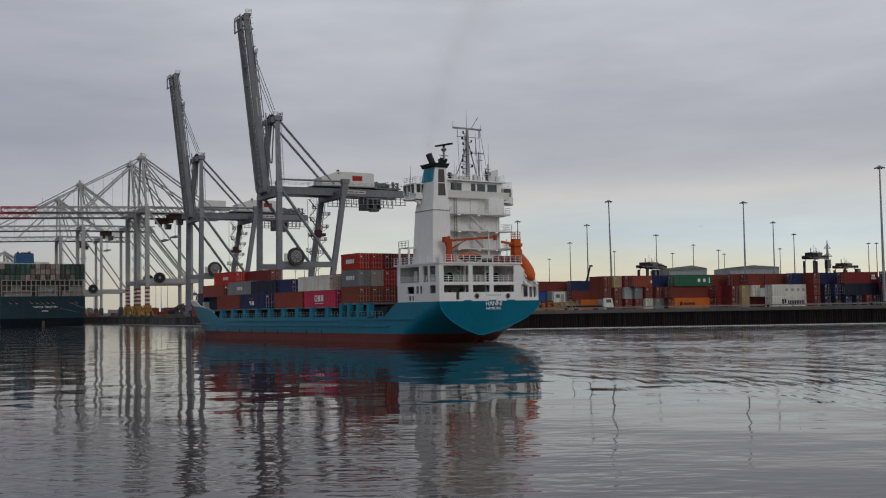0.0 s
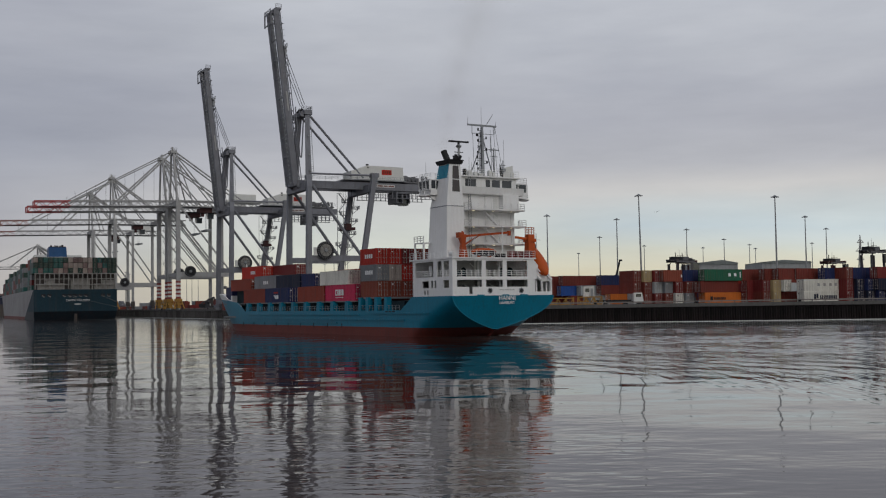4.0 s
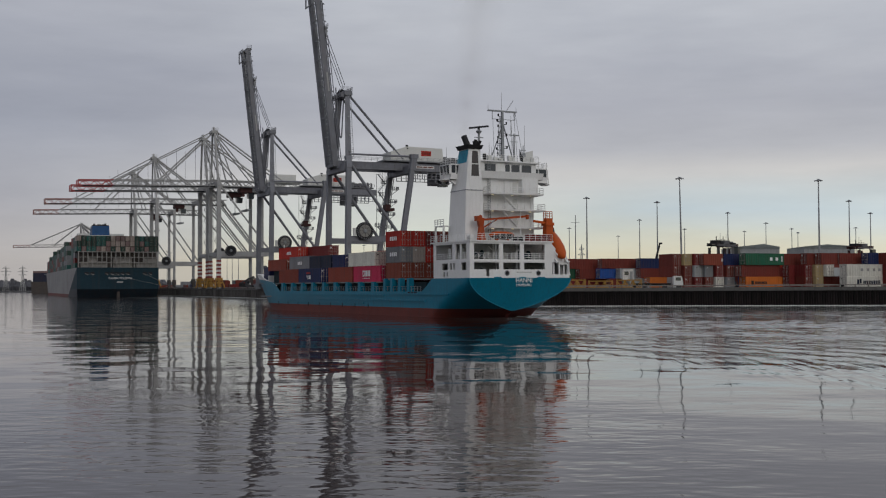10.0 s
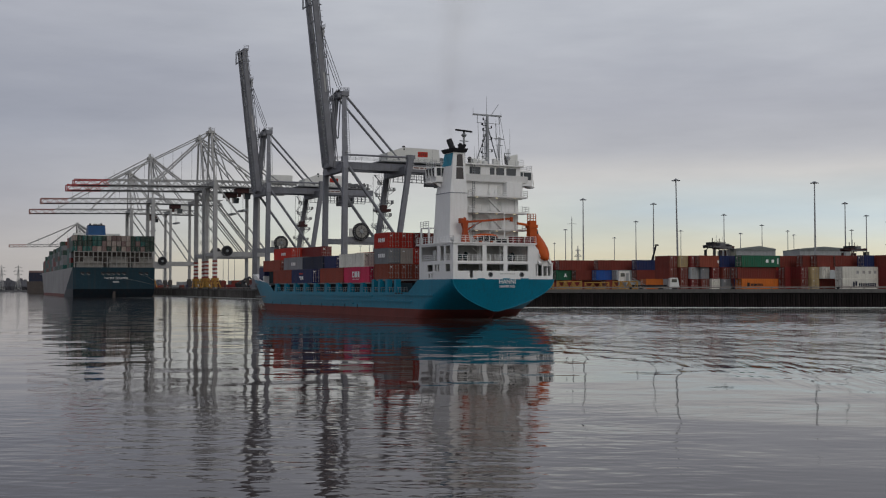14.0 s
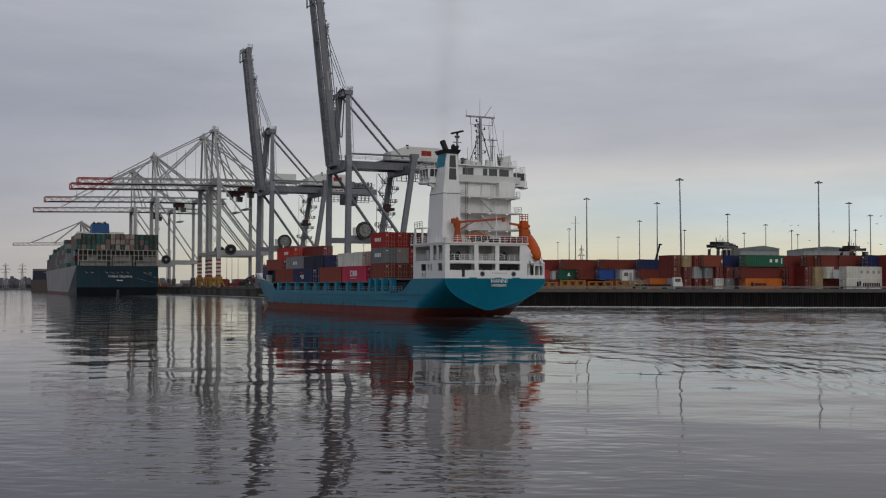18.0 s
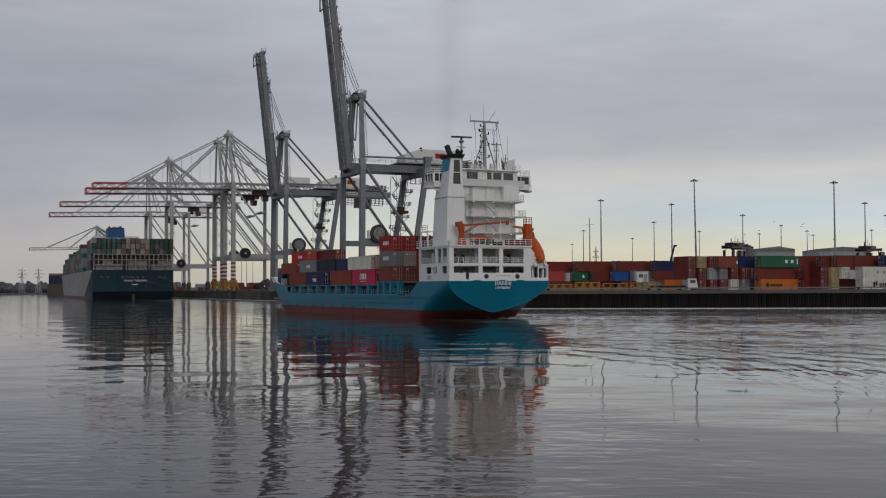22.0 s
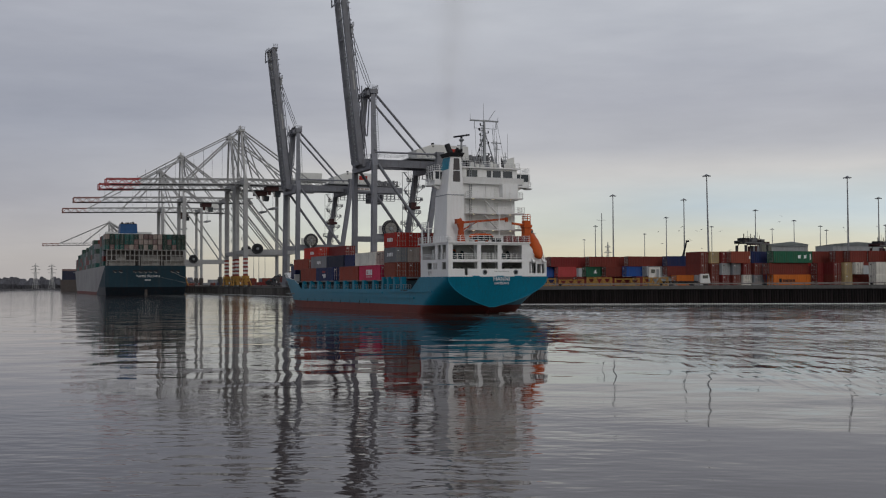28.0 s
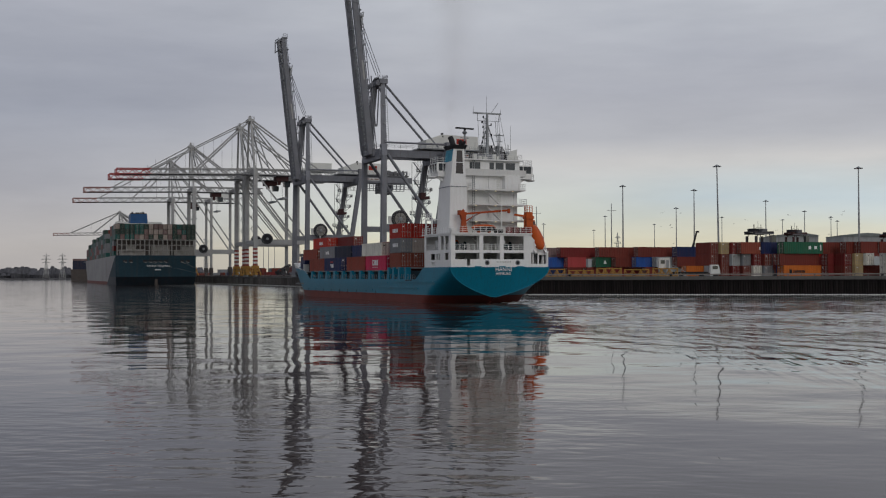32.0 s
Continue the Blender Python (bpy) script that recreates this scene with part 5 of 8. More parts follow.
for y0, y1 in ((3.6, 4.9), (-1.0, 0.2), (-4.6, -3.2)):
    part("poop_step", Mesh().box(-0.02, 0.15, y0, y1, 6.38, 6.6), TEAL, ship)
dots = Mesh()
for k in range(9):
    dots.box(0.12, 0.15, 0.5 - k * 0.32, 0.7 - k * 0.32, 7.25, 7.42)
part("small_marks", dots, INNER, ship)
lettering("name_lettering", "HANNI", 1.0, LETTER, ship, Matrix(((0, 0, -1, -0.06), (-1, 0, 0, -0.55), (0, 1, 0, 6.02), (0, 0, 0, 1))), "white ship's name on the transom")
lettering("port_lettering", "HAMBURG", 0.60, LETTER, ship, Matrix(((0, 0, -1, 0.03), (-1, 0, 0, -0.55), (0, 1, 0, 5.28), (0, 0, 0, 1))), "white port of registry on the transom")

# accommodation tower
part("tower", Mesh().box(5.6, 11.5, -6.1, 4.4, 12.38, 22.7), WHITE, ship, "white accommodation tower")
part("stair_casing", Mesh().box(4.3, 5.6, -6.15, -3.1, 19.9, 22.75), WHITE, ship)
for z, y1 in ((14.7, -6.9), (17.55, -6.9), (20.2, -6.6)):
    part("balcony", Mesh().box(3.3, 5.6, y1, 3.7, z - 0.16, z).prism([(3.3, y1, z - 0.16), (3.5, y1, z - 0.16), (3.5, 3.7, z - 0.16), (3.3, 3.7, z - 0.16)], [(3.26, y1, z + 0.1), (3.34, y1, z + 0.1), (3.34, 3.7, z + 0.1), (3.26, 3.7, z + 0.1)]), WHITE, ship)
    part("balcony_rail", Mesh().rail([(5.5, 3.6, z), (3.35, 3.6, z), (3.35, y1 + 0.05, z), (5.5, y1 + 0.05, z)], 1.05, 0.035, 1.3, 3), WHITE, ship)
    st = Mesh().beam((4.2, -1.9, z - 2.7), (4.2, 0.9, z - 0.1), 0.7, 0.12)
    for q in (0.0, 0.5, 1.0):
        st.beam((3.9, -1.9 + 2.8 * q, z - 2.7 + 2.6 * q), (3.9, -1.9 + 2.8 * q, z - 1.7 + 2.6 * q), 0.05)
    st.beam((3.9, -1.9, z - 1.7), (3.9, 0.9, z + 0.9), 0.06)
    part("outside_stair", st, WHITE, ship)
    part("door", Mesh().box(5.54, 5.6, -2.8, -2.0, z + 0.1, z + 2.0), CREAM, ship)
    for y in (2.6, -1.2, -4.6):
        part("deck_light", Mesh().box(4.3, 4.5, y - 0.15, y + 0.15, z - 0.24, z - 0.17), LAMP, ship)
# wheelhouse and bridge wings
part("bridge_deck", Mesh().box(4.8, 12.2, -7.4, 5.2, 22.7, 22.95).box(7.4, 11.2, -10.1, 8.7, 22.55, 22.8), WHITE, ship)
part("bridge_apron", Mesh().prism([(4.75, -7.4, 22.75), (4.9, -7.4, 22.75), (4.9, 4.6, 22.75), (4.75, 4.6, 22.75)], [(4.45, -7.4, 23.85), (4.6, -7.4, 23.85), (4.6, 4.6, 23.85), (4.45, 4.6, 23.85)]).box(7.4, 7.55, -10.0, -7.4, 22.8, 23.6).box(7.4, 7.55, 7.6, 8.6, 22.8, 23.6), WHITE, ship)
wh = [(1.2, 3.3, 24.0, 25.15), (-1.5, -0.6, 24.0, 25.15), (-3.4, -1.8, 24.0, 25.15), (-5.7, -3.8, 24.0, 25.15)]
part("wheelhouse", holed("x", 5.6, 0.2, -6.6, 4.4, 22.95, 25.5, wh), WHITE, ship)
for y0, y1, z0, z1 in wh:
    part("window", Mesh().box(5.7, 5.74, y0 - 0.02, y1 + 0.02, z0 - 0.02, z1 + 0.02), GLASS, ship)
    part("window_frame", Mesh().box(5.56, 5.6, y0 - 0.06, y1 + 0.06, z1, z1 + 0.06).box(5.56, 5.6, y0 - 0.06, y1 + 0.06, z0 - 0.06, z0), STEEL, ship)
part("wheelhouse_side", Mesh().box(5.8, 11.6, -6.6, -6.4, 22.95, 25.5).box(5.8, 11.6, 4.2, 4.4, 22.95, 25.5).box(11.4, 11.6, -6.4, 4.2, 22.95, 25.5), WHITE, ship)
for s in (-1, 1):
    a, b = 6.6 * s, 8.6 if s > 0 else -10.1
    lo, hi = min(a, b), max(a, b)
    wing = part("bridge_wing", Mesh().box(7.5, 11.0, lo, hi, 24.9, 25.1).box(7.5, 11.0, lo, hi, 22.55, 23.4), WHITE, ship, "enclosed bridge wing")
    part("window", Mesh().prism([(7.7, lo + 0.1, 23.4), (10.9, lo + 0.1, 23.4), (10.9, hi - 0.1, 23.4), (7.7, hi - 0.1, 23.4)], [(7.55, lo - (0.2 if s < 0 else 0), 24.9), (11.0, lo - (0.2 if s < 0 else 0), 24.9), (11.0, hi + (0.2 if s > 0 else 0), 24.9), (7.55, hi + (0.2 if s > 0 else 0), 24.9)]), GLASS, wing)
    mull = Mesh()
    for k in range(3):
        y = lo + 0.1 + k * (hi - lo - 0.2) / 2
        mull.box(7.5, 7.6, y - 0.06, y + 0.06, 23.4, 24.9)
    for k in range(4):
        xx = 7.6 + k * 1.1
        mull.box(xx - 0.05, xx + 0.05, b - 0.05 * s if s > 0 else b - 0.2, (b + 0.22) if s > 0 else b + 0.05, 23.4, 24.9)
    mull.box(7.5, 7.6, lo, hi, 23.36, 23.46)
    mull.box(7.5, 10.9, b - 0.05 if s > 0 else b - 0.2, b + 0.22 if s > 0 else b + 0.05, 23.36, 23.46)
    part("mullion", mull, WHITE, wing)
    part("wing_bracket", Mesh().prism([(7.8, 6.0 * s, 20.8), (8.1, 6.0 * s, 20.8), (8.1, 6.1 * s, 20.8), (7.8, 6.1 * s, 20.8)], [(7.8, 6.0 * s, 22.5), (8.1, 6.0 * s, 22.5), (8.1, 8.9 * s, 22.5), (7.8, 8.9 * s, 22.5)]), WHITE, wing)
    part("wing_platform", Mesh().lathe((9, b + 0.4 * s, 22.3), (9, b + 0.4 * s, 24), [(0, 0.6), (0.15, 0.9), (0.3, 0.9)], 12).rail([(8.2, b + 0.7 * s, 22.6), (9.8, b + 0.7 * s, 22.6)], 1.0, 0.04), WHITE, wing)
    part("wing_rail", Mesh().rail([(7.6, a, 25.1), (7.6, b, 25.1), (10.9, b, 25.1)], 0.95, 0.03, 0.9, 3), WHITE, wing)
part("wheelhouse_roof", Mesh().box(5.1, 12.0, -7.0, 4.8, 25.5, 25.72), WHITE, ship)
part("roof_rail", Mesh().rail([(11.6, 4.7, 25.72), (5.2, 4.7, 25.72), (5.2, -6.9, 25.72), (11.6, -6.9, 25.72)], 1.0, 0.022, 1.5), WHITE, ship)
# pipes, a ladder and a locker on the after side of the tower
for y in (-0.4, -5.4):
    part("vent_pipe", Mesh().tube((5.42, y, 12.4), (5.42, y, 22.6), 0.10, n=8), WHITE, ship)
rungs = Mesh().beam((5.35, 2.85, 12.4), (5.35, 2.85, 25.6), 0.07).beam((5.35, 2.45, 12.4), (5.35, 2.45, 25.6), 0.07)
for k in range(33):
    rungs.box(5.32, 5.38, 2.45, 2.85, 12.7 + k * 0.4, 12.74 + k * 0.4)
part("ladder", rungs, STEEL, ship)
part("light_post", Mesh().tube((1.6, -1.0, 12.4), (1.6, -1.0, 17.2), 0.10, 0.07, n=8).box(1.4, 1.8, -1.2, -0.8, 17.2, 17.4), WHITE, ship)
part("vent_trunk", Mesh().box(4.9, 5.6, 0.6, 1.5, 12.38, 14.4), WHITE, ship)
# masts and aerials
MAST_Y = -0.45
part("main_mast", Mesh().beam((6.2, MAST_Y, 25.7), (6.2, MAST_Y, 34.0), 0.52, 0.52, w1=0.32, h1=0.32).beam((6.2, MAST_Y - 2.75, 34.05), (6.2, MAST_Y + 2.75, 34.05), 0.3, 0.25), STEEL, ship, "grey signal mast")
part("mast_yard", Mesh().beam((6.2, MAST_Y - 2.4, 32.7), (6.2, MAST_Y + 2.0, 32.7), 0.08).beam((6.2, MAST_Y - 2.4, 32.7), (6.2, MAST_Y - 2.4, 34), 0.08).beam((6.2, MAST_Y + 1.9, 32.7), (6.2, MAST_Y + 1.9, 34), 0.08), STEEL, ship)
part("mast_yard", Mesh().beam((6.2, MAST_Y - 1.2, 28.3), (6.2, MAST_Y + 1.0, 28.3), 0.10).beam((6.2, MAST_Y - 0.9, 30.4), (6.2, MAST_Y + 0.9, 30.4), 0.10), STEEL, ship)
for y0, y1, x1, z0 in ((-0.2, -2.9, 7.4, 31.8), (0.2, 1.6, 7.6, 31.0)):
    part("mast_stay", Mesh().beam((6.2, MAST_Y + y0, z0), (x1, MAST_Y + y1, 25.8), 0.14), STEEL, ship)
for y0, y1, z0 in ((-2.2, -3.2, 33.9), (-1.6, -2.5, 32.7), (-2.5, -4.4, 33.9), (1.8, 1.3, 32.7)):
    part("signal_halyard", Mesh().tube((6.2, MAST_Y + y0, z0), (6.6, MAST_Y + y1, 25.8), 0.035, n=4), STEEL, ship)
for z, y, r in ((33.2, 0.75, 0.2), (32.3, 0.95, 0.26), (31.4, 0.8, 0.2), (30.4, 0.7, 0.2), (29.5, 0.8, 0.26), (28.7, 0.95, 0.22), (27.6, 1.1, 0.2), (31.9, -0.8, 0.16), (30.0, -0.85, 0.2), (27.9, -0.9, 0.2), (26.8, 0.9, 0.22)):
    part("navigation_light", Mesh().lathe((6.2, MAST_Y + y, z), (6.2, MAST_Y + y, z + 1), [(0, r * 0.45), (0.05, r * 0.7), (0.36, r * 0.7), (0.42, r * 0.35)], 8).beam((6.2, MAST_Y, z), (6.2, MAST_Y + y, z), 0.09), BLACK, ship)
part("mast_ladder", Mesh().beam((6.0, MAST_Y + 0.75, 25.8), (6.1, MAST_Y + 0.4, 33.0), 0.07).beam((6.0, MAST_Y + 1.15, 25.8), (6.1, MAST_Y + 0.6, 33.0), 0.07), STEEL, ship)
for x_, y_, z0, z1 in ((6.2, -0.35, 34, 37.2), (6.2, 2.25, 34, 35.2), (6.2, -3.15, 34, 34.9), (8.0, -3.4, 25.7, 33.0), (8.6, -6.3, 25.7, 32.4), (7.0, 1.6, 25.7, 28.9), (7.4, 0.9, 25.7, 28.2), (8.2, 2.9, 25.7, 29.5), (9.6, 8.2, 25.1, 28.0), (7.0, -2.6, 30, 33.6)):
    part("whip_aerial", Mesh().tube((x_, y_, z0), (x_, y_, z1), 0.05, 0.02, n=5), STEEL, ship)
part("gaff", Mesh().beam((6.2, -1.3, 34.2), (6.2, -2.6, 36.0), 0.08), STEEL, ship)
part("aft_mast", Mesh().tube((6.8, -3.1, 25.7), (6.8, -3.1, 30.6), 0.16, 0.1).beam((6.8, -4.1, 30.3), (6.8, -2.1, 30.3), 0.16).beam((6.8, -3.8, 29.2), (6.8, -2.4, 29.2), 0.10), STEEL, ship)
part("small_mast", Mesh().tube((7.0, -5.0, 25.7), (7.0, -5.0, 28.7), 0.10, 0.07, n=6).beam((7.0, -5.5, 27.9), (7.0, -4.5, 27.9), 0.12).beam((7.0, -5.3, 27.2), (7.0, -4.7, 27.2), 0.10), STEEL, ship)
for x_, y_, w_, h_ in ((6.4, 2.0, 0.35, 0.9), (6.0, 1.1, 0.3, 0.6), (6.2, -1.8, 0.3, 1.0), (6.0, -2.4, 0.25, 0.7), (6.3, -6.2, 0.3, 0.9), (8.2, 4.2, 0.3, 0.9), (6.0, 0.2, 0.4, 0.5)):
    part("roof_locker", Mesh().box(x_ - w_, x_ + w_, y_ - w_, y_ + w_, 25.72, 25.72 + h_), CREAM, ship)
part("radome", Mesh().lathe((7.6, -5.0, 25.7), (7.6, -5.0, 27), [(0, 0.12), (0.9, 0.12), (1.0, 0.35), (1.4, 0.42), (1.8, 0.3), (1.95, 0.05)], 12), WHITE, ship)
part("searchlight", Mesh().lathe((6.0, -4.2, 26.9), (5.5, -4.2, 26.9), [(0, 0.3), (0.5, 0.34)], 12).tube((6.0, -4.2, 25.7), (6.0, -4.2, 26.8), 0.08), STEEL, ship)
part("wind_screen", Mesh().prism([(6.2, -6.4, 25.72), (6.3, -6.4, 25.72), (6.3, -4.4, 25.72), (6.2, -4.4, 25.72)], [(6.2, -6.4, 27.8), (6.3, -6.4, 27.8), (6.3, -4.8, 27.4), (6.2, -4.8, 27.4)]), CREAM, ship)
part("flag", Mesh().prism([(5.6, -3.5, 25.9), (5.65, -3.5, 25.9), (5.65, -4.1, 25.8), (5.6, -4.1, 25.8)], [(5.6, -3.4, 27.9), (5.65, -3.4, 27.9), (5.65, -3.7, 27.2), (5.6, -3.7, 27.2)]), BLACK, ship, "dark furled flag")
part("magnetic_compass", Mesh().lathe((7.2, 2.4, 25.72), (7.2, 2.4, 27), [(0, 0.3), (0.8, 0.3), (1.0, 0.38), (1.3, 0.2)], 10), BLACK, ship)
part("radar_mast", Mesh().tube((6.6, 3.8, 25.7), (6.6, 3.8, 30.4), 0.24, 0.18, n=8).beam((6.6, 3.0, 29.5), (6.6, 4.6, 29.5), 0.14).beam((6.6, 3.3, 28.2), (6.6, 4.3, 28.2), 0.12).lathe((6.6, 3.8, 30.2), (6.6, 3.8, 31), [(0, 0.3), (0.3, 0.5), (0.5, 0.3), (0.6, 0.15)], 10), STEEL, ship)
radar = part("radar_scanner", Mesh().box(-1.85, 1.85, -0.16, 0.16, -0.12, 0.14).lathe((0, 0, -0.4), (0, 0, 0.1), [(0, 0.18), (0.3, 0.2)], 10), BLACK, ship, "turning bar radar scanner")
RADAR_AT = (6.6, 3.8, 31.2)

# funnel on the port side
def quad(x0, x1, y0, y1, z):
    return [(x0, y0, z), (x1, y0, z), (x1, y1, z), (x0, y1, z)]


part("funnel", Mesh().prism(quad(3.9, 9.7, 4.55, 8.0, 12.38), quad(4.1, 9.2, 4.6, 7.7, 20.6)).prism(quad(4.1, 9.2, 4.6, 7.7, 20.604), quad(4.7, 7.9, 4.75, 6.75, 27.3)), WHITE, ship, "white raked funnel casing")
part("funnel_band", Mesh().prism([(4.95, 7.06, 25.1), (8.2, 7.06, 25.1), (8.2, 7.11, 25.1), (4.95, 7.11, 25.1)], [(4.85, 6.72, 27.2), (7.85, 6.72, 27.2), (7.85, 6.80, 27.2), (4.85, 6.80, 27.2)]), TEAL_LIGHT, ship, "teal funnel panel with a dark mark")
part("funnel_emblem", Mesh().prism([(5.7, 7.06, 25.5), (6.2, 7.06, 25.5), (6.2, 7.10, 25.5), (5.7, 7.10, 25.5)], [(6.2, 6.86, 26.7), (7.2, 6.86, 26.7), (7.2, 6.92, 26.7), (6.2, 6.92, 26.7)]), TEAL, ship)
part("funnel_seam", Mesh().box(4.05, 9.25, 4.56, 7.75, 20.52, 20.66), STEEL, ship, "dark seam round the funnel casing")
for z0, z1 in ((24.95, 27.0), (22.9, 24.8)):
    f0, f1 = (z0 - 20.6) / 6.7, (z1 - 20.6) / 6.7
    part("funnel_louvre", Mesh().prism([(4.1 + 0.6 * f0 - 0.05, 5.15, z0), (4.1 + 0.6 * f0 + 0.05, 5.15, z0), (4.1 + 0.6 * f0 + 0.05, 6.75 - 0.6 * f0, z0), (4.1 + 0.6 * f0 - 0.05, 6.75 - 0.6 * f0, z0)],
                                       [(4.1 + 0.6 * f1 - 0.05, 5.15, z1), (4.1 + 0.6 * f1 + 0.05, 5.15, z1), (4.1 + 0.6 * f1 + 0.05, 6.75 - 0.6 * f1, z1), (4.1 + 0.6 * f1 - 0.05, 6.75 - 0.6 * f1, z1)]), TINT, ship, "brown tinted funnel panel")
part("funnel_cap", Mesh().prism(quad(4.5, 8.1, 4.55, 6.95, 27.3), quad(4.2, 8.4, 4.3, 7.2, 27.95)), BLACK, ship, "black flared funnel top")
part("exhaust_pipe", Mesh().tube((6.4, 6.0, 27.9), (7.0, 6.4, 29.6), 0.5, 0.5, 12).tube((5.2, 5.4, 28.1), (5.0, 5.3, 28.9), 0.25, 0.25, 10).tube((6.0, 5.0, 28.1), (6.2, 5.0, 28.8), 0.2, 0.2, 10).tube((4.9, 4.8, 28.0), (4.7, 4.6, 28.7), 0.22, 0.22, 10).lathe((5.6, 4.9, 27.95), (5.6, 4.9, 28.9), [(0, 0.3), (0.35, 0.34), (0.4, 0.5), (0.7, 0.42), (0.85, 0.1)], 10), BLACK, ship)
platform = part("side_platform", Mesh().box(8.6, 11.6, 8.2, 9.4, 14.9, 15.05), WHITE, ship)
part("platform_rail", Mesh().rail([(8.6, 9.38, 15.05), (11.6, 9.38, 15.05)], 1.0, 0.05, 1.0), WHITE, platform)
for x in (8.7, 11.5):
    part("platform_post", Mesh().beam((x, 9.3, 12.4), (x, 9.3, 14.9), 0.25), WHITE, platform)
part("boat_deck_rail", Mesh().rail([(13.1, 9.35, 12.38), (0.0, 9.35, 12.38), (0.0, -6.1, 12.38), (4.0, -6.1, 12.38)], 1.05, 0.035, 1.1), WHITE, ship)
part("liferaft", Mesh().lathe((1.8, 8.6, 12.9), (0.6, 8.6, 12.9), [(0, 0.2), (0.05, 0.36), (1.15, 0.36), (1.2, 0.2)], 12).box(0.7, 1.7, 8.3, 8.9, 12.38, 12.6), WHITE, ship)
dk = Mesh()
for y in (-4.6, -3.4, -2.2, -5.6):
    dk.box(0.6, 1.5, y - 0.45, y + 0.45, 12.38, 13.4)
part("stores_box", dk, BOX_PAINT["crimson"], ship)
part("stores_box", Mesh().box(0.7, 1.6, -0.9, 0.5, 12.38, 13.0), BLACK, ship)
# stores crane and boats
part("stores_crane", Mesh().prism(quad(1.9, 2.8, 5.3, 6.5, 12.38), quad(2.1, 2.7, 5.6, 6.3, 14.6)).prism(quad(2.1, 2.7, 5.6, 6.3, 14.604), quad(2.0, 2.8, 5.5, 6.7, 16.0)).box(1.95, 2.85, 6.1, 6.9, 15.5, 16.3).lathe((2.4, 6.0, 16.0), (2.4, 6.0, 17), [(0, 0.3), (0.3, 0.28), (0.5, 0.1)], 10), CRANE_ORANGE, ship, "orange stores crane")
part("crane_jib", Mesh().beam((2.4, 6.0, 15.7), (2.4, -3.0, 16.5), 0.26, 0.34).beam((2.4, 5.5, 14.5), (2.4, 2.9, 15.9), 0.22).box(2.2, 2.6, -3.0, -2.6, 16.0, 16.75), CRANE_ORANGE, ship)
part("jib_ram", Mesh().tube((2.25, 5.6, 13.9), (2.25, 3.4, 15.8), 0.10, n=8), STEEL, ship)
part("rescue_boat", Mesh().lathe((2.4, 4.4, 13.35), (2.4, 0.0, 13.35), [(0, 0.1), (0.3, 0.36), (1.2, 0.56), (3.2, 0.58), (4.2, 0.42), (4.6, 0.12)], 14).box(2.1, 2.7, 0.9, 1.2, 12.38, 12.9).box(2.1, 2.7, 2.9, 3.2, 12.38, 12.9), ORANGE, ship, "small orange rescue boat")
part("boat_bottom", Mesh().lathe((2.3, 4.2, 13.2), (2.3, 0.0, 13.2), [(0, 0.1), (0.3, 0.34), (1.2, 0.55), (3.0, 0.57), (4.0, 0.40), (4.3, 0.12)], 14), BLACK, ship, "dark underside of the rescue boat")
for y in (-6.6, -8.6):
    part("launch_ramp", Mesh().beam((4.4, y, 12.6), (-0.6, y, 8.9), 0.3, 0.35), WHITE, ship)
    part("ramp_post", Mesh().beam((3.6, y, 6.5), (3.6, y, 11.9), 0.3), WHITE, ship)
    part("ramp_post", Mesh().beam((0.6, y, 6.5), (0.6, y, 9.7), 0.25), WHITE, ship)
part("davit_column", Mesh().prism(quad(1.2, 2.4, -7.1, -5.7, 12.38), quad(1.3, 2.3, -7.0, -5.8, 16.2)).box(1.1, 2.5, -7.2, -5.6, 15.0, 15.5).prism(quad(1.3, 2.3, -6.9, -5.9, 9.2), quad(1.3, 2.3, -6.9, -5.9, 12.376)).beam((1.8, -6.4, 15.4), (1.8, -3.6, 15.7), 0.35).rail([(1.3, -6.9, 16.2), (1.3, -5.9, 16.2), (2.3, -5.9, 16.2)], 1.1, 0.05, 0.5), ORANGE, ship, "orange lifeboat davit")
boat = Mesh().lathe((3.7, -7.7, 13.9), (-1.2, -7.7, 9.3), [(0, 0.25), (0.25, 0.75), (1.0, 1.08), (2.4, 1.18), (4.2, 1.12), (5.3, 0.85), (6.0, 0.45), (6.25, 0.1)], 18)
lifeboat = part("freefall_lifeboat", boat.data("freefall_lifeboat", ORANGE, smooth=True), None, ship, "orange enclosed free-fall lifeboat pointing down its ramp")
cone = Mesh().prism(quad(2.4, 3.8, -8.3, -7.1, 13.6), quad(2.7, 3.5, -8.1, -7.3, 14.9))
part("cockpit", cone, ORANGE, lifeboat)
part("boat_window", Mesh().box(2.34, 2.5, -8.0, -7.4, 14.0, 14.6), GLASS, lifeboat)
part("keel_strip", Mesh().beam((2.9, -6.52, 13.4), (-0.6, -6.60, 10.1), 0.1, 0.14), LETTER, lifeboat, "pale reflective strip")
part("boat_marks", Mesh().box(1.0, 1.7, -6.60, -6.50, 12.0, 12.3).beam((0.62, -8.0, 12.06), (0.30, -8.0, 11.76), 0.5, 0.12), LETTER, lifeboat)
part("boat_stay", Mesh().beam((0.4, -9.3, 9.2), (2.6, -9.3, 12.6), 0.15).beam((-0.4, -8.9, 9.0), (0.4, -9.3, 6.5), 0.15), WHITE, ship)

# deck cargo: bays from aft to forward; rows from port to starboard, 2.52 m apart
ROW = [7.65 - 2.52 * k for k in range(7)]


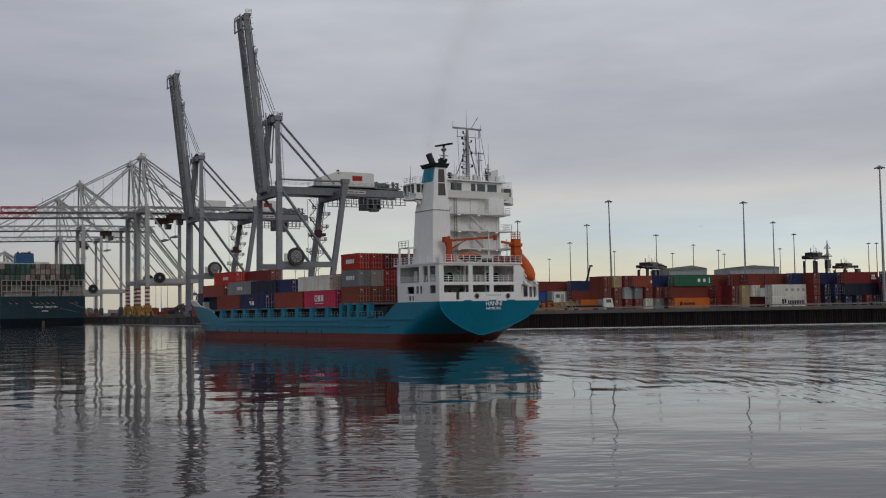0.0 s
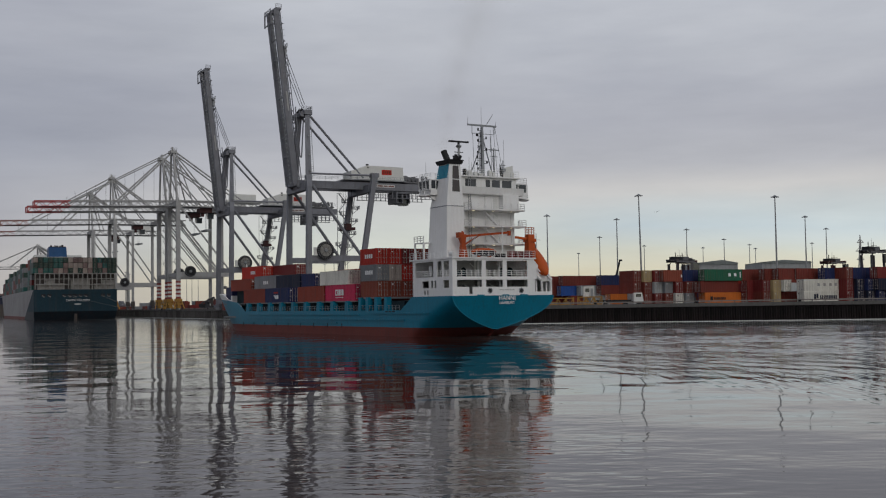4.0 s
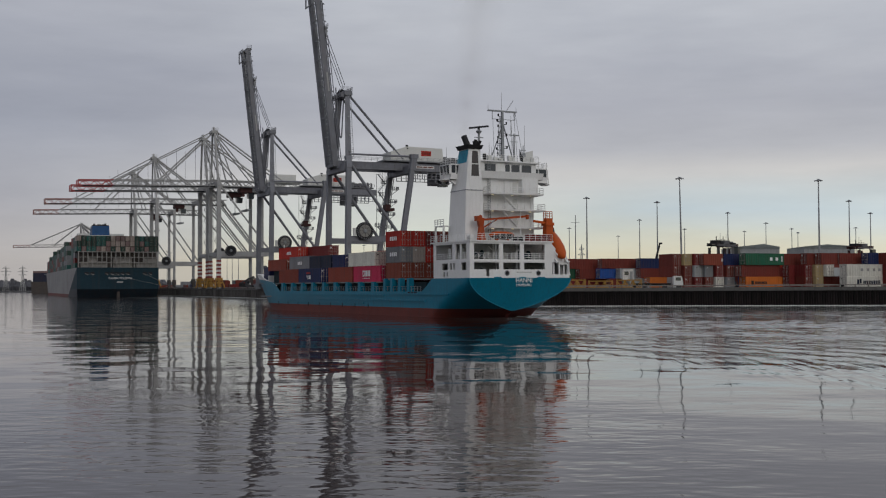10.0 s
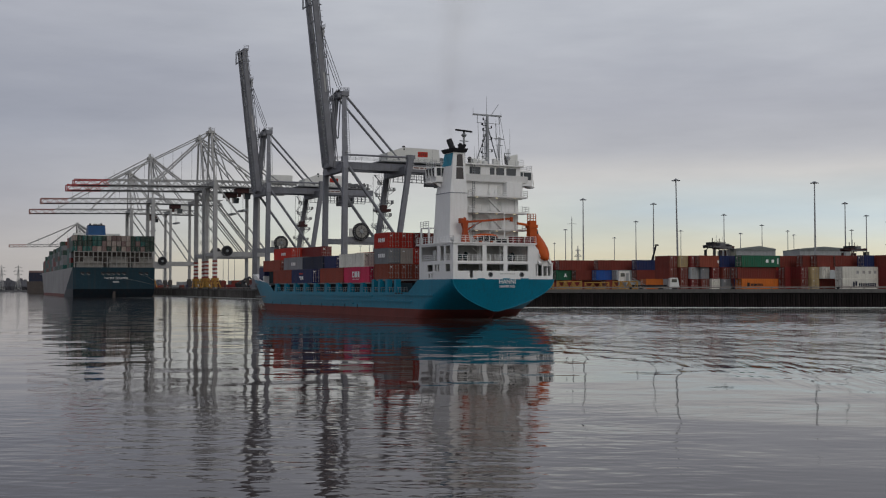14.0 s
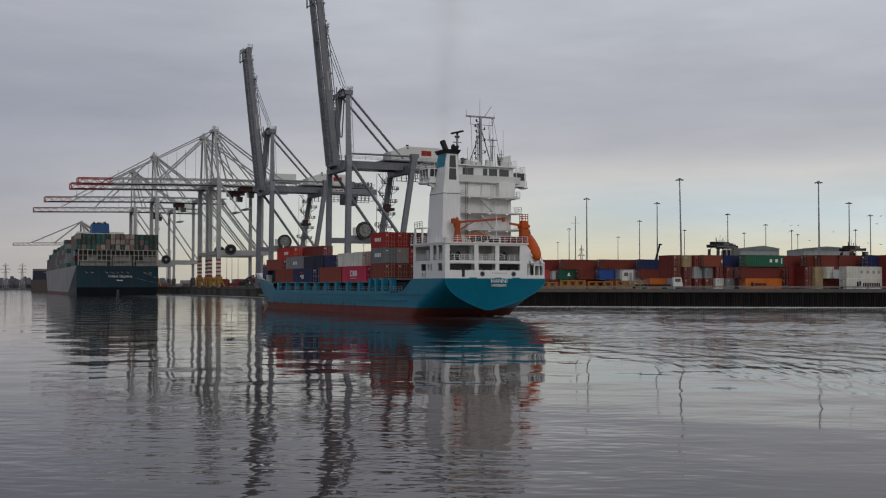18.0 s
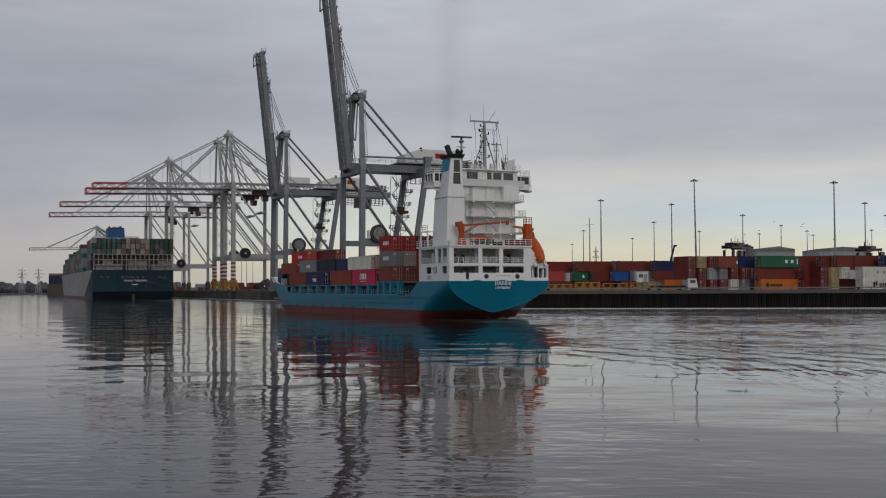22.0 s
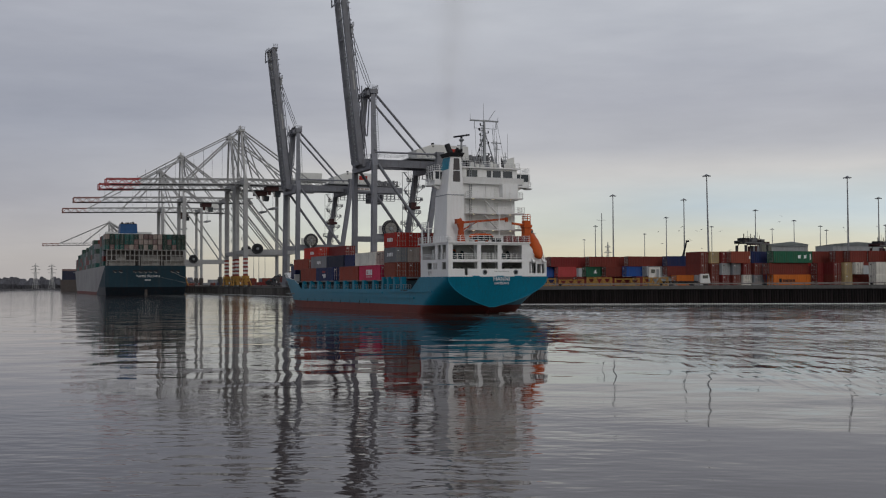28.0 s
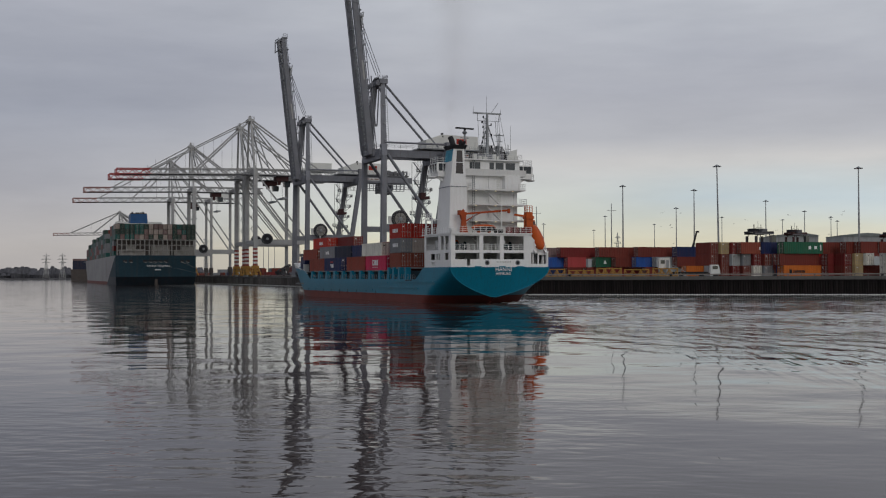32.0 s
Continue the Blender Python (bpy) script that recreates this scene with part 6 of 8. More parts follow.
def cargo(x0, row, z, colour, length=12.19, height=2.85, marks=None):
    note = "lashed aboard the feeder ship"
    c = container(Matrix.Identity(4), colour, length, height, "containers on the feeder ship", note, marks)
    SHIP_THINGS.append((c, Matrix.Translation((x0 + length / 2, ROW[row], z))))


def wordbars(x0, x1, z0, z1, n, side=1):
    """A word as plain bars."""
    w = (x1 - x0) / n
    return [(x0 + k * w, x0 + (k + 0.72) * w, z0, z1, side) for k in range(n)]


random.seed(4)
# aft stack, twenty-foot boxes, three high
stack = [["brick", "brick", "oxide", "crimson", "oxide", "red", "oxide"], ["grey", "pink_grey", "red", "grey", "oxide", "navy", "oxide"], ["red", "red", "crimson", "oxide", "crimson", "oxide", "red"]]
for tier, colours in enumerate(stack):
    for row, c in enumerate(colours):
        mk = [("line_mark", LETTER, wordbars(-1.6, 1.4, 1.1, 1.8, 4))] if row == 0 and tier > 0 else None
        cargo(25.75, row, 6.62 + tier * 2.82, c, 6.06, 2.78, mk)
LOGO_WHITE = [("brand_shape", LETTER, [(0.75, 1.0, 1.0, 2.1, 1), (1.55, 1.8, 1.0, 2.1, 1), (1.0, 1.55, 1.0, 1.22, 1), (1.0, 1.55, 1.88, 2.1, 1), (-0.45, 0.5, 1.0, 2.1, 1), (-1.6, -0.75, 1.0, 2.1, 1), (-1.5, 1.7, 0.58, 0.68, 1)])]
LOGO_TWO = [("brand_shape", LETTER, [(-1.0, 0.0, 0.7, 1.5, 1), (0.3, 0.7, 0.7, 1.5, 1), (0.9, 1.3, 1.1, 1.5, 1)]), ("brand_mark", BOX_PAINT["red"], [(-0.8, 1.4, 1.85, 2.15, 1)])]
# tier one
fill = ["oxide", "crimson", "red", "brick", "oxide", "navy", "oxide", "pale"]
for x0, first, mk in ((34.16, "magenta", LOGO_WHITE), (46.95, "oxide", None), (63.86, "navy", LOGO_TWO), (76.2, "oxide", None)):
    for row in range(7):
        cargo(x0, row, 6.08, first if row == 0 else random.choice(fill), marks=mk if row == 0 else None, height=2.95)
# tier two
cargo(36.6, 0, 9.06, "white", 12.19, 2.59)
for row in range(1, 7):
    cargo(34.16, row, 9.06, random.choice(["oxide", "oxide", "crimson"]), height=2.85)
cargo(57.0, 1, 9.06, "navy", 6.06, 2.6)
cargo(50.2, 2, 9.06, "oxide", 6.06, 2.6)
for row in range(3, 6):
    cargo(46.95, row, 9.06, random.choice(["oxide", "ink", "crimson"]), height=2.3)
cargo(63.86, 1, 9.06, "ink", 6.06, 2.7)
cargo(70.0, 1, 9.06, "ink", 6.06, 2.7)
for row in range(2, 6):
    cargo(63.86, row, 9.06, random.choice(["ink", "oxide"]), height=2.6)
cargo(76.2, 1, 9.06, "grey", 12.19, 2.85, [("line_mark", LETTER, wordbars(-1.6, 1.2, 1.0, 1.7, 3))])
for row in range(2, 7):
    cargo(76.2, row, 9.06, "grey" if row == 2 else random.choice(fill), height=2.85)
cargo(90.9, 1, 8.94, "oxide", 12.19, 2.6)
for row in range(2, 6):
    cargo(90.9, row, 8.94, random.choice(fill[:4]), height=2.6)
# tier three, forward
cargo(90.4, 2, 11.56, "red", 12.19, 2.85, [("line_mark", LETTER, wordbars(-2.2, 0.8, 1.1, 1.8, 4))])
cargo(90.4, 3, 11.56, "red", 12.19, 2.85)
cargo(77.6, 3, 11.94, "crimson", 12.19, 2.4)

# ---- large container ship moored at the far berth ----
TAMPA = Matrix.Translation((-213.0, 591.0, 0)) @ Matrix.Rotation(radians(90 + 26.5), 4, "Z")
big = thing("container_ship", "very large dark-hulled container ship moored at the far berth", "ship", m=TAMPA)
TB, TL = 21.4, 330.0


def tampa_half(x, z):
    if x < 60:
        keel = 0.6 - 0.16 * x
        q = min(1.0, max(0.0, (z - keel) / 6.0))
        return TB * (0.96 + 0.04 * math.sqrt(max(0.0, 1 - (1 - q) ** 2)))
    stem = 312 + z * 1.0
    start = 236 + z * 1.6
    if x <= start:
        return TB
    q = min(1.0, (x - start) / (stem - start))
    return TB * max(0.0, 1 - q ** 2.2) ** 0.8


def tampa_shell(z0, z1, name, mat, x0, x1, label, cap=False):
    """The shell between two heights; x0, x1: where it begins and ends, as functions of the height."""
    m = Mesh()
    n = 9
    zs = [z0 + (z1 - z0) * j / (n - 1) for j in range(n)]
    for s in (-1, 1):
        vs = []
        for i in range(41):
            for z in zs:
                x = x0(z) + (x1(z) - x0(z)) * i / 40
                vs.append((x, s * tampa_half(x, z), z))
        m.add(vs, [(i * n + j, (i + 1) * n + j, (i + 1) * n + j + 1, i * n + j + 1) for i in range(40) for j in range(n - 1)])
    if cap:
        vs = [(x0(z), s * tampa_half(x0(z), z), z) for z in zs for s in (1, -1)]
        m.add(vs, [(2 * k, 2 * k + 1, 2 * k + 3, 2 * k + 2) for k in range(n - 1)])
    me = m.data(name, mat, smooth=True)
    me.set_sharp_from_angle(angle=radians(35))
    return part(name, me, None, big, label)


def stern_x(z):
    """The stern slopes forward below the transom."""
    return 0.75 * max(0.0, 4.4 - z)


# slanted forward low down: the shaded lower quarter put into the dark hull colours
def shade_edge(z):
    return 2.5 + 3.6 * (16.1 - z)


BLACKHULL = material("black_bottom_paint", (0.017, 0.026, 0.036), 0.6, dirt=(0.05, 0.022, 0.018), dirt_amount=0.4, scale=0.3)
tampa_shell(4.4, 16.1, "hull", NAVYHULL, stern_x, shade_edge, "dark blue-green transom", cap=True)
tampa_shell(-2.0, 4.4, "bottom", BLACKHULL, stern_x, shade_edge, "black bottom paint under the transom", cap=True)
tampa_shell(1.6, 16.1, "hull_side", GREYHULL, shade_edge, lambda z: TL, "weathered grey hull side")
tampa_shell(-2.0, 1.6, "boot_topping", BOOT, shade_edge, lambda z: TL, "red boot-topping")
part("deck", Mesh().box(0.3, 300, -TB + 0.3, TB - 0.3, 15.4, 15.9), DECKGREY, big)
for y in (16.5, 13.5, 6, 3.2, 0.5, -2.2, -5, -14, -17):
    port = part("mooring_port", Mesh().box(-0.06, 0.05, y - 1.05, y + 1.05, 12.3, 13.7), BLACK, big)
    part("roller", Mesh().box(-0.16, -0.06, y - 0.75, y + 0.15, 12.1, 12.42).box(-0.14, -0.06, y + 0.35, y + 0.6, 12.5, 13.0), LASHING, port, "pale worn fairlead roller")
lettering("name_lettering", "TAMPA TRIUMPH", 1.62, LETTER, big, Matrix(((0, 0, -1, -0.12), (-1, 0, 0, -1.0), (0, 1, 0, 10.2), (0, 0, 0, 1))), "white ship's name on the stern")
part("port_lettering", Mesh().box(-0.12, -0.06, -2.5, 0.7, 8.0, 8.45), LETTER, big, "short white line of lettering")
part("rudder", Mesh().box(1.0, 4.0, -0.8, 0.6, -2.0, 3.4), SHADOW_STEEL, big, "dull rudder head under the stern")
# lashing bridge over the stern
br = Mesh()
for k in range(18):
    y = -20.6 + k * 41.2 / 17
    br.box(0.6, 1.4, y - 0.22, y + 0.22, 15.9, 25.0)
for z in (18.6, 21.6, 24.4):
    br.box(0.4, 1.8, -20.8, 20.8, z, z + 0.35)
part("lashing_bridge", br, LASHING, big, "grey steel lashing bridge")
# dark sheet added behind the bridge for the shade between its posts
part("lashing_shadow_wall", Mesh().box(6.0, 6.4, -20.8, 20.8, 15.9, 24.6), SHADOW_STEEL, big)
for y, w, z, h in ((17.0, 2.2, 16.2, 3.0), (8.0, 2.4, 16.2, 3.2), (-2.5, 5.0, 16.2, 5.5), (-12.0, 2.2, 16.2, 3.0), (-17.5, 3.6, 16.2, 5.0), (13.0, 2.2, 19.0, 2.6)):
    part("aft_deckhouse", Mesh().box(2.0, 5.5, y - w, y + w, 15.9, z + h), LASHING, big)

# deck stacks: the stern row box by box
random.seed(11)
STERN_COLOURS = ["moss"] * 8 + ["teal"] * 8 + ["mauve", "mauve", "pink_grey"]
plain = {}
for c in BOX_PAINT:
    m_ = Mesh().box(-6.09, 6.09, -1.17, 1.17, 0, 2.74)
    for k in range(5):
        z = 0.22 + k * 0.48
        m_.box(-6.12, -6.09, -1.04, -0.06, z, z + 0.42).box(-6.12, -6.09, 0.06, 1.04, z, z + 0.42)
    for y in (-0.3, 0.3):
        m_.box(-6.16, -6.12, y - 0.03, y + 0.03, 0.1, 2.6, 1)
    m_.box(-6.14, -6.09, -1.17, 1.17, 2.66, 2.74, 2).box(-6.14, -6.09, -1.17, -1.11, 0, 2.66, 2).box(-6.14, -6.09, 1.11, 1.17, 0, 2.66, 2)
    plain[c] = m_.data("shipping_container", BOX_PAINT[c], ROD, SHADOW_STEEL)


def far_box(local, colour, note):
    ob = new("shipping_container", plain[colour])
    ob.matrix_world = local
    tagged(ob, f"{BOX_WORDS[colour]} container {note}", "container", "containers on the moored ship")


for tier in range(3):
    for k in range(17):
        y = 20.3 - k * 2.5375
        c = random.choice(STERN_COLOURS)
        if 6 <= k <= 11 and random.random() < 0.85:
            c = random.choice(["pink_grey", "mauve", "pink_grey", "pink_grey", "mauve", "mauve", "moss"])
        far_box(TAMPA @ Matrix.Translation((8.2, y, 24.9 + tier * 2.87)), c, "stacked over the stern of the moored ship")
COL = ["moss", "teal", "rust", "grey", "navy", "crimson", "red", "brick", "pale", "green"]


def stacked(name, cells, label):
    """Many far boxes as one object; cells: pose and colour of each."""
    m = Mesh()
    for mt, c in cells:
        m.add([mt @ Vector(q) for q in ((-6.09, -1.2, 0), (6.09, -1.2, 0), (6.09, 1.2, 0), (-6.09, 1.2, 0), (-6.09, -1.2, 2.86), (6.09, -1.2, 2.86), (6.09, 1.2, 2.86), (-6.09, 1.2, 2.86))],
              [(3, 2, 1, 0), (4, 5, 6, 7), (0, 1, 5, 4), (1, 2, 6, 5), (2, 3, 7, 6), (3, 0, 4, 7)], COL.index(c))
    return tagged(new(name, m.data(name, *[BOX_PAINT[c] for c in COL])), label, "containers", kind="stuff")


bay_top = [33.6, 33.6, 33.6, 31, 31, 33.6, 31, 31, 28, 31, 28, 28, 31, 28, 25, 28, 25, 25, 22]
cells = []
for i, top in enumerate(bay_top):
    x0 = 21.5 + i * 14.0
    if 44 < x0 < 74:
        continue
    tiers = int((top - 16.0) / 2.9)
    w = tampa_half(x0 + 12, 15)
    n = int((2 * w - 2) / 2.54)
    for tier in range(tiers):
        for k in range(n):
            cells.append((TAMPA @ Matrix.Translation((x0, w - 1.4 - k * 2.54, 15.9 + tier * 2.87)), random.choice(["moss", "teal", "moss", "moss", "rust", "grey", "crimson", "teal", "moss"])))
stacked("container_stacks", cells, "tall stacks of green and rust containers along the moored ship")
part("bridge_house", Mesh().box(62, 70, -10.5, 16, 16, 37.3), CREAM, big, "white bridge house")
part("bridge_windows", Mesh().box(61.95, 62, -10, 15.5, 35.2, 36.2), GLASS, big)
fun = part("funnel", Mesh().prism([(48, -1.0, 30), (60, -1.0, 30), (60, 9.4, 30), (48, 9.4, 30)], [(49, -0.4, 41.2), (60, -0.4, 41.2), (60, 9.0, 41.2), (49, 9.0, 41.2)]), FUNNEL_BLUE, big, "tall blue funnel with a dark top")
part("exhaust_pipe", Mesh().tube((52, 1.5, 41.2), (52, 1.5, 42.8), 0.6).tube((55, 4, 41.2), (55, 4, 42.6), 0.5).tube((53, 7.6, 41.2), (53, 7.6, 42.7), 0.5).box(49.4, 58, -0.2, 8.8, 41.2, 41.7).tube((51, 2.9, 41.7), (51, 2.9, 42.4), 0.4).tube((51, 5.6, 41.7), (51, 5.6, 42.4), 0.4), BLACK, fun)
part("funnel_base", Mesh().box(46, 61, -4, 13, 30, 35.6), CREAM, big)
part("foremast", Mesh().tube((305, 0, 16), (305, 0, 36), 0.6, 0.3), CREAM, big)
part("mooring_line", Mesh().tube((0.2, -14, 12.4), (-26, -27, 4.6), 0.032, n=5).tube((0.2, -15, 12.4), (-20, -27, 4.6), 0.032, n=5).tube((0.2, 4, 12.4), (-27, -26, 4.6), 0.032, n=5), LASHING, big)

# another ship beyond the bow
far = Matrix.Translation((-452, 1045, 0)) @ Matrix.Rotation(radians(90 + 23.5), 4, "Z")
ship3 = thing("container_ship", "distant grey container ship with rust-coloured boxes", "ship", m=far)
part("hull", Mesh().prism([(0, -9, -1), (150, -9, -1), (165, 0, -1), (150, 9, -1), (0, 9, -1)], [(-2, -9.6, 11.2), (152, -9.6, 11.2), (172, 0, 11.2), (152, 9.6, 11.2), (-2, 9.6, 11.2)]), SHADOW_STEEL, ship3)
for k, (h, c) in enumerate(((8.5, "ink"), (10.6, "mauve"), (8.6, "ink"), (10, "rust"), (8, "rust"))):
    part("container_bay", Mesh().box(2 + k * 14, 14.5 + k * 14, -8, 8, 11.2, 11.2 + h), BOX_PAINT[c], ship3)

# ---- container yard behind the near quay ----
YARD_Y = 279.5
BARS = lambda x0, x1, z0, z1, n: wordbars(x0, x1, z0, z1, n, -1)
GOLD_MARK = [("brand_shape", BLACK, [(-4.4, -3.6, 1.0, 1.9, -1)] + BARS(-3.2, 0.6, 1.1, 1.7, 9))]
INK_MARK = [("brand_shape", BOX_PAINT["ink"], [(-2.8, -2.2, 0.9, 2.1, -1), (-2.0, -1.4, 1.1, 2.2, -1)] + BARS(-0.8, 5.0, 0.9, 1.8, 10))]
GREY_MARK = [("brand_shape", GREYHULL, [(-1.6, -0.8, 1.2, 1.9, -1), (0.4, 1.2, 1.2, 1.9, -1), (2.4, 3.2, 1.2, 1.9, -1), (4.2, 5.0, 1.2, 1.9, -1)])]
DOT_MARK = [("brand_shape", LETTER, [(1.6, 2.4, 1.1, 1.9, -1), (3.4, 4.2, 1.1, 1.9, -1), (5.3, 5.6, 0.8, 2.2, -1)])]
PATCH_MARK = [("brand_shape", LETTER, [(3.6, 5.4, 1.0, 1.5, -1), (3.8, 5.0, 1.7, 2.2, -1)])]
CREST_MARK = [("brand_shape", LETTER, [(-0.5, 0.5, 1.0, 1.3, -1), (-0.25, 0.25, 1.3, 1.9, -1)])]
RED_MARK = [("brand_shape", LETTER, BARS(2.4, 5.6, 1.0, 1.7, 5))]


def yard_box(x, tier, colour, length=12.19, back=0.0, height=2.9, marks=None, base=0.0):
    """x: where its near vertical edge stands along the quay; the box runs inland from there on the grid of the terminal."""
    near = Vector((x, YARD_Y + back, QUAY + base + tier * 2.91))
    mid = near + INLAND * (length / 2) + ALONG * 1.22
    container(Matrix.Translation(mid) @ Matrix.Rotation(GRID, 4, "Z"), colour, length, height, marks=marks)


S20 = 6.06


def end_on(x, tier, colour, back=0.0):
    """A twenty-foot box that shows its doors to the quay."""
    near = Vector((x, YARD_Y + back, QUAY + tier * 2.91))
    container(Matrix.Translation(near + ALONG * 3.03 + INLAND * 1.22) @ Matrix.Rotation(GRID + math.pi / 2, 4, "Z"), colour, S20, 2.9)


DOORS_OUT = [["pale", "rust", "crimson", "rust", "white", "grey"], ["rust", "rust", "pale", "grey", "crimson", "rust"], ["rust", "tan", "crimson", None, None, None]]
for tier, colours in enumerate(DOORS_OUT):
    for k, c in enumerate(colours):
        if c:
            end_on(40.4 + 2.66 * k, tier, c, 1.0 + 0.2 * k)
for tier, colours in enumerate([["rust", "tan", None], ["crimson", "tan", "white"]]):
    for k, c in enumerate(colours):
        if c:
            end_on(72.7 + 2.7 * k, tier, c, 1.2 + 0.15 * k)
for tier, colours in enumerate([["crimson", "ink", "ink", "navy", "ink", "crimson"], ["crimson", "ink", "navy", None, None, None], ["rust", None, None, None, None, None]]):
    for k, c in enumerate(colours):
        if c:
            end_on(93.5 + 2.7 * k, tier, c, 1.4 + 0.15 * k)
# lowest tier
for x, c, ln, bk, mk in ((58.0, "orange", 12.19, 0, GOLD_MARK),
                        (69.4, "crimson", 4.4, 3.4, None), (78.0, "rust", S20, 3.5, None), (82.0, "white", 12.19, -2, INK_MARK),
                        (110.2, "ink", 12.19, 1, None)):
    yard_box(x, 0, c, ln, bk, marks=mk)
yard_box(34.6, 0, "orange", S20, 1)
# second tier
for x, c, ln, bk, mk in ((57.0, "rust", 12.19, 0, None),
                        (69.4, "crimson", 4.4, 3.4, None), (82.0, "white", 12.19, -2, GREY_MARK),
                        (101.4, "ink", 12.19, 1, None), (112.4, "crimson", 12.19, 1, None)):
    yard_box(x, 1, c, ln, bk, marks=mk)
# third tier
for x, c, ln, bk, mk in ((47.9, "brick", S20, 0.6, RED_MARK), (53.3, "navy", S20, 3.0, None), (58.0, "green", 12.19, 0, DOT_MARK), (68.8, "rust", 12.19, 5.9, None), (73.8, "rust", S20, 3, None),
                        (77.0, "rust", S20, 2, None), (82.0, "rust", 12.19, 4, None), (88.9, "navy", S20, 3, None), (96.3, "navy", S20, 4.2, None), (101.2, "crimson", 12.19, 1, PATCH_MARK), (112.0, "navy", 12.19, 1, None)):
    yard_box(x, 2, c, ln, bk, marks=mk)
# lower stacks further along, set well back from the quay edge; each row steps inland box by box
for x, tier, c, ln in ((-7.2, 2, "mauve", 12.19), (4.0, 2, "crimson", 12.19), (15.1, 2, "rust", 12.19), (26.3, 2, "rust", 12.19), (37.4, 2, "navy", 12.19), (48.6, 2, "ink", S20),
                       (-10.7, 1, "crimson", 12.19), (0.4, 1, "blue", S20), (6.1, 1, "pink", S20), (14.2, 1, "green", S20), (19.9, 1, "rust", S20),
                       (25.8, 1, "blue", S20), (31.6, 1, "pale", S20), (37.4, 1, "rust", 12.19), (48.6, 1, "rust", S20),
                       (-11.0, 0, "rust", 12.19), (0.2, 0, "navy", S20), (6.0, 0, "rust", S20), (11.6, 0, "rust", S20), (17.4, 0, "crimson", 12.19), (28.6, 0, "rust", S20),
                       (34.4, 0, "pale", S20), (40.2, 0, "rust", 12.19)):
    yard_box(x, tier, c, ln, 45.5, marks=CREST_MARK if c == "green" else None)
random.seed(21)
far_cells = []
for row, (back, top) in enumerate(((48, 3), (75, 3), (110, 3))):
    x = -60.0 - row * 14 if row else 44
    while x < 170 + row * 25:
        for tier in range(top - (random.random() < 0.35)):
            p = Vector((x, YARD_Y + back, QUAY + tier * 2.87)) + INLAND * 6.1
            far_cells.append((Matrix.Translation(p) @ Matrix.Rotation(GRID, 4, "Z"), random.choice(["rust", "rust", "crimson", "red", "navy", "brick", "pale", "rust"])))
        x += 11.4 if random.random() > 0.1 else 18

# boxes and machines on the berth apron beyond the feeder ship
random.seed(5)
for k in range(44):
    s = 60 + (k % 22) * 21 + random.uniform(-3, 3)
    p = BERTH + ALONG * s + INLAND * (52 + 14 * (k // 22)) + Vector((0, 0, QUAY))
    for tier in range(random.choice((1, 2, 2))):
        far_cells.append((Matrix.Translation(p + Vector((0, 0, tier * 2.87))) @ Matrix.Rotation(GRID + (math.pi / 2 if k % 3 else 0), 4, "Z"), random.choice(["rust", "rust", "crimson", "rust", "navy", "grey", "rust", "grey"])))
stacked("container_stacks", far_cells, "weathered containers in the far rows of the terminal")


def lamp_mast(x, y, h=34.75, cross=False, lean=0.0):
    root = thing("lamp_mast", "tall galvanised lighting mast with a ring of floodlights", "street lamp", "lighting masts of the terminal", Matrix.Translation((x, y, QUAY)) @ pose(0, 0, 0, 0, lean, 0))
    part("pole", Mesh().tube((0, 0, 0), (0, 0, h), 0.38, 0.17, n=10), STEEL, root)
    part("base", Mesh().tube((0, 0, 0), (0, 0, 1.2), 0.6, 0.55, n=10), CONCRETE, root)
    if cross:
        part("crossarm", Mesh().beam((-2.2, 0, h - 3.4), (2.2, 0, h - 3.4), 0.16).beam((0, -2.2, h - 3.4), (0, 2.2, h - 3.4), 0.16), STEEL, root)
    else:
        part("head_ring", Mesh().lathe((0, 0, h - 0.5), (0, 0, h + 1), [(0, 0.25), (0.1, 0.7), (0.3, 0.7), (0.7, 0.15)], 12), STEEL, root)
        for k in range(8):
            a = k * math.tau / 8
            part("floodlight", Mesh().beam((math.cos(a) * 0.6, math.sin(a) * 0.6, h - 0.3), (math.cos(a) * 1.3, math.sin(a) * 1.3, h - 0.5), 0.4, 0.25), STEEL, root)
    return root


mast = lamp_mast(99, 364)
lamp_mast(53.4, 352, lean=-0.8)
for x, y in ((29, 428), (59, 453), (101, 525), (109, 275), (34, 654), (66, 576), (73, 765), (104, 674), (139, 616), (169, 681), (186, 734), (136, 456), (170, 537), (205, 675), (242, 631), (247, 632), (-2, 746), (36, 858), (147, 711), (-60, 700), (-95, 760), (-150, 830), (-120, 900), (-190, 960), (-262, 1030), (-240, 1060), (-276, 1110), (-222, 1010), (-298, 1150), (-330, 1060), (-345, 1120), (-318, 1010), (-200, 1090), (-180, 1040)):
    copy_thing(mast, Matrix.Translation((x, y, QUAY)))
cm = lamp_mast(31, 538, cross=True)
copy_thing(cm, Matrix.Translation((-5, 558, QUAY)))

CARRIER = material("sooty_carrier_paint", (0.05, 0.05, 0.055), 0.6, dirt=RUST, dirt_amount=0.4)


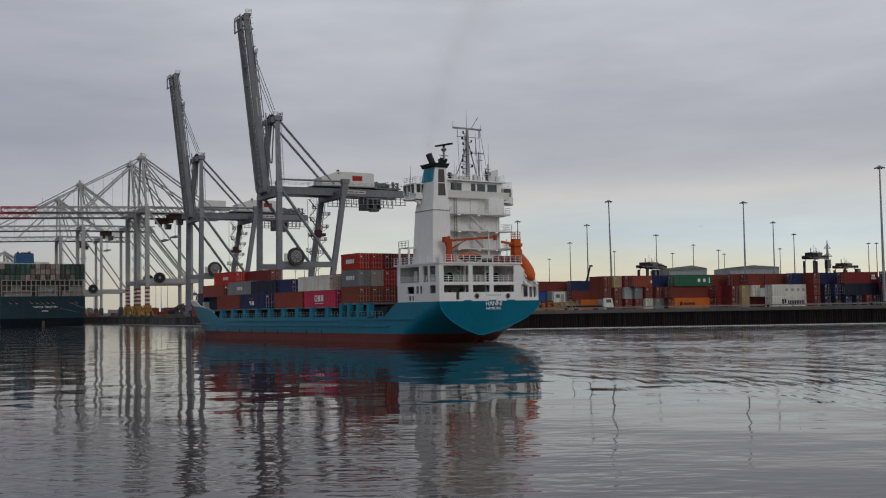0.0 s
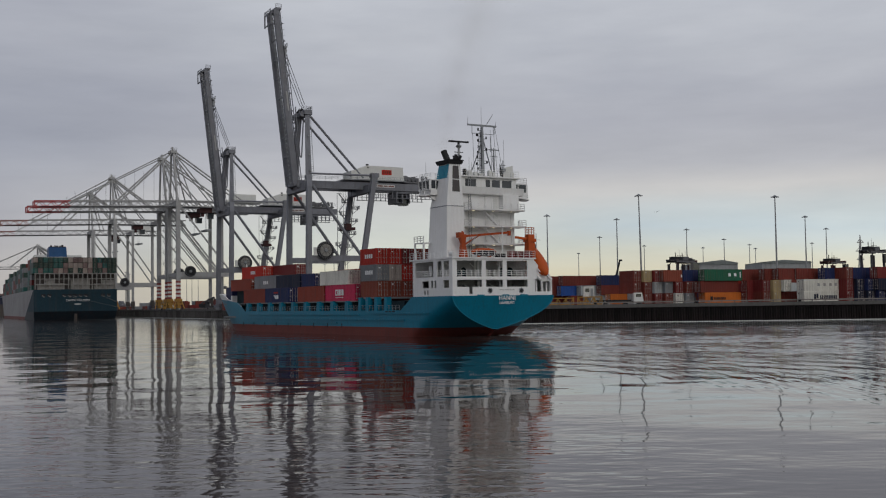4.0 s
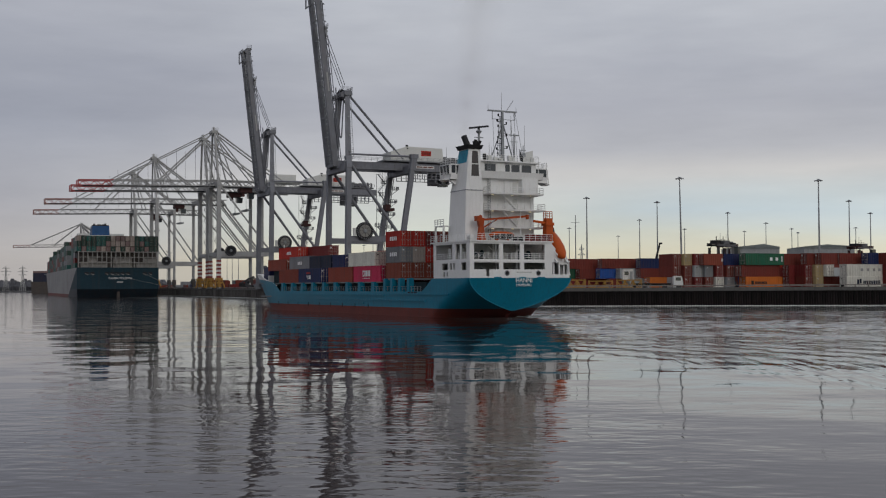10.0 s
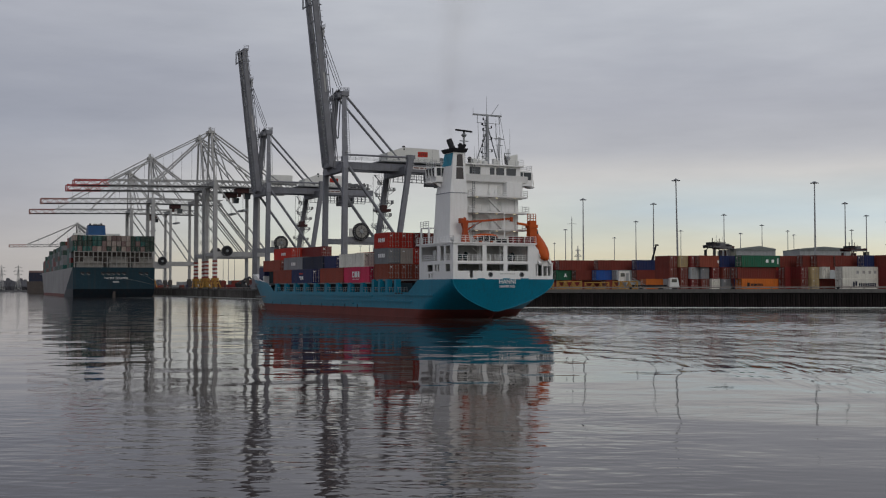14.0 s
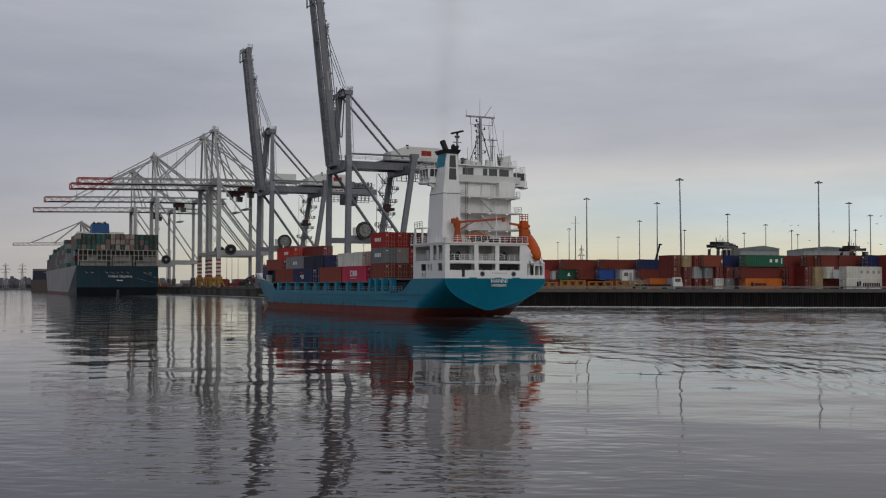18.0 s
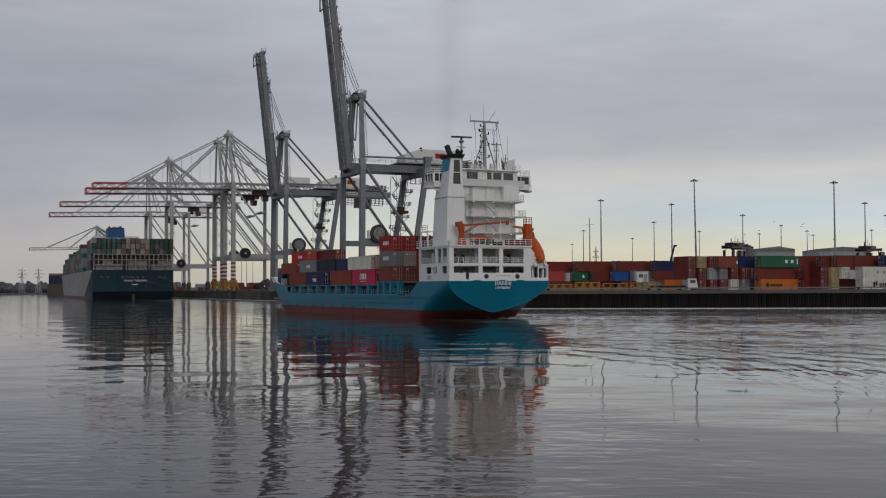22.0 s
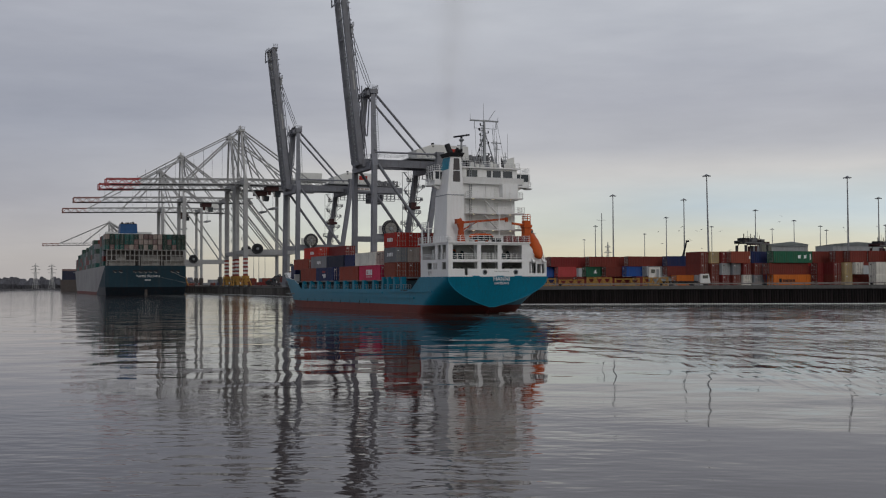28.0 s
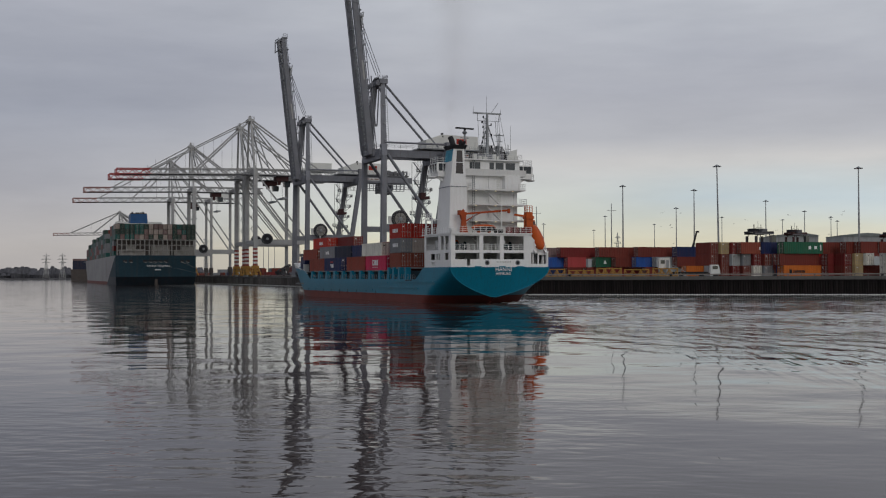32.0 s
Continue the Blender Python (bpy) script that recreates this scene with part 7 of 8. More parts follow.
# straddle carriers between the stacks
def straddle_carrier(m, paint):
    root = thing("straddle_carrier", "straddle carrier working over the container stacks of the yard", "straddle carrier", "straddle carriers", m)
    for x in (-3.0, 3.0):
        for y in (-2.3, 2.3):
            part("leg", Mesh().beam((x, y, 1.2), (x, y, 10.6), 0.6, 0.7), paint, root)
    for y in (-2.3, 2.3):
        part("side_beam", Mesh().box(-3.8, 3.8, y - 0.35, y + 0.35, 11.0, 11.5), paint, root)
        part("wheel_beam", Mesh().box(-3.8, 3.8, y - 0.4, y + 0.4, 0.9, 1.7), paint, root)
        for x in (-3, -1, 1, 3):
            part("wheel", Mesh().lathe((x, y - 0.3, 0.8), (x, y + 1, 0.8), [(0, 0.7), (0.08, 0.8), (0.5, 0.8), (0.6, 0.7)], 12), RUBBER, root)
    for x in (-3.2, 3.2):
        part("cross_frame", Mesh().box(x - 0.6, x + 0.6, -2.7, 2.7, 11.5, 11.8), paint, root)
    part("engine_box", Mesh().box(-3.4, -1.0, -1.5, 1.5, 11.5, 12.5).tube((-2, 0, 12.5), (-2, 0, 13.6), 0.15), BLACK, root)
    part("winch_box", Mesh().box(0.2, 2.4, -1.2, 1.2, 11.5, 12.5), REEL, root, "dusty grey winch housing")
    part("upper_panel", Mesh().box(-3.7, 3.7, -2.72, -2.66, 11.05, 11.35), REEL, root, "dusty grey panel along the top frame")
    part("aerial", Mesh().tube((-0.4, 0, 11.5), (-0.4, 0, 14.4), 0.06, n=5), STEEL, root)
    part("cab", Mesh().box(2.4, 4.0, -3.5, -2.1, 8.8, 10.8), GLASS, root)
    part("rail", Mesh().rail([(-3.4, -2.6, 11.8), (-0.6, -2.6, 11.8)], 0.9, 0.04, 1.4, 2), paint, root)
    for y in (-2.3, 2.3):
        part("side_brace", Mesh().beam((-3.0, y, 9.8), (-2.2, y, 11.0), 0.18).beam((3.0, y, 9.8), (2.2, y, 11.0), 0.18), paint, root)
    part("exhaust_pipe", Mesh().tube((1.4, 0.8, 12.5), (1.4, 0.8, 13.6), 0.12, n=6), paint, root)
    part("spreader", Mesh().box(-3.0, 3.0, -1.1, 1.1, 6.0, 6.5), BLACK, root)
    return root


SMALL = Matrix.Rotation(GRID, 4, "Z") @ Matrix.Diagonal((0.86, 0.86, 1.07, 1))
sc = straddle_carrier(Matrix.Translation((58.9, 316, QUAY)) @ SMALL, CARRIER)
carrier_near = copy_thing(sc, Matrix.Translation((98.2, 293, QUAY)) @ SMALL)
carrier_far = straddle_carrier(Matrix.Translation((126.7, 350, QUAY)) @ SMALL, MAROON)
carrier_third = copy_thing(carrier_far, Matrix.Translation((67, 350, QUAY)) @ SMALL)
CARRIERS = [(carrier_near, 293, [(0, 98.2), (3, 103.0), (10, 114.2), (20, 130.0), (32, 149.0)]),
            (carrier_far, 350, [(0, 126.7), (3, 115.1), (6, 109.7), (9, 107.7), (14, 106.8), (17, 105.3), (32, 105.3)]),
            (carrier_third, 350, [(0, 67.0), (26, 67.0), (28.5, 68.8), (30, 71.9), (31, 74.0), (32, 76.2)])]
for s, i in ((120, 42), (170, 46), (60, 40)):
    p = BERTH + ALONG * s + INLAND * i
    copy_thing(sc, Matrix.Translation((p.x, p.y, QUAY)) @ Matrix.Rotation(GRID, 4, "Z"))


ROOFING = material("weathered_green_grey_roofing", (0.20, 0.22, 0.215), 0.7, dirt=GRIME, scale=0.5)


def shed(x, y, w, d, eave, ridge, off):
    root = thing("warehouse", "low grey steel-clad warehouse with a shallow pitched roof", "warehouse", "sheds behind the yard", Matrix.Translation((x, y, QUAY)))
    part("wall", Mesh().prism([(-w / 2, 0, 0), (w / 2, 0, 0), (w / 2, d, 0), (-w / 2, d, 0)], [(-w / 2, 0, eave), (w / 2, 0, eave), (w / 2, d, eave), (-w / 2, d, eave)]), SHED, root)
    part("roof", Mesh().prism([(-w / 2 - 0.4, -0.4, eave), (w / 2 + 0.4, -0.4, eave), (off, -0.4, ridge)], [(-w / 2 - 0.4, d, eave), (w / 2 + 0.4, d, eave), (off, d, ridge)]), ROOFING, root)
    for k in range(3):
        part("roller_door", Mesh().box(-w * 0.35 + k * w * 0.28, -w * 0.35 + k * w * 0.28 + 5, -0.06, 0, 0, 5.2), CREAM, root)
    part("gable_band", Mesh().box(-w / 2, w / 2, -0.46, -0.4, eave - 0.7, eave - 0.2), ROOFING, root)


shed(104.5, 480, 18.8, 30, 16.9, 18.2, 2.8)
shed(137.5, 490, 21.5, 30, 17.3, 18.2, -1.0)

# ---- far shore ----
HILL = material("wooded_far_shore", (0.075, 0.074, 0.075), 0.95, grain=0.4, scale=0.05, bump=0.8, bump_scale=0.3)
# lightened towards blue-grey: the haze before the far shore put into the colour
TREES = material("hazy_bare_winter_trees", (0.092, 0.092, 0.102), 0.95, grain=0.5, scale=0.1)
shore = Mesh()
shore.prism([(-2600, 1500, -1), (-560, 1420, -1), (-480, 2600, -1), (-2600, 2600, -1)], [(-2600, 1504, 1.6), (-564, 1424, 1.6), (-484, 2600, 1.6), (-2600, 2600, 1.6)])
tagged(new("ground_far_shore", shore.data("ground_far_shore", HILL)), "low muddy far shore with winter woods", "shore", kind="structure")
wood = Mesh()
random.seed(9)
for k in range(1500):
    f = random.random()
    x = -2300 + f * 1730
    y = 1500 + random.uniform(10, 420) - f * 60
    h = random.uniform(8, 14) + 5 * noise.noise(Vector((x * 0.01, 0, 0))) + (y - 1500) * 0.012
    r = random.uniform(4, 9)
    n = 6
    a0 = random.random()
    ring = lambda q, z: [(x + r * q * math.cos((i + a0) * math.tau / n) * random.uniform(0.7, 1.2), y + r * q * math.sin((i + a0) * math.tau / n), 1.4 + z) for i in range(n)]
    r0, r1, r2 = ring(0.55, 0), ring(1.0, h * 0.55), ring(0.45, h)
    wood.add(r0 + r1 + r2, [(i, (i + 1) % n, n + (i + 1) % n, n + i) for i in range(n)] + [(n + i, n + (i + 1) % n, 2 * n + (i + 1) % n, 2 * n + i) for i in range(n)] + [tuple(range(2 * n, 3 * n))])
tagged(new("far_woods", wood.data("far_woods", TREES)), "distant dark belt of bare winter woods", "woods", kind="stuff")


# paler than near steel: the haze of distance put into the colour
PYLON = material("hazy_galvanised_lattice", (0.40, 0.40, 0.385), 0.6, dirt=GRIME, dirt_amount=0.2)


def pylon(x, y, h, arm=1.0):
    root = thing("electricity_pylon", "distant lattice electricity pylon", "pylon", "pylons on the horizon", Matrix.Translation((x, y, 1.5)))
    m = Mesh()
    for sx in (-1, 1):
        for sy in (-1, 1):
            m.beam((sx * 3.0, sy * 3.0, 0), (sx * 0.7, sy * 0.7, h * 0.62), 0.4)
            m.beam((sx * 0.8, sy * 0.8, h * 0.62), (0, 0, h), 0.4)
    for k in range(6):
        z0, z1 = h * 0.1 * k, h * 0.1 * (k + 1)
        w0, w1 = 3.5 - 2.7 * z0 / (h * 0.62), 3.5 - 2.7 * z1 / (h * 0.62)
        m.beam((-w0, -w0, z0), (w1, -w1, z1), 0.3).beam((w0, w0, z0), (-w1, w1, z1), 0.3)
    part("lattice", m, PYLON, root)
    for z, w in ((0.62, 5.5 * arm), (0.75, 7.0 * arm), (0.88, 5.0 * arm)):
        part("crossarm", Mesh().beam((-w, 0, h * z), (w, 0, h * z), 0.5).beam((-w, 0, h * z), (0, 0, h * (z + 0.06)), 0.3).beam((w, 0, h * z), (0, 0, h * (z + 0.06)), 0.3), PYLON, root)
    return root


py = pylon(-668, 1432, 34)
copy_thing(py, Matrix.Translation((-648, 1438, 1.5)))
slim = pylon(56.5, 898, 34, 0.42)
slim.matrix_world = Matrix.Translation((56.5, 898, QUAY))
copy_thing(slim, Matrix.Translation((203, 586, QUAY)) @ Matrix.Diagonal((0.8, 0.8, 1, 1)))

# ---- frames, lorries and a mobile crane on the near quay ----
def spreader_frame(x, y, turn):
    """A yellow lifting frame parked on its feet."""
    root = thing("lifting_frame", "yellow steel lifting frame parked on the quay", "lifting frame", "yellow frames on the quay", Matrix.Translation((x, y, QUAY)) @ Matrix.Rotation(radians(turn), 4, "Z"))
    for y_ in (-1.1, 1.1):
        part("long_beam", Mesh().box(-3, 3, y_ - 0.12, y_ + 0.12, 1.95, 2.2).box(-3, 3, y_ - 0.1, y_ + 0.1, 0.25, 0.5), YELLOW, root)
        for x_ in (-2.9, -1, 1, 2.9):
            part("post", Mesh().beam((x_, y_, 0), (x_, y_, 1.9), 0.22), YELLOW, root)
        for k in range(6):
            a, c = -2.9 + k * 0.96, -1.94 + k * 0.96
            part("brace", Mesh().beam((a if k % 2 else c, y_, 0.4), (c if k % 2 else a, y_, 1.95), 0.16), YELLOW, root)
        part("end_plate", Mesh().box(-2.6 if y_ < 0 else 0.4, -1.2 if y_ < 0 else 2.2, y_ - 0.06, y_ + 0.06, 0.5, 1.1), YELLOW, root)
    for x_ in (-2.9, 0, 2.9):
        part("cross_beam", Mesh().box(x_ - 0.12, x_ + 0.12, -1, 1, 1.95, 2.25), YELLOW, root)
    return root


fr = spreader_frame(1.5, 274.3, 0)
for k in range(1, 5):
    copy_thing(fr, Matrix.Translation((1.5 + k * 6.8, 274.3 + 0.7 * (k % 2), QUAY)) @ Matrix.Rotation(radians((0, 5, 184, -4, 178)[k]), 4, "Z") @ Matrix.Diagonal((1, 1, (1, 0.86, 1.08, 0.95, 1.05)[k], 1)))


def terminal_tractor(m, cab, load):
    root = thing("terminal_tractor", "small terminal tractor with a low trailer", "lorry", "tractors on the quay", m)
    part("chassis", Mesh().box(-8, 3.2, -0.5, 0.5, 0.7, 1.1).box(-8.2, 0.4, -1.2, 1.2, 1.1, 1.4), BLACK, root)
    c = part("cab", Mesh().prism([(1.0, -1.2, 0.9), (3.4, -1.2, 0.9), (3.4, 1.2, 0.9), (1.0, 1.2, 0.9)], [(1.1, -1.1, 3.1), (3.0, -1.1, 3.1), (3.0, 1.1, 3.1), (1.1, 1.1, 3.1)]), cab, root)
    part("windscreen", Mesh().box(3.02, 3.2, -1.0, 1.0, 2.0, 2.8).box(1.5, 2.8, -1.17, -1.13, 2.0, 2.8), GLASS, c)
    for x in (2.4, -1.0, -5.8, -7.2):
        for y in (-1.0, 1.0):
            part("wheel", Mesh().lathe((x, y - 0.2, 0.5), (x, y + 1, 0.5), [(0, 0.42), (0.06, 0.5), (0.34, 0.5), (0.4, 0.42)], 12), RUBBER, root)
    if load:
        part("load", Mesh().box(-8.0, 0.2, -1.15, 1.15, 1.4, 3.2), load, root)
    return root


def site_cabin(m):
    """A white cabin raised on a trestle, with a window, a door and an outside stair."""
    root = thing("site_cabin", "small white cabin on a grey steel trestle beside the quay edge", "cabin", m=m)
    part("body", Mesh().box(-1.3, 1.3, -1.2, 1.2, 2.2, 4.9), STRIPE_WHITE, root)
    part("roof", Mesh().box(-1.45, 1.45, -1.35, 1.35, 4.9, 5.05), STEEL, root)
    part("window", Mesh().box(-0.9, 0.1, -1.24, -1.2, 3.4, 4.3), GLASS, root)
    part("door", Mesh().box(0.4, 1.1, -1.25, -1.2, 2.3, 4.3), SHED, root)
    for x in (-1.2, 1.2):
        for y in (-1.1, 1.1):
            part("leg", Mesh().beam((x, y, 0), (x, y, 2.2), 0.2), STEEL, root)
    stair = part("stair", Mesh().beam((5.6, -1.0, 0.1), (1.6, -1.0, 2.3), 0.9, 0.2).beam((5.6, -1.5, 1.1), (1.6, -1.5, 3.3), 0.08).beam((5.6, -0.5, 1.1), (1.6, -0.5, 3.3), 0.08), STEEL, root, "grey outside stair")
    for k in range(6):
        x, z = 5.4 - k * 0.72, 0.2 + k * 0.4
        part("baluster", Mesh().beam((x, -1.5, z), (x, -1.5, z + 1.0), 0.07), STEEL, stair)
    return root


site_cabin(Matrix.Translation((28.6, 276.2, QUAY)))
tt = terminal_tractor(Matrix.Translation((38.5, 275.4, QUAY)), CREAM, None)
for s, i, turn in ((40, 14, 80), (95, 18, 100), (150, 12, 95), (210, 20, 85), (20, 20, 95)):
    p = BERTH + ALONG * s + INLAND * i
    copy_thing(tt, Matrix.Translation((p.x, p.y, QUAY)) @ Matrix.Rotation(GRID + radians(turn), 4, "Z"))
def reach_stacker(m, paint, label):
    """A yard truck with a sloping lifting boom and a spreader held low in front."""
    root = thing("reach_stacker", label, "reach stacker", "reach stackers on the berth", m)
    part("chassis", Mesh().prism([(-3.6, -1.4, 0.9), (2.6, -1.4, 0.9), (2.6, 1.4, 0.9), (-3.6, 1.4, 0.9)], [(-3.4, -1.2, 2.0), (2.2, -1.2, 2.0), (2.2, 1.2, 2.0), (-3.4, 1.2, 2.0)]), paint, root)
    part("counterweight", Mesh().box(-4.2, -2.8, -1.5, 1.5, 1.2, 2.8), BLACK, root)
    cab = part("cab", Mesh().prism([(-1.4, -0.8, 2.0), (0.4, -0.8, 2.0), (0.4, 0.8, 2.0), (-1.4, 0.8, 2.0)], [(-1.2, -0.7, 3.9), (0.1, -0.7, 3.9), (0.1, 0.7, 3.9), (-1.2, 0.7, 3.9)]), paint, root)
    part("cab_window", Mesh().box(-1.0, 0.0, -0.83, -0.76, 2.7, 3.6), GLASS, cab)
    part("boom", Mesh().beam((-3.4, 1.0, 2.8), (4.0, 1.0, 6.0), 0.6, 0.7, w1=0.45, h1=0.5), paint, root)
    part("boom_ram", Mesh().tube((0.8, 1.0, 1.8), (1.2, 1.0, 4.4), 0.16, n=8), STEEL, root)
    part("spreader", Mesh().box(3.6, 4.6, -3.2, 3.2, 4.8, 5.2).box(3.9, 4.3, 0.7, 1.3, 5.2, 6.0), paint, root)
    for x, r in ((1.6, 0.8), (-2.6, 0.65)):
        for y in (-1.3, 1.3):
            part("wheel", Mesh().lathe((x, y - 0.35, r), (x, y + 1, r), [(0, r * 0.8), (0.1, r), (0.6, r), (0.7, r * 0.8)], 12), RUBBER, root)
    return root


for s, i, turn, paint, label in ((52, 6, 20, CARRIER, "sooty reach stacker parked on the berth"), (14, 8, 200, MAROON, "dull red reach stacker on the berth"), (150, 9, 60, CARRIER, "sooty reach stacker parked on the berth"), (28, 34, 120, YELLOW, "yellow reach stacker behind the crane legs")):
    p = BERTH + ALONG * s + INLAND * i
    reach_stacker(Matrix.Translation((p.x, p.y, QUAY)) @ Matrix.Rotation(GRID + radians(turn), 4, "Z"), paint, label)
mob = thing("mobile_crane", "dark mobile crane with a raised telescopic jib", "crane", m=Matrix.Translation((43.7, 340, QUAY)))
part("carrier", Mesh().box(-5, 5, -1.4, 1.4, 0.9, 1.9), BLACK, mob)
part("jib", Mesh().beam((-1.5, 0, 2.6), (1.3, 0, 13.6), 0.8, 0.8, w1=0.45, h1=0.45).box(1.0, 2.0, -0.3, 0.3, 13.3, 13.8), BLACK, mob)
part("counterweight", Mesh().box(-4, -0.5, -1.3, 1.3, 1.9, 3.4), BLACK, mob)
for x in (-3.8, -2, 2, 3.8):
    part("wheel", Mesh().lathe((x, -1.5, 0.6), (x, 1, 0.6), [(0, 0.5), (0.1, 0.6), (2.9, 0.6), (3.0, 0.5)], 12), RUBBER, mob)
# buildings among the far woods
for x, y, w, h in ((-800, 1500, 30, 7),):
    hb = thing("warehouse", "distant pale low building on the far shore", "building", m=Matrix.Translation((x, y, 1.5)))
    part("wall", Mesh().box(-w / 2, w / 2, 0, 12, 0, h), SHED, hb)
    part("roof", Mesh().prism([(-w / 2, -0.5, h), (w / 2, -0.5, h), (w / 2, 12, h), (-w / 2, 12, h)], [(-w / 2 + 1, 5, h + 2), (w / 2 - 1, 5, h + 2), (w / 2 - 1, 7, h + 2), (-w / 2 + 1, 7, h + 2)]), SHED, hb)

# ---- wake, smoke, gulls ----
def foam_material():
    m = bpy.data.materials.new("churned_white_water")
    m.use_nodes = True
    n, l = m.node_tree.nodes, m.node_tree.links
    b = n["Principled BSDF"]
    b.inputs["Base Color"].default_value = (0.72, 0.73, 0.72, 1)
    b.inputs["Roughness"].default_value = 0.6
    tc = n.new("ShaderNodeTexCoord")
    mp = n.new("ShaderNodeMapping")
    mp.inputs["Scale"].default_value = (1.0, 1.0, 1.0)
    l.new(tc.outputs["Object"], mp.inputs["Vector"])
    t = n.new("ShaderNodeTexNoise")
    t.inputs["Scale"].default_value, t.inputs["Detail"].default_value, t.inputs["Roughness"].default_value = 0.8, 7.0, 0.65
    l.new(mp.outputs[0], t.inputs["Vector"])
    r = n.new("ShaderNodeMapRange")
    r.inputs["From Min"].default_value, r.inputs["From Max"].default_value, r.inputs["To Max"].default_value = 0.40, 0.60, 0.9
    l.new(t.outputs["Fac"], r.inputs["Value"])
    tint = n.new("ShaderNodeMix")
    tint.data_type = "RGBA"
    tint.inputs["A"].default_value, tint.inputs["B"].default_value = (0.10, 0.10, 0.10, 1), (0.72, 0.73, 0.72, 1)
    l.new(r.outputs[0], tint.inputs["Factor"])
    l.new(tint.outputs["Result"], b.inputs["Base Color"])
    return m


FOAM = foam_material()
wash = Mesh()
random.seed(31)


def foam_ridge(x, y, a, b, h, turn, z):
    """A low uneven heap of foam."""
    n, vs = 10, []
    for q, hh in ((1.0, 0.0), (0.6, 0.7), (0.25, 1.0)):
        for i in range(n):
            t = i * math.tau / n
            px, py = a * q * math.cos(t) * random.uniform(0.75, 1.2), b * q * math.sin(t) * random.uniform(0.75, 1.2)
            vs.append((x + px * math.cos(turn) - py * math.sin(turn), y + px * math.sin(turn) + py * math.cos(turn), z + h * hh * random.uniform(0.7, 1.2)))
    fs = [(i, (i + 1) % n, n + (i + 1) % n, n + i) for i in range(n)] + [(n + i, n + (i + 1) % n, 2 * n + (i + 1) % n, 2 * n + i) for i in range(n)] + [tuple(range(2 * n, 3 * n))]
    wash.add(vs, fs)


for k in range(60):
    f = random.random() ** 1.6
    foam_ridge(1.5 - f * 26, random.gauss(-6.0 - f * 5.0, 2.0 + f * 3.5), random.uniform(0.2, 0.7), random.uniform(0.4, 1.4), random.uniform(0.04, 0.12) * (1 - 0.6 * f), random.uniform(-0.3, 0.3), 0.02)
for k in range(70):
    f = random.random()
    foam_ridge(7 - f * 16, random.uniform(-10.5, -8.0) - f * 5.5, random.uniform(0.4, 1.2), random.uniform(0.5, 1.3), random.uniform(0.12, 0.30), random.uniform(-0.4, 0.4), 0.02)
for k in range(26):
    foam_ridge(random.uniform(-0.5, 9), random.uniform(-9.6, -3.5), random.uniform(0.25, 0.7), random.uniform(0.3, 0.8), random.uniform(0.08, 0.20), random.uniform(-0.4, 0.4), 0.02)
wake = tagged(new("wake_foam", wash.data("wake_foam", FOAM)), "thin streaks of white foam astern of the ship", "foam", kind="stuff")


def smoke_material():
    """Thinnest at the rim of each puff, uneven inside."""
    m = bpy.data.materials.new("thin_brown_smoke")
    m.use_nodes = True
    n, l = m.node_tree.nodes, m.node_tree.links
    b = n["Principled BSDF"]
    b.inputs["Base Color"].default_value = (0.34, 0.255, 0.195, 1)
    b.inputs["Roughness"].default_value = 1.0
    b.inputs["Specular IOR Level"].default_value = 0.0
    tc = n.new("ShaderNodeTexCoord")
    mp = n.new("ShaderNodeMapping")
    mp.inputs["Location"].default_value, mp.inputs["Scale"].default_value = (-1, -1, -1), (2, 2, 2)
    l.new(tc.outputs["Generated"], mp.inputs["Vector"])
    flat = n.new("ShaderNodeVectorMath")
    flat.operation, flat.inputs[1].default_value = "MULTIPLY", (1, 0, 1)
    l.new(mp.outputs[0], flat.inputs[0])
    ball = n.new("ShaderNodeTexGradient")
    ball.gradient_type = "QUADRATIC_SPHERE"
    l.new(flat.outputs[0], ball.inputs["Vector"])
    t = n.new("ShaderNodeTexNoise")
    t.inputs["Scale"].default_value, t.inputs["Detail"].default_value = 0.25, 4.0
    l.new(tc.outputs["Object"], t.inputs["Vector"])
    k = n.new("ShaderNodeMath")
    k.operation = "MULTIPLY"
    l.new(ball.outputs["Fac"], k.inputs[0])
    l.new(t.outputs["Fac"], k.inputs[1])
    k2 = n.new("ShaderNodeMath")
    k2.operation, k2.inputs[1].default_value = "MULTIPLY", 0.14
    l.new(k.outputs[0], k2.inputs[0])
    l.new(k2.outputs[0], b.inputs["Alpha"])
    return m


SMOKE = smoke_material()
PUFFS = []
random.seed(14)
for k in range(8):
    h = k / 7
    root_z = 31.0 + 27 * h
    r = 2.2 + 5.0 * h
    m = Mesh()
    vs, rings, seg = [(0, -0.35 * r, 0)], 6, 18
    for i in range(1, rings + 1):
        q = i / rings
        vs += [(r * q * math.cos(j * math.tau / seg), -0.35 * r * (1 - q * q), r * 1.6 * q * math.sin(j * math.tau / seg)) for j in range(seg)]
    fs = [(0, 1 + j, 1 + (j + 1) % seg) for j in range(seg)]
    for i in range(rings - 1):
        fs += [(1 + i * seg + j, 1 + i * seg + (j + 1) % seg, 1 + (i + 1) * seg + (j + 1) % seg, 1 + (i + 1) * seg + j) for j in range(seg)]
    m.add(vs, fs)
    ob = tagged(new("smoke_puff", m.data("smoke_puff", SMOKE, smooth=True)), "faint brown puff of funnel smoke", "smoke", "puffs of funnel smoke")
    PUFFS.append((ob, root_z, h))


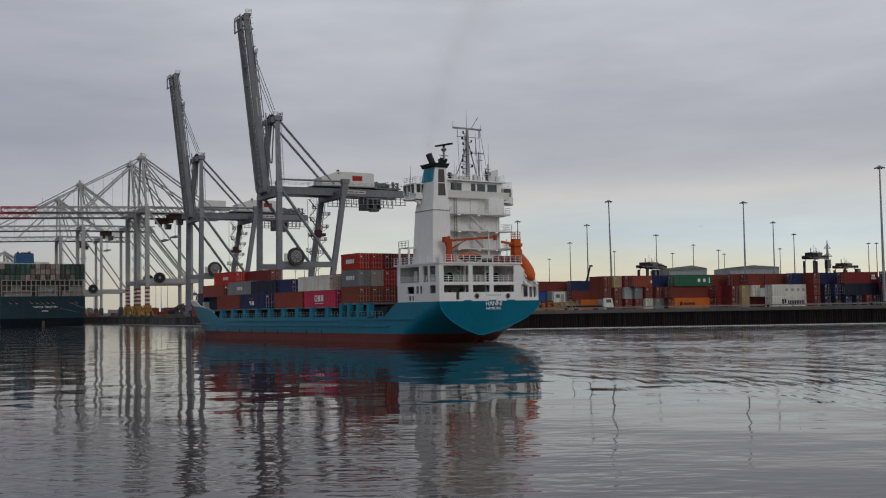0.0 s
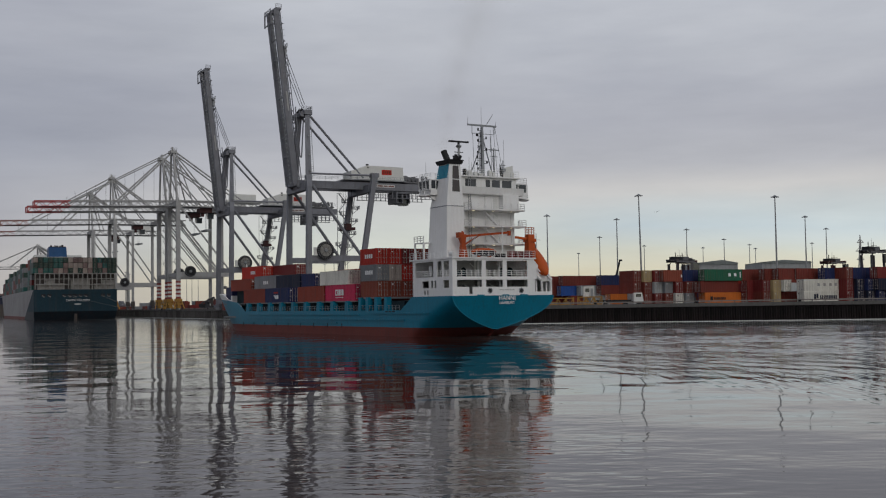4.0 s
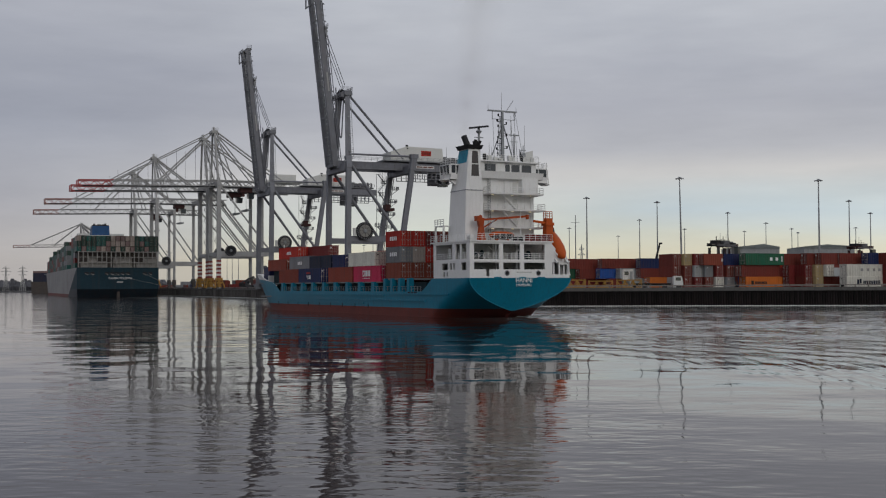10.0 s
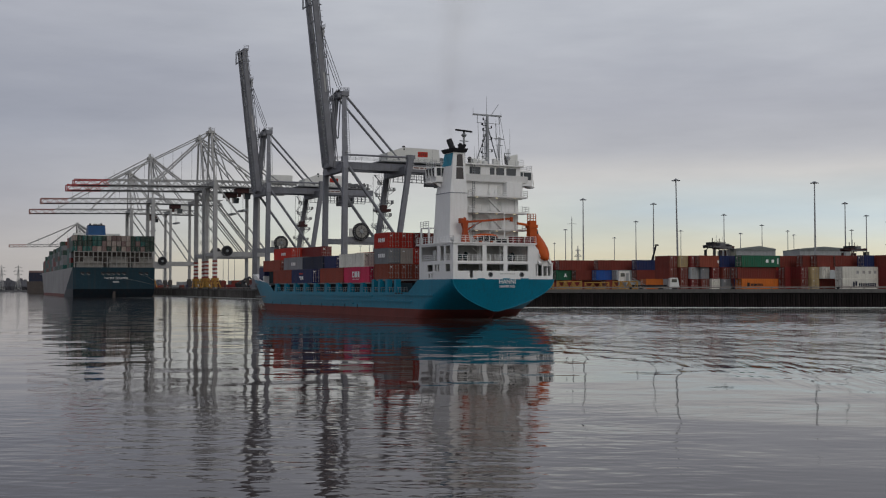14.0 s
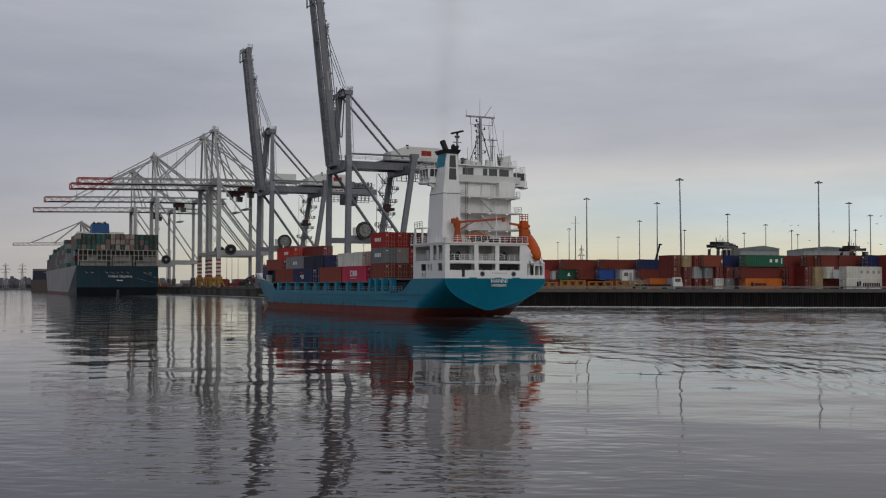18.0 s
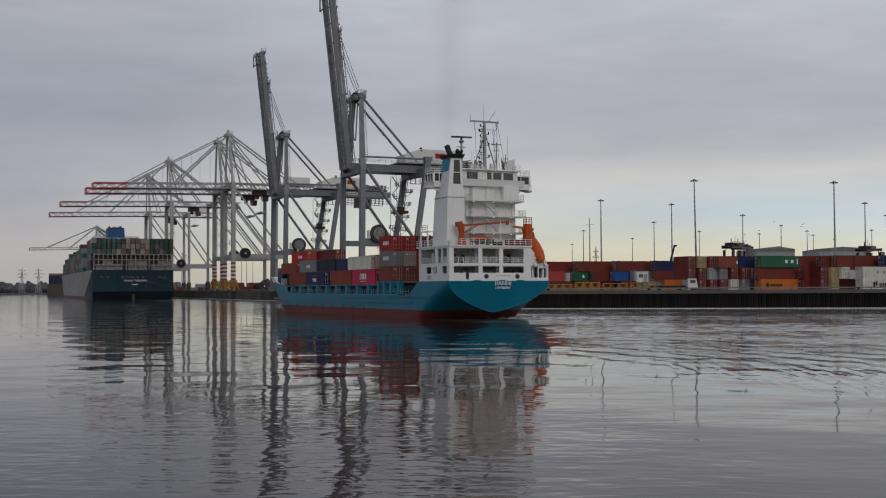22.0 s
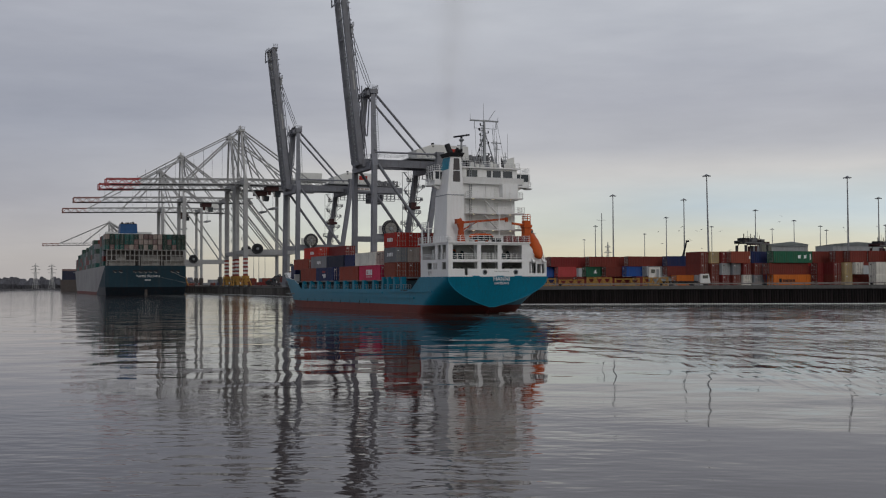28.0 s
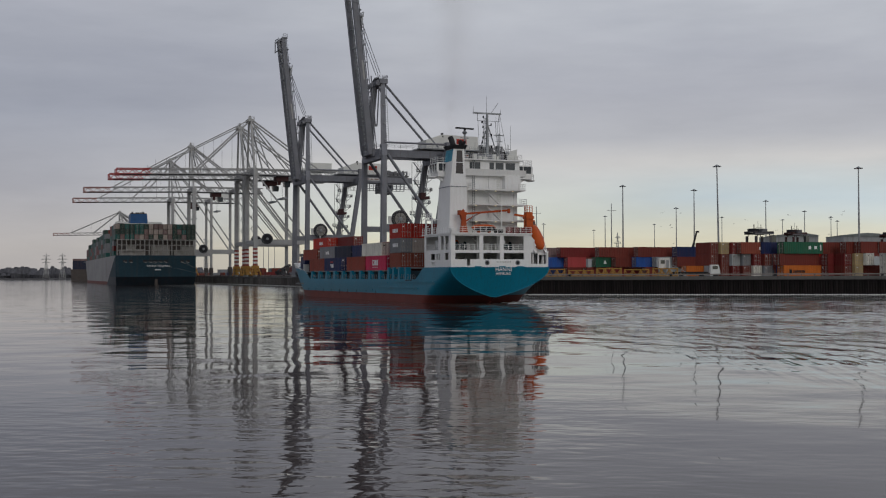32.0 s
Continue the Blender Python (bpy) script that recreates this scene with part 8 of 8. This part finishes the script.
def gull(m):
    root = thing("gull", "small grey gull gliding over the harbour", "bird", "gulls", m)
    part("body", Mesh().lathe((-0.28, 0, 0), (0.3, 0, 0), [(0, 0.02), (0.12, 0.07), (0.3, 0.09), (0.46, 0.06), (0.58, 0.015)], 8), GULL, root)
    for s in (-1, 1):
        part("wing", Mesh().prism([(-0.08, s * 0.05, 0.02), (0.14, s * 0.05, 0.02), (0.1, s * 0.4, 0.14), (-0.1, s * 0.4, 0.14)], [(-0.08, s * 0.05, 0.04), (0.14, s * 0.05, 0.04), (0.1, s * 0.4, 0.16), (-0.1, s * 0.4, 0.16)])
             .prism([(-0.1, s * 0.4, 0.14), (0.1, s * 0.4, 0.14), (-0.08, s * 0.75, 0.06), (-0.16, s * 0.75, 0.06)], [(-0.1, s * 0.4, 0.16), (0.1, s * 0.4, 0.16), (-0.08, s * 0.75, 0.07), (-0.16, s * 0.75, 0.07)]), GULL, root)
    return root


GULL = material("grey_white_plumage", (0.16, 0.16, 0.165), 0.8)
first = gull(pose(0, 100, 20))
FLOCK = [first] + [copy_thing(first, pose(k, 120, 20)) for k in range(1, 23)]


def motions():
    for ob, y, rows in CARRIERS:
        walk(ob, [(t, Matrix.Translation((x, y, QUAY)) @ SMALL) for t, x in rows])
    for ob, local in SHIP_THINGS:
        walk(ob, [(row[0], ship_pose(row) @ local) for row in SHIP_ROWS])
    walk(wake, [(row[0], ship_pose(row)) for row in SHIP_ROWS])
    # bar scanner: one turn in about 2.2 s
    walk(radar, [(0.4 * k, pose(*RADAR_AT, 0, 0, 56.7 - 160.4 * (0.4 * k - 0.84))) for k in range(81)])
    # smoke leans with the light air and rises slowly over the funnel
    for ob, z, h in PUFFS:
        rows = []
        for row in SHIP_ROWS:
            top = ship_pose(row) @ Vector((7.0, 6.2, 0))
            lean = 1.5 + 9.0 * max(0.0, 1 - row[0] / 14)
            rows.append((row[0], pose(top.x + lean * h ** 1.4 + 0.5 * math.sin(row[0] * 0.5 + h * 9) * h, top.y, z + 0.35 * math.sin(row[0] * 0.7 + h * 20) * (0.2 + h), 0, 2 * math.sin(row[0] * 0.4 + h * 7), 0)))
        walk(ob, rows)
    # one gull crosses close by; the flock wheels in over the yard towards the end
    walk(FLOCK[0], [(t, pose(-20.8 - 8.1 * (t - 11.5), 108.0 - 17.6 * (t - 11.5), 19.0 - 0.72 * (t - 11.5), 10 * math.sin(t * 2), 0, -114.7)) for t in range(0, 33)])
    random.seed(3)
    for k, ob in enumerate(FLOCK[1:]):
        cx, cy, cz = random.uniform(45, 120), random.uniform(340, 430), random.uniform(15, 26)
        rad, ph, sp = random.uniform(6, 16), random.uniform(0, 6.28), random.choice((-1, 1)) * random.uniform(0.35, 0.6)
        rows = []
        for t in range(0, 33):
            away = 6.5 * max(0, 27 - t)
            a = ph + sp * t
            rows.append((t, pose(cx + away + rad * math.cos(a), cy + rad * math.sin(a), cz + 1.5 * math.sin(a * 1.7) + 0.2 * away * 0.2, 12 * (1 if sp > 0 else -1), 0, math.degrees(a) + (90 if sp > 0 else -90))))
        walk(ob, rows)
    # the ripples drift slowly across the basin
    walk(water, [(0, pose(0, 0, 0)), (16, pose(-2.4, -3.2, 0)), (32, pose(-4.8, -6.4, 0))])


motions()
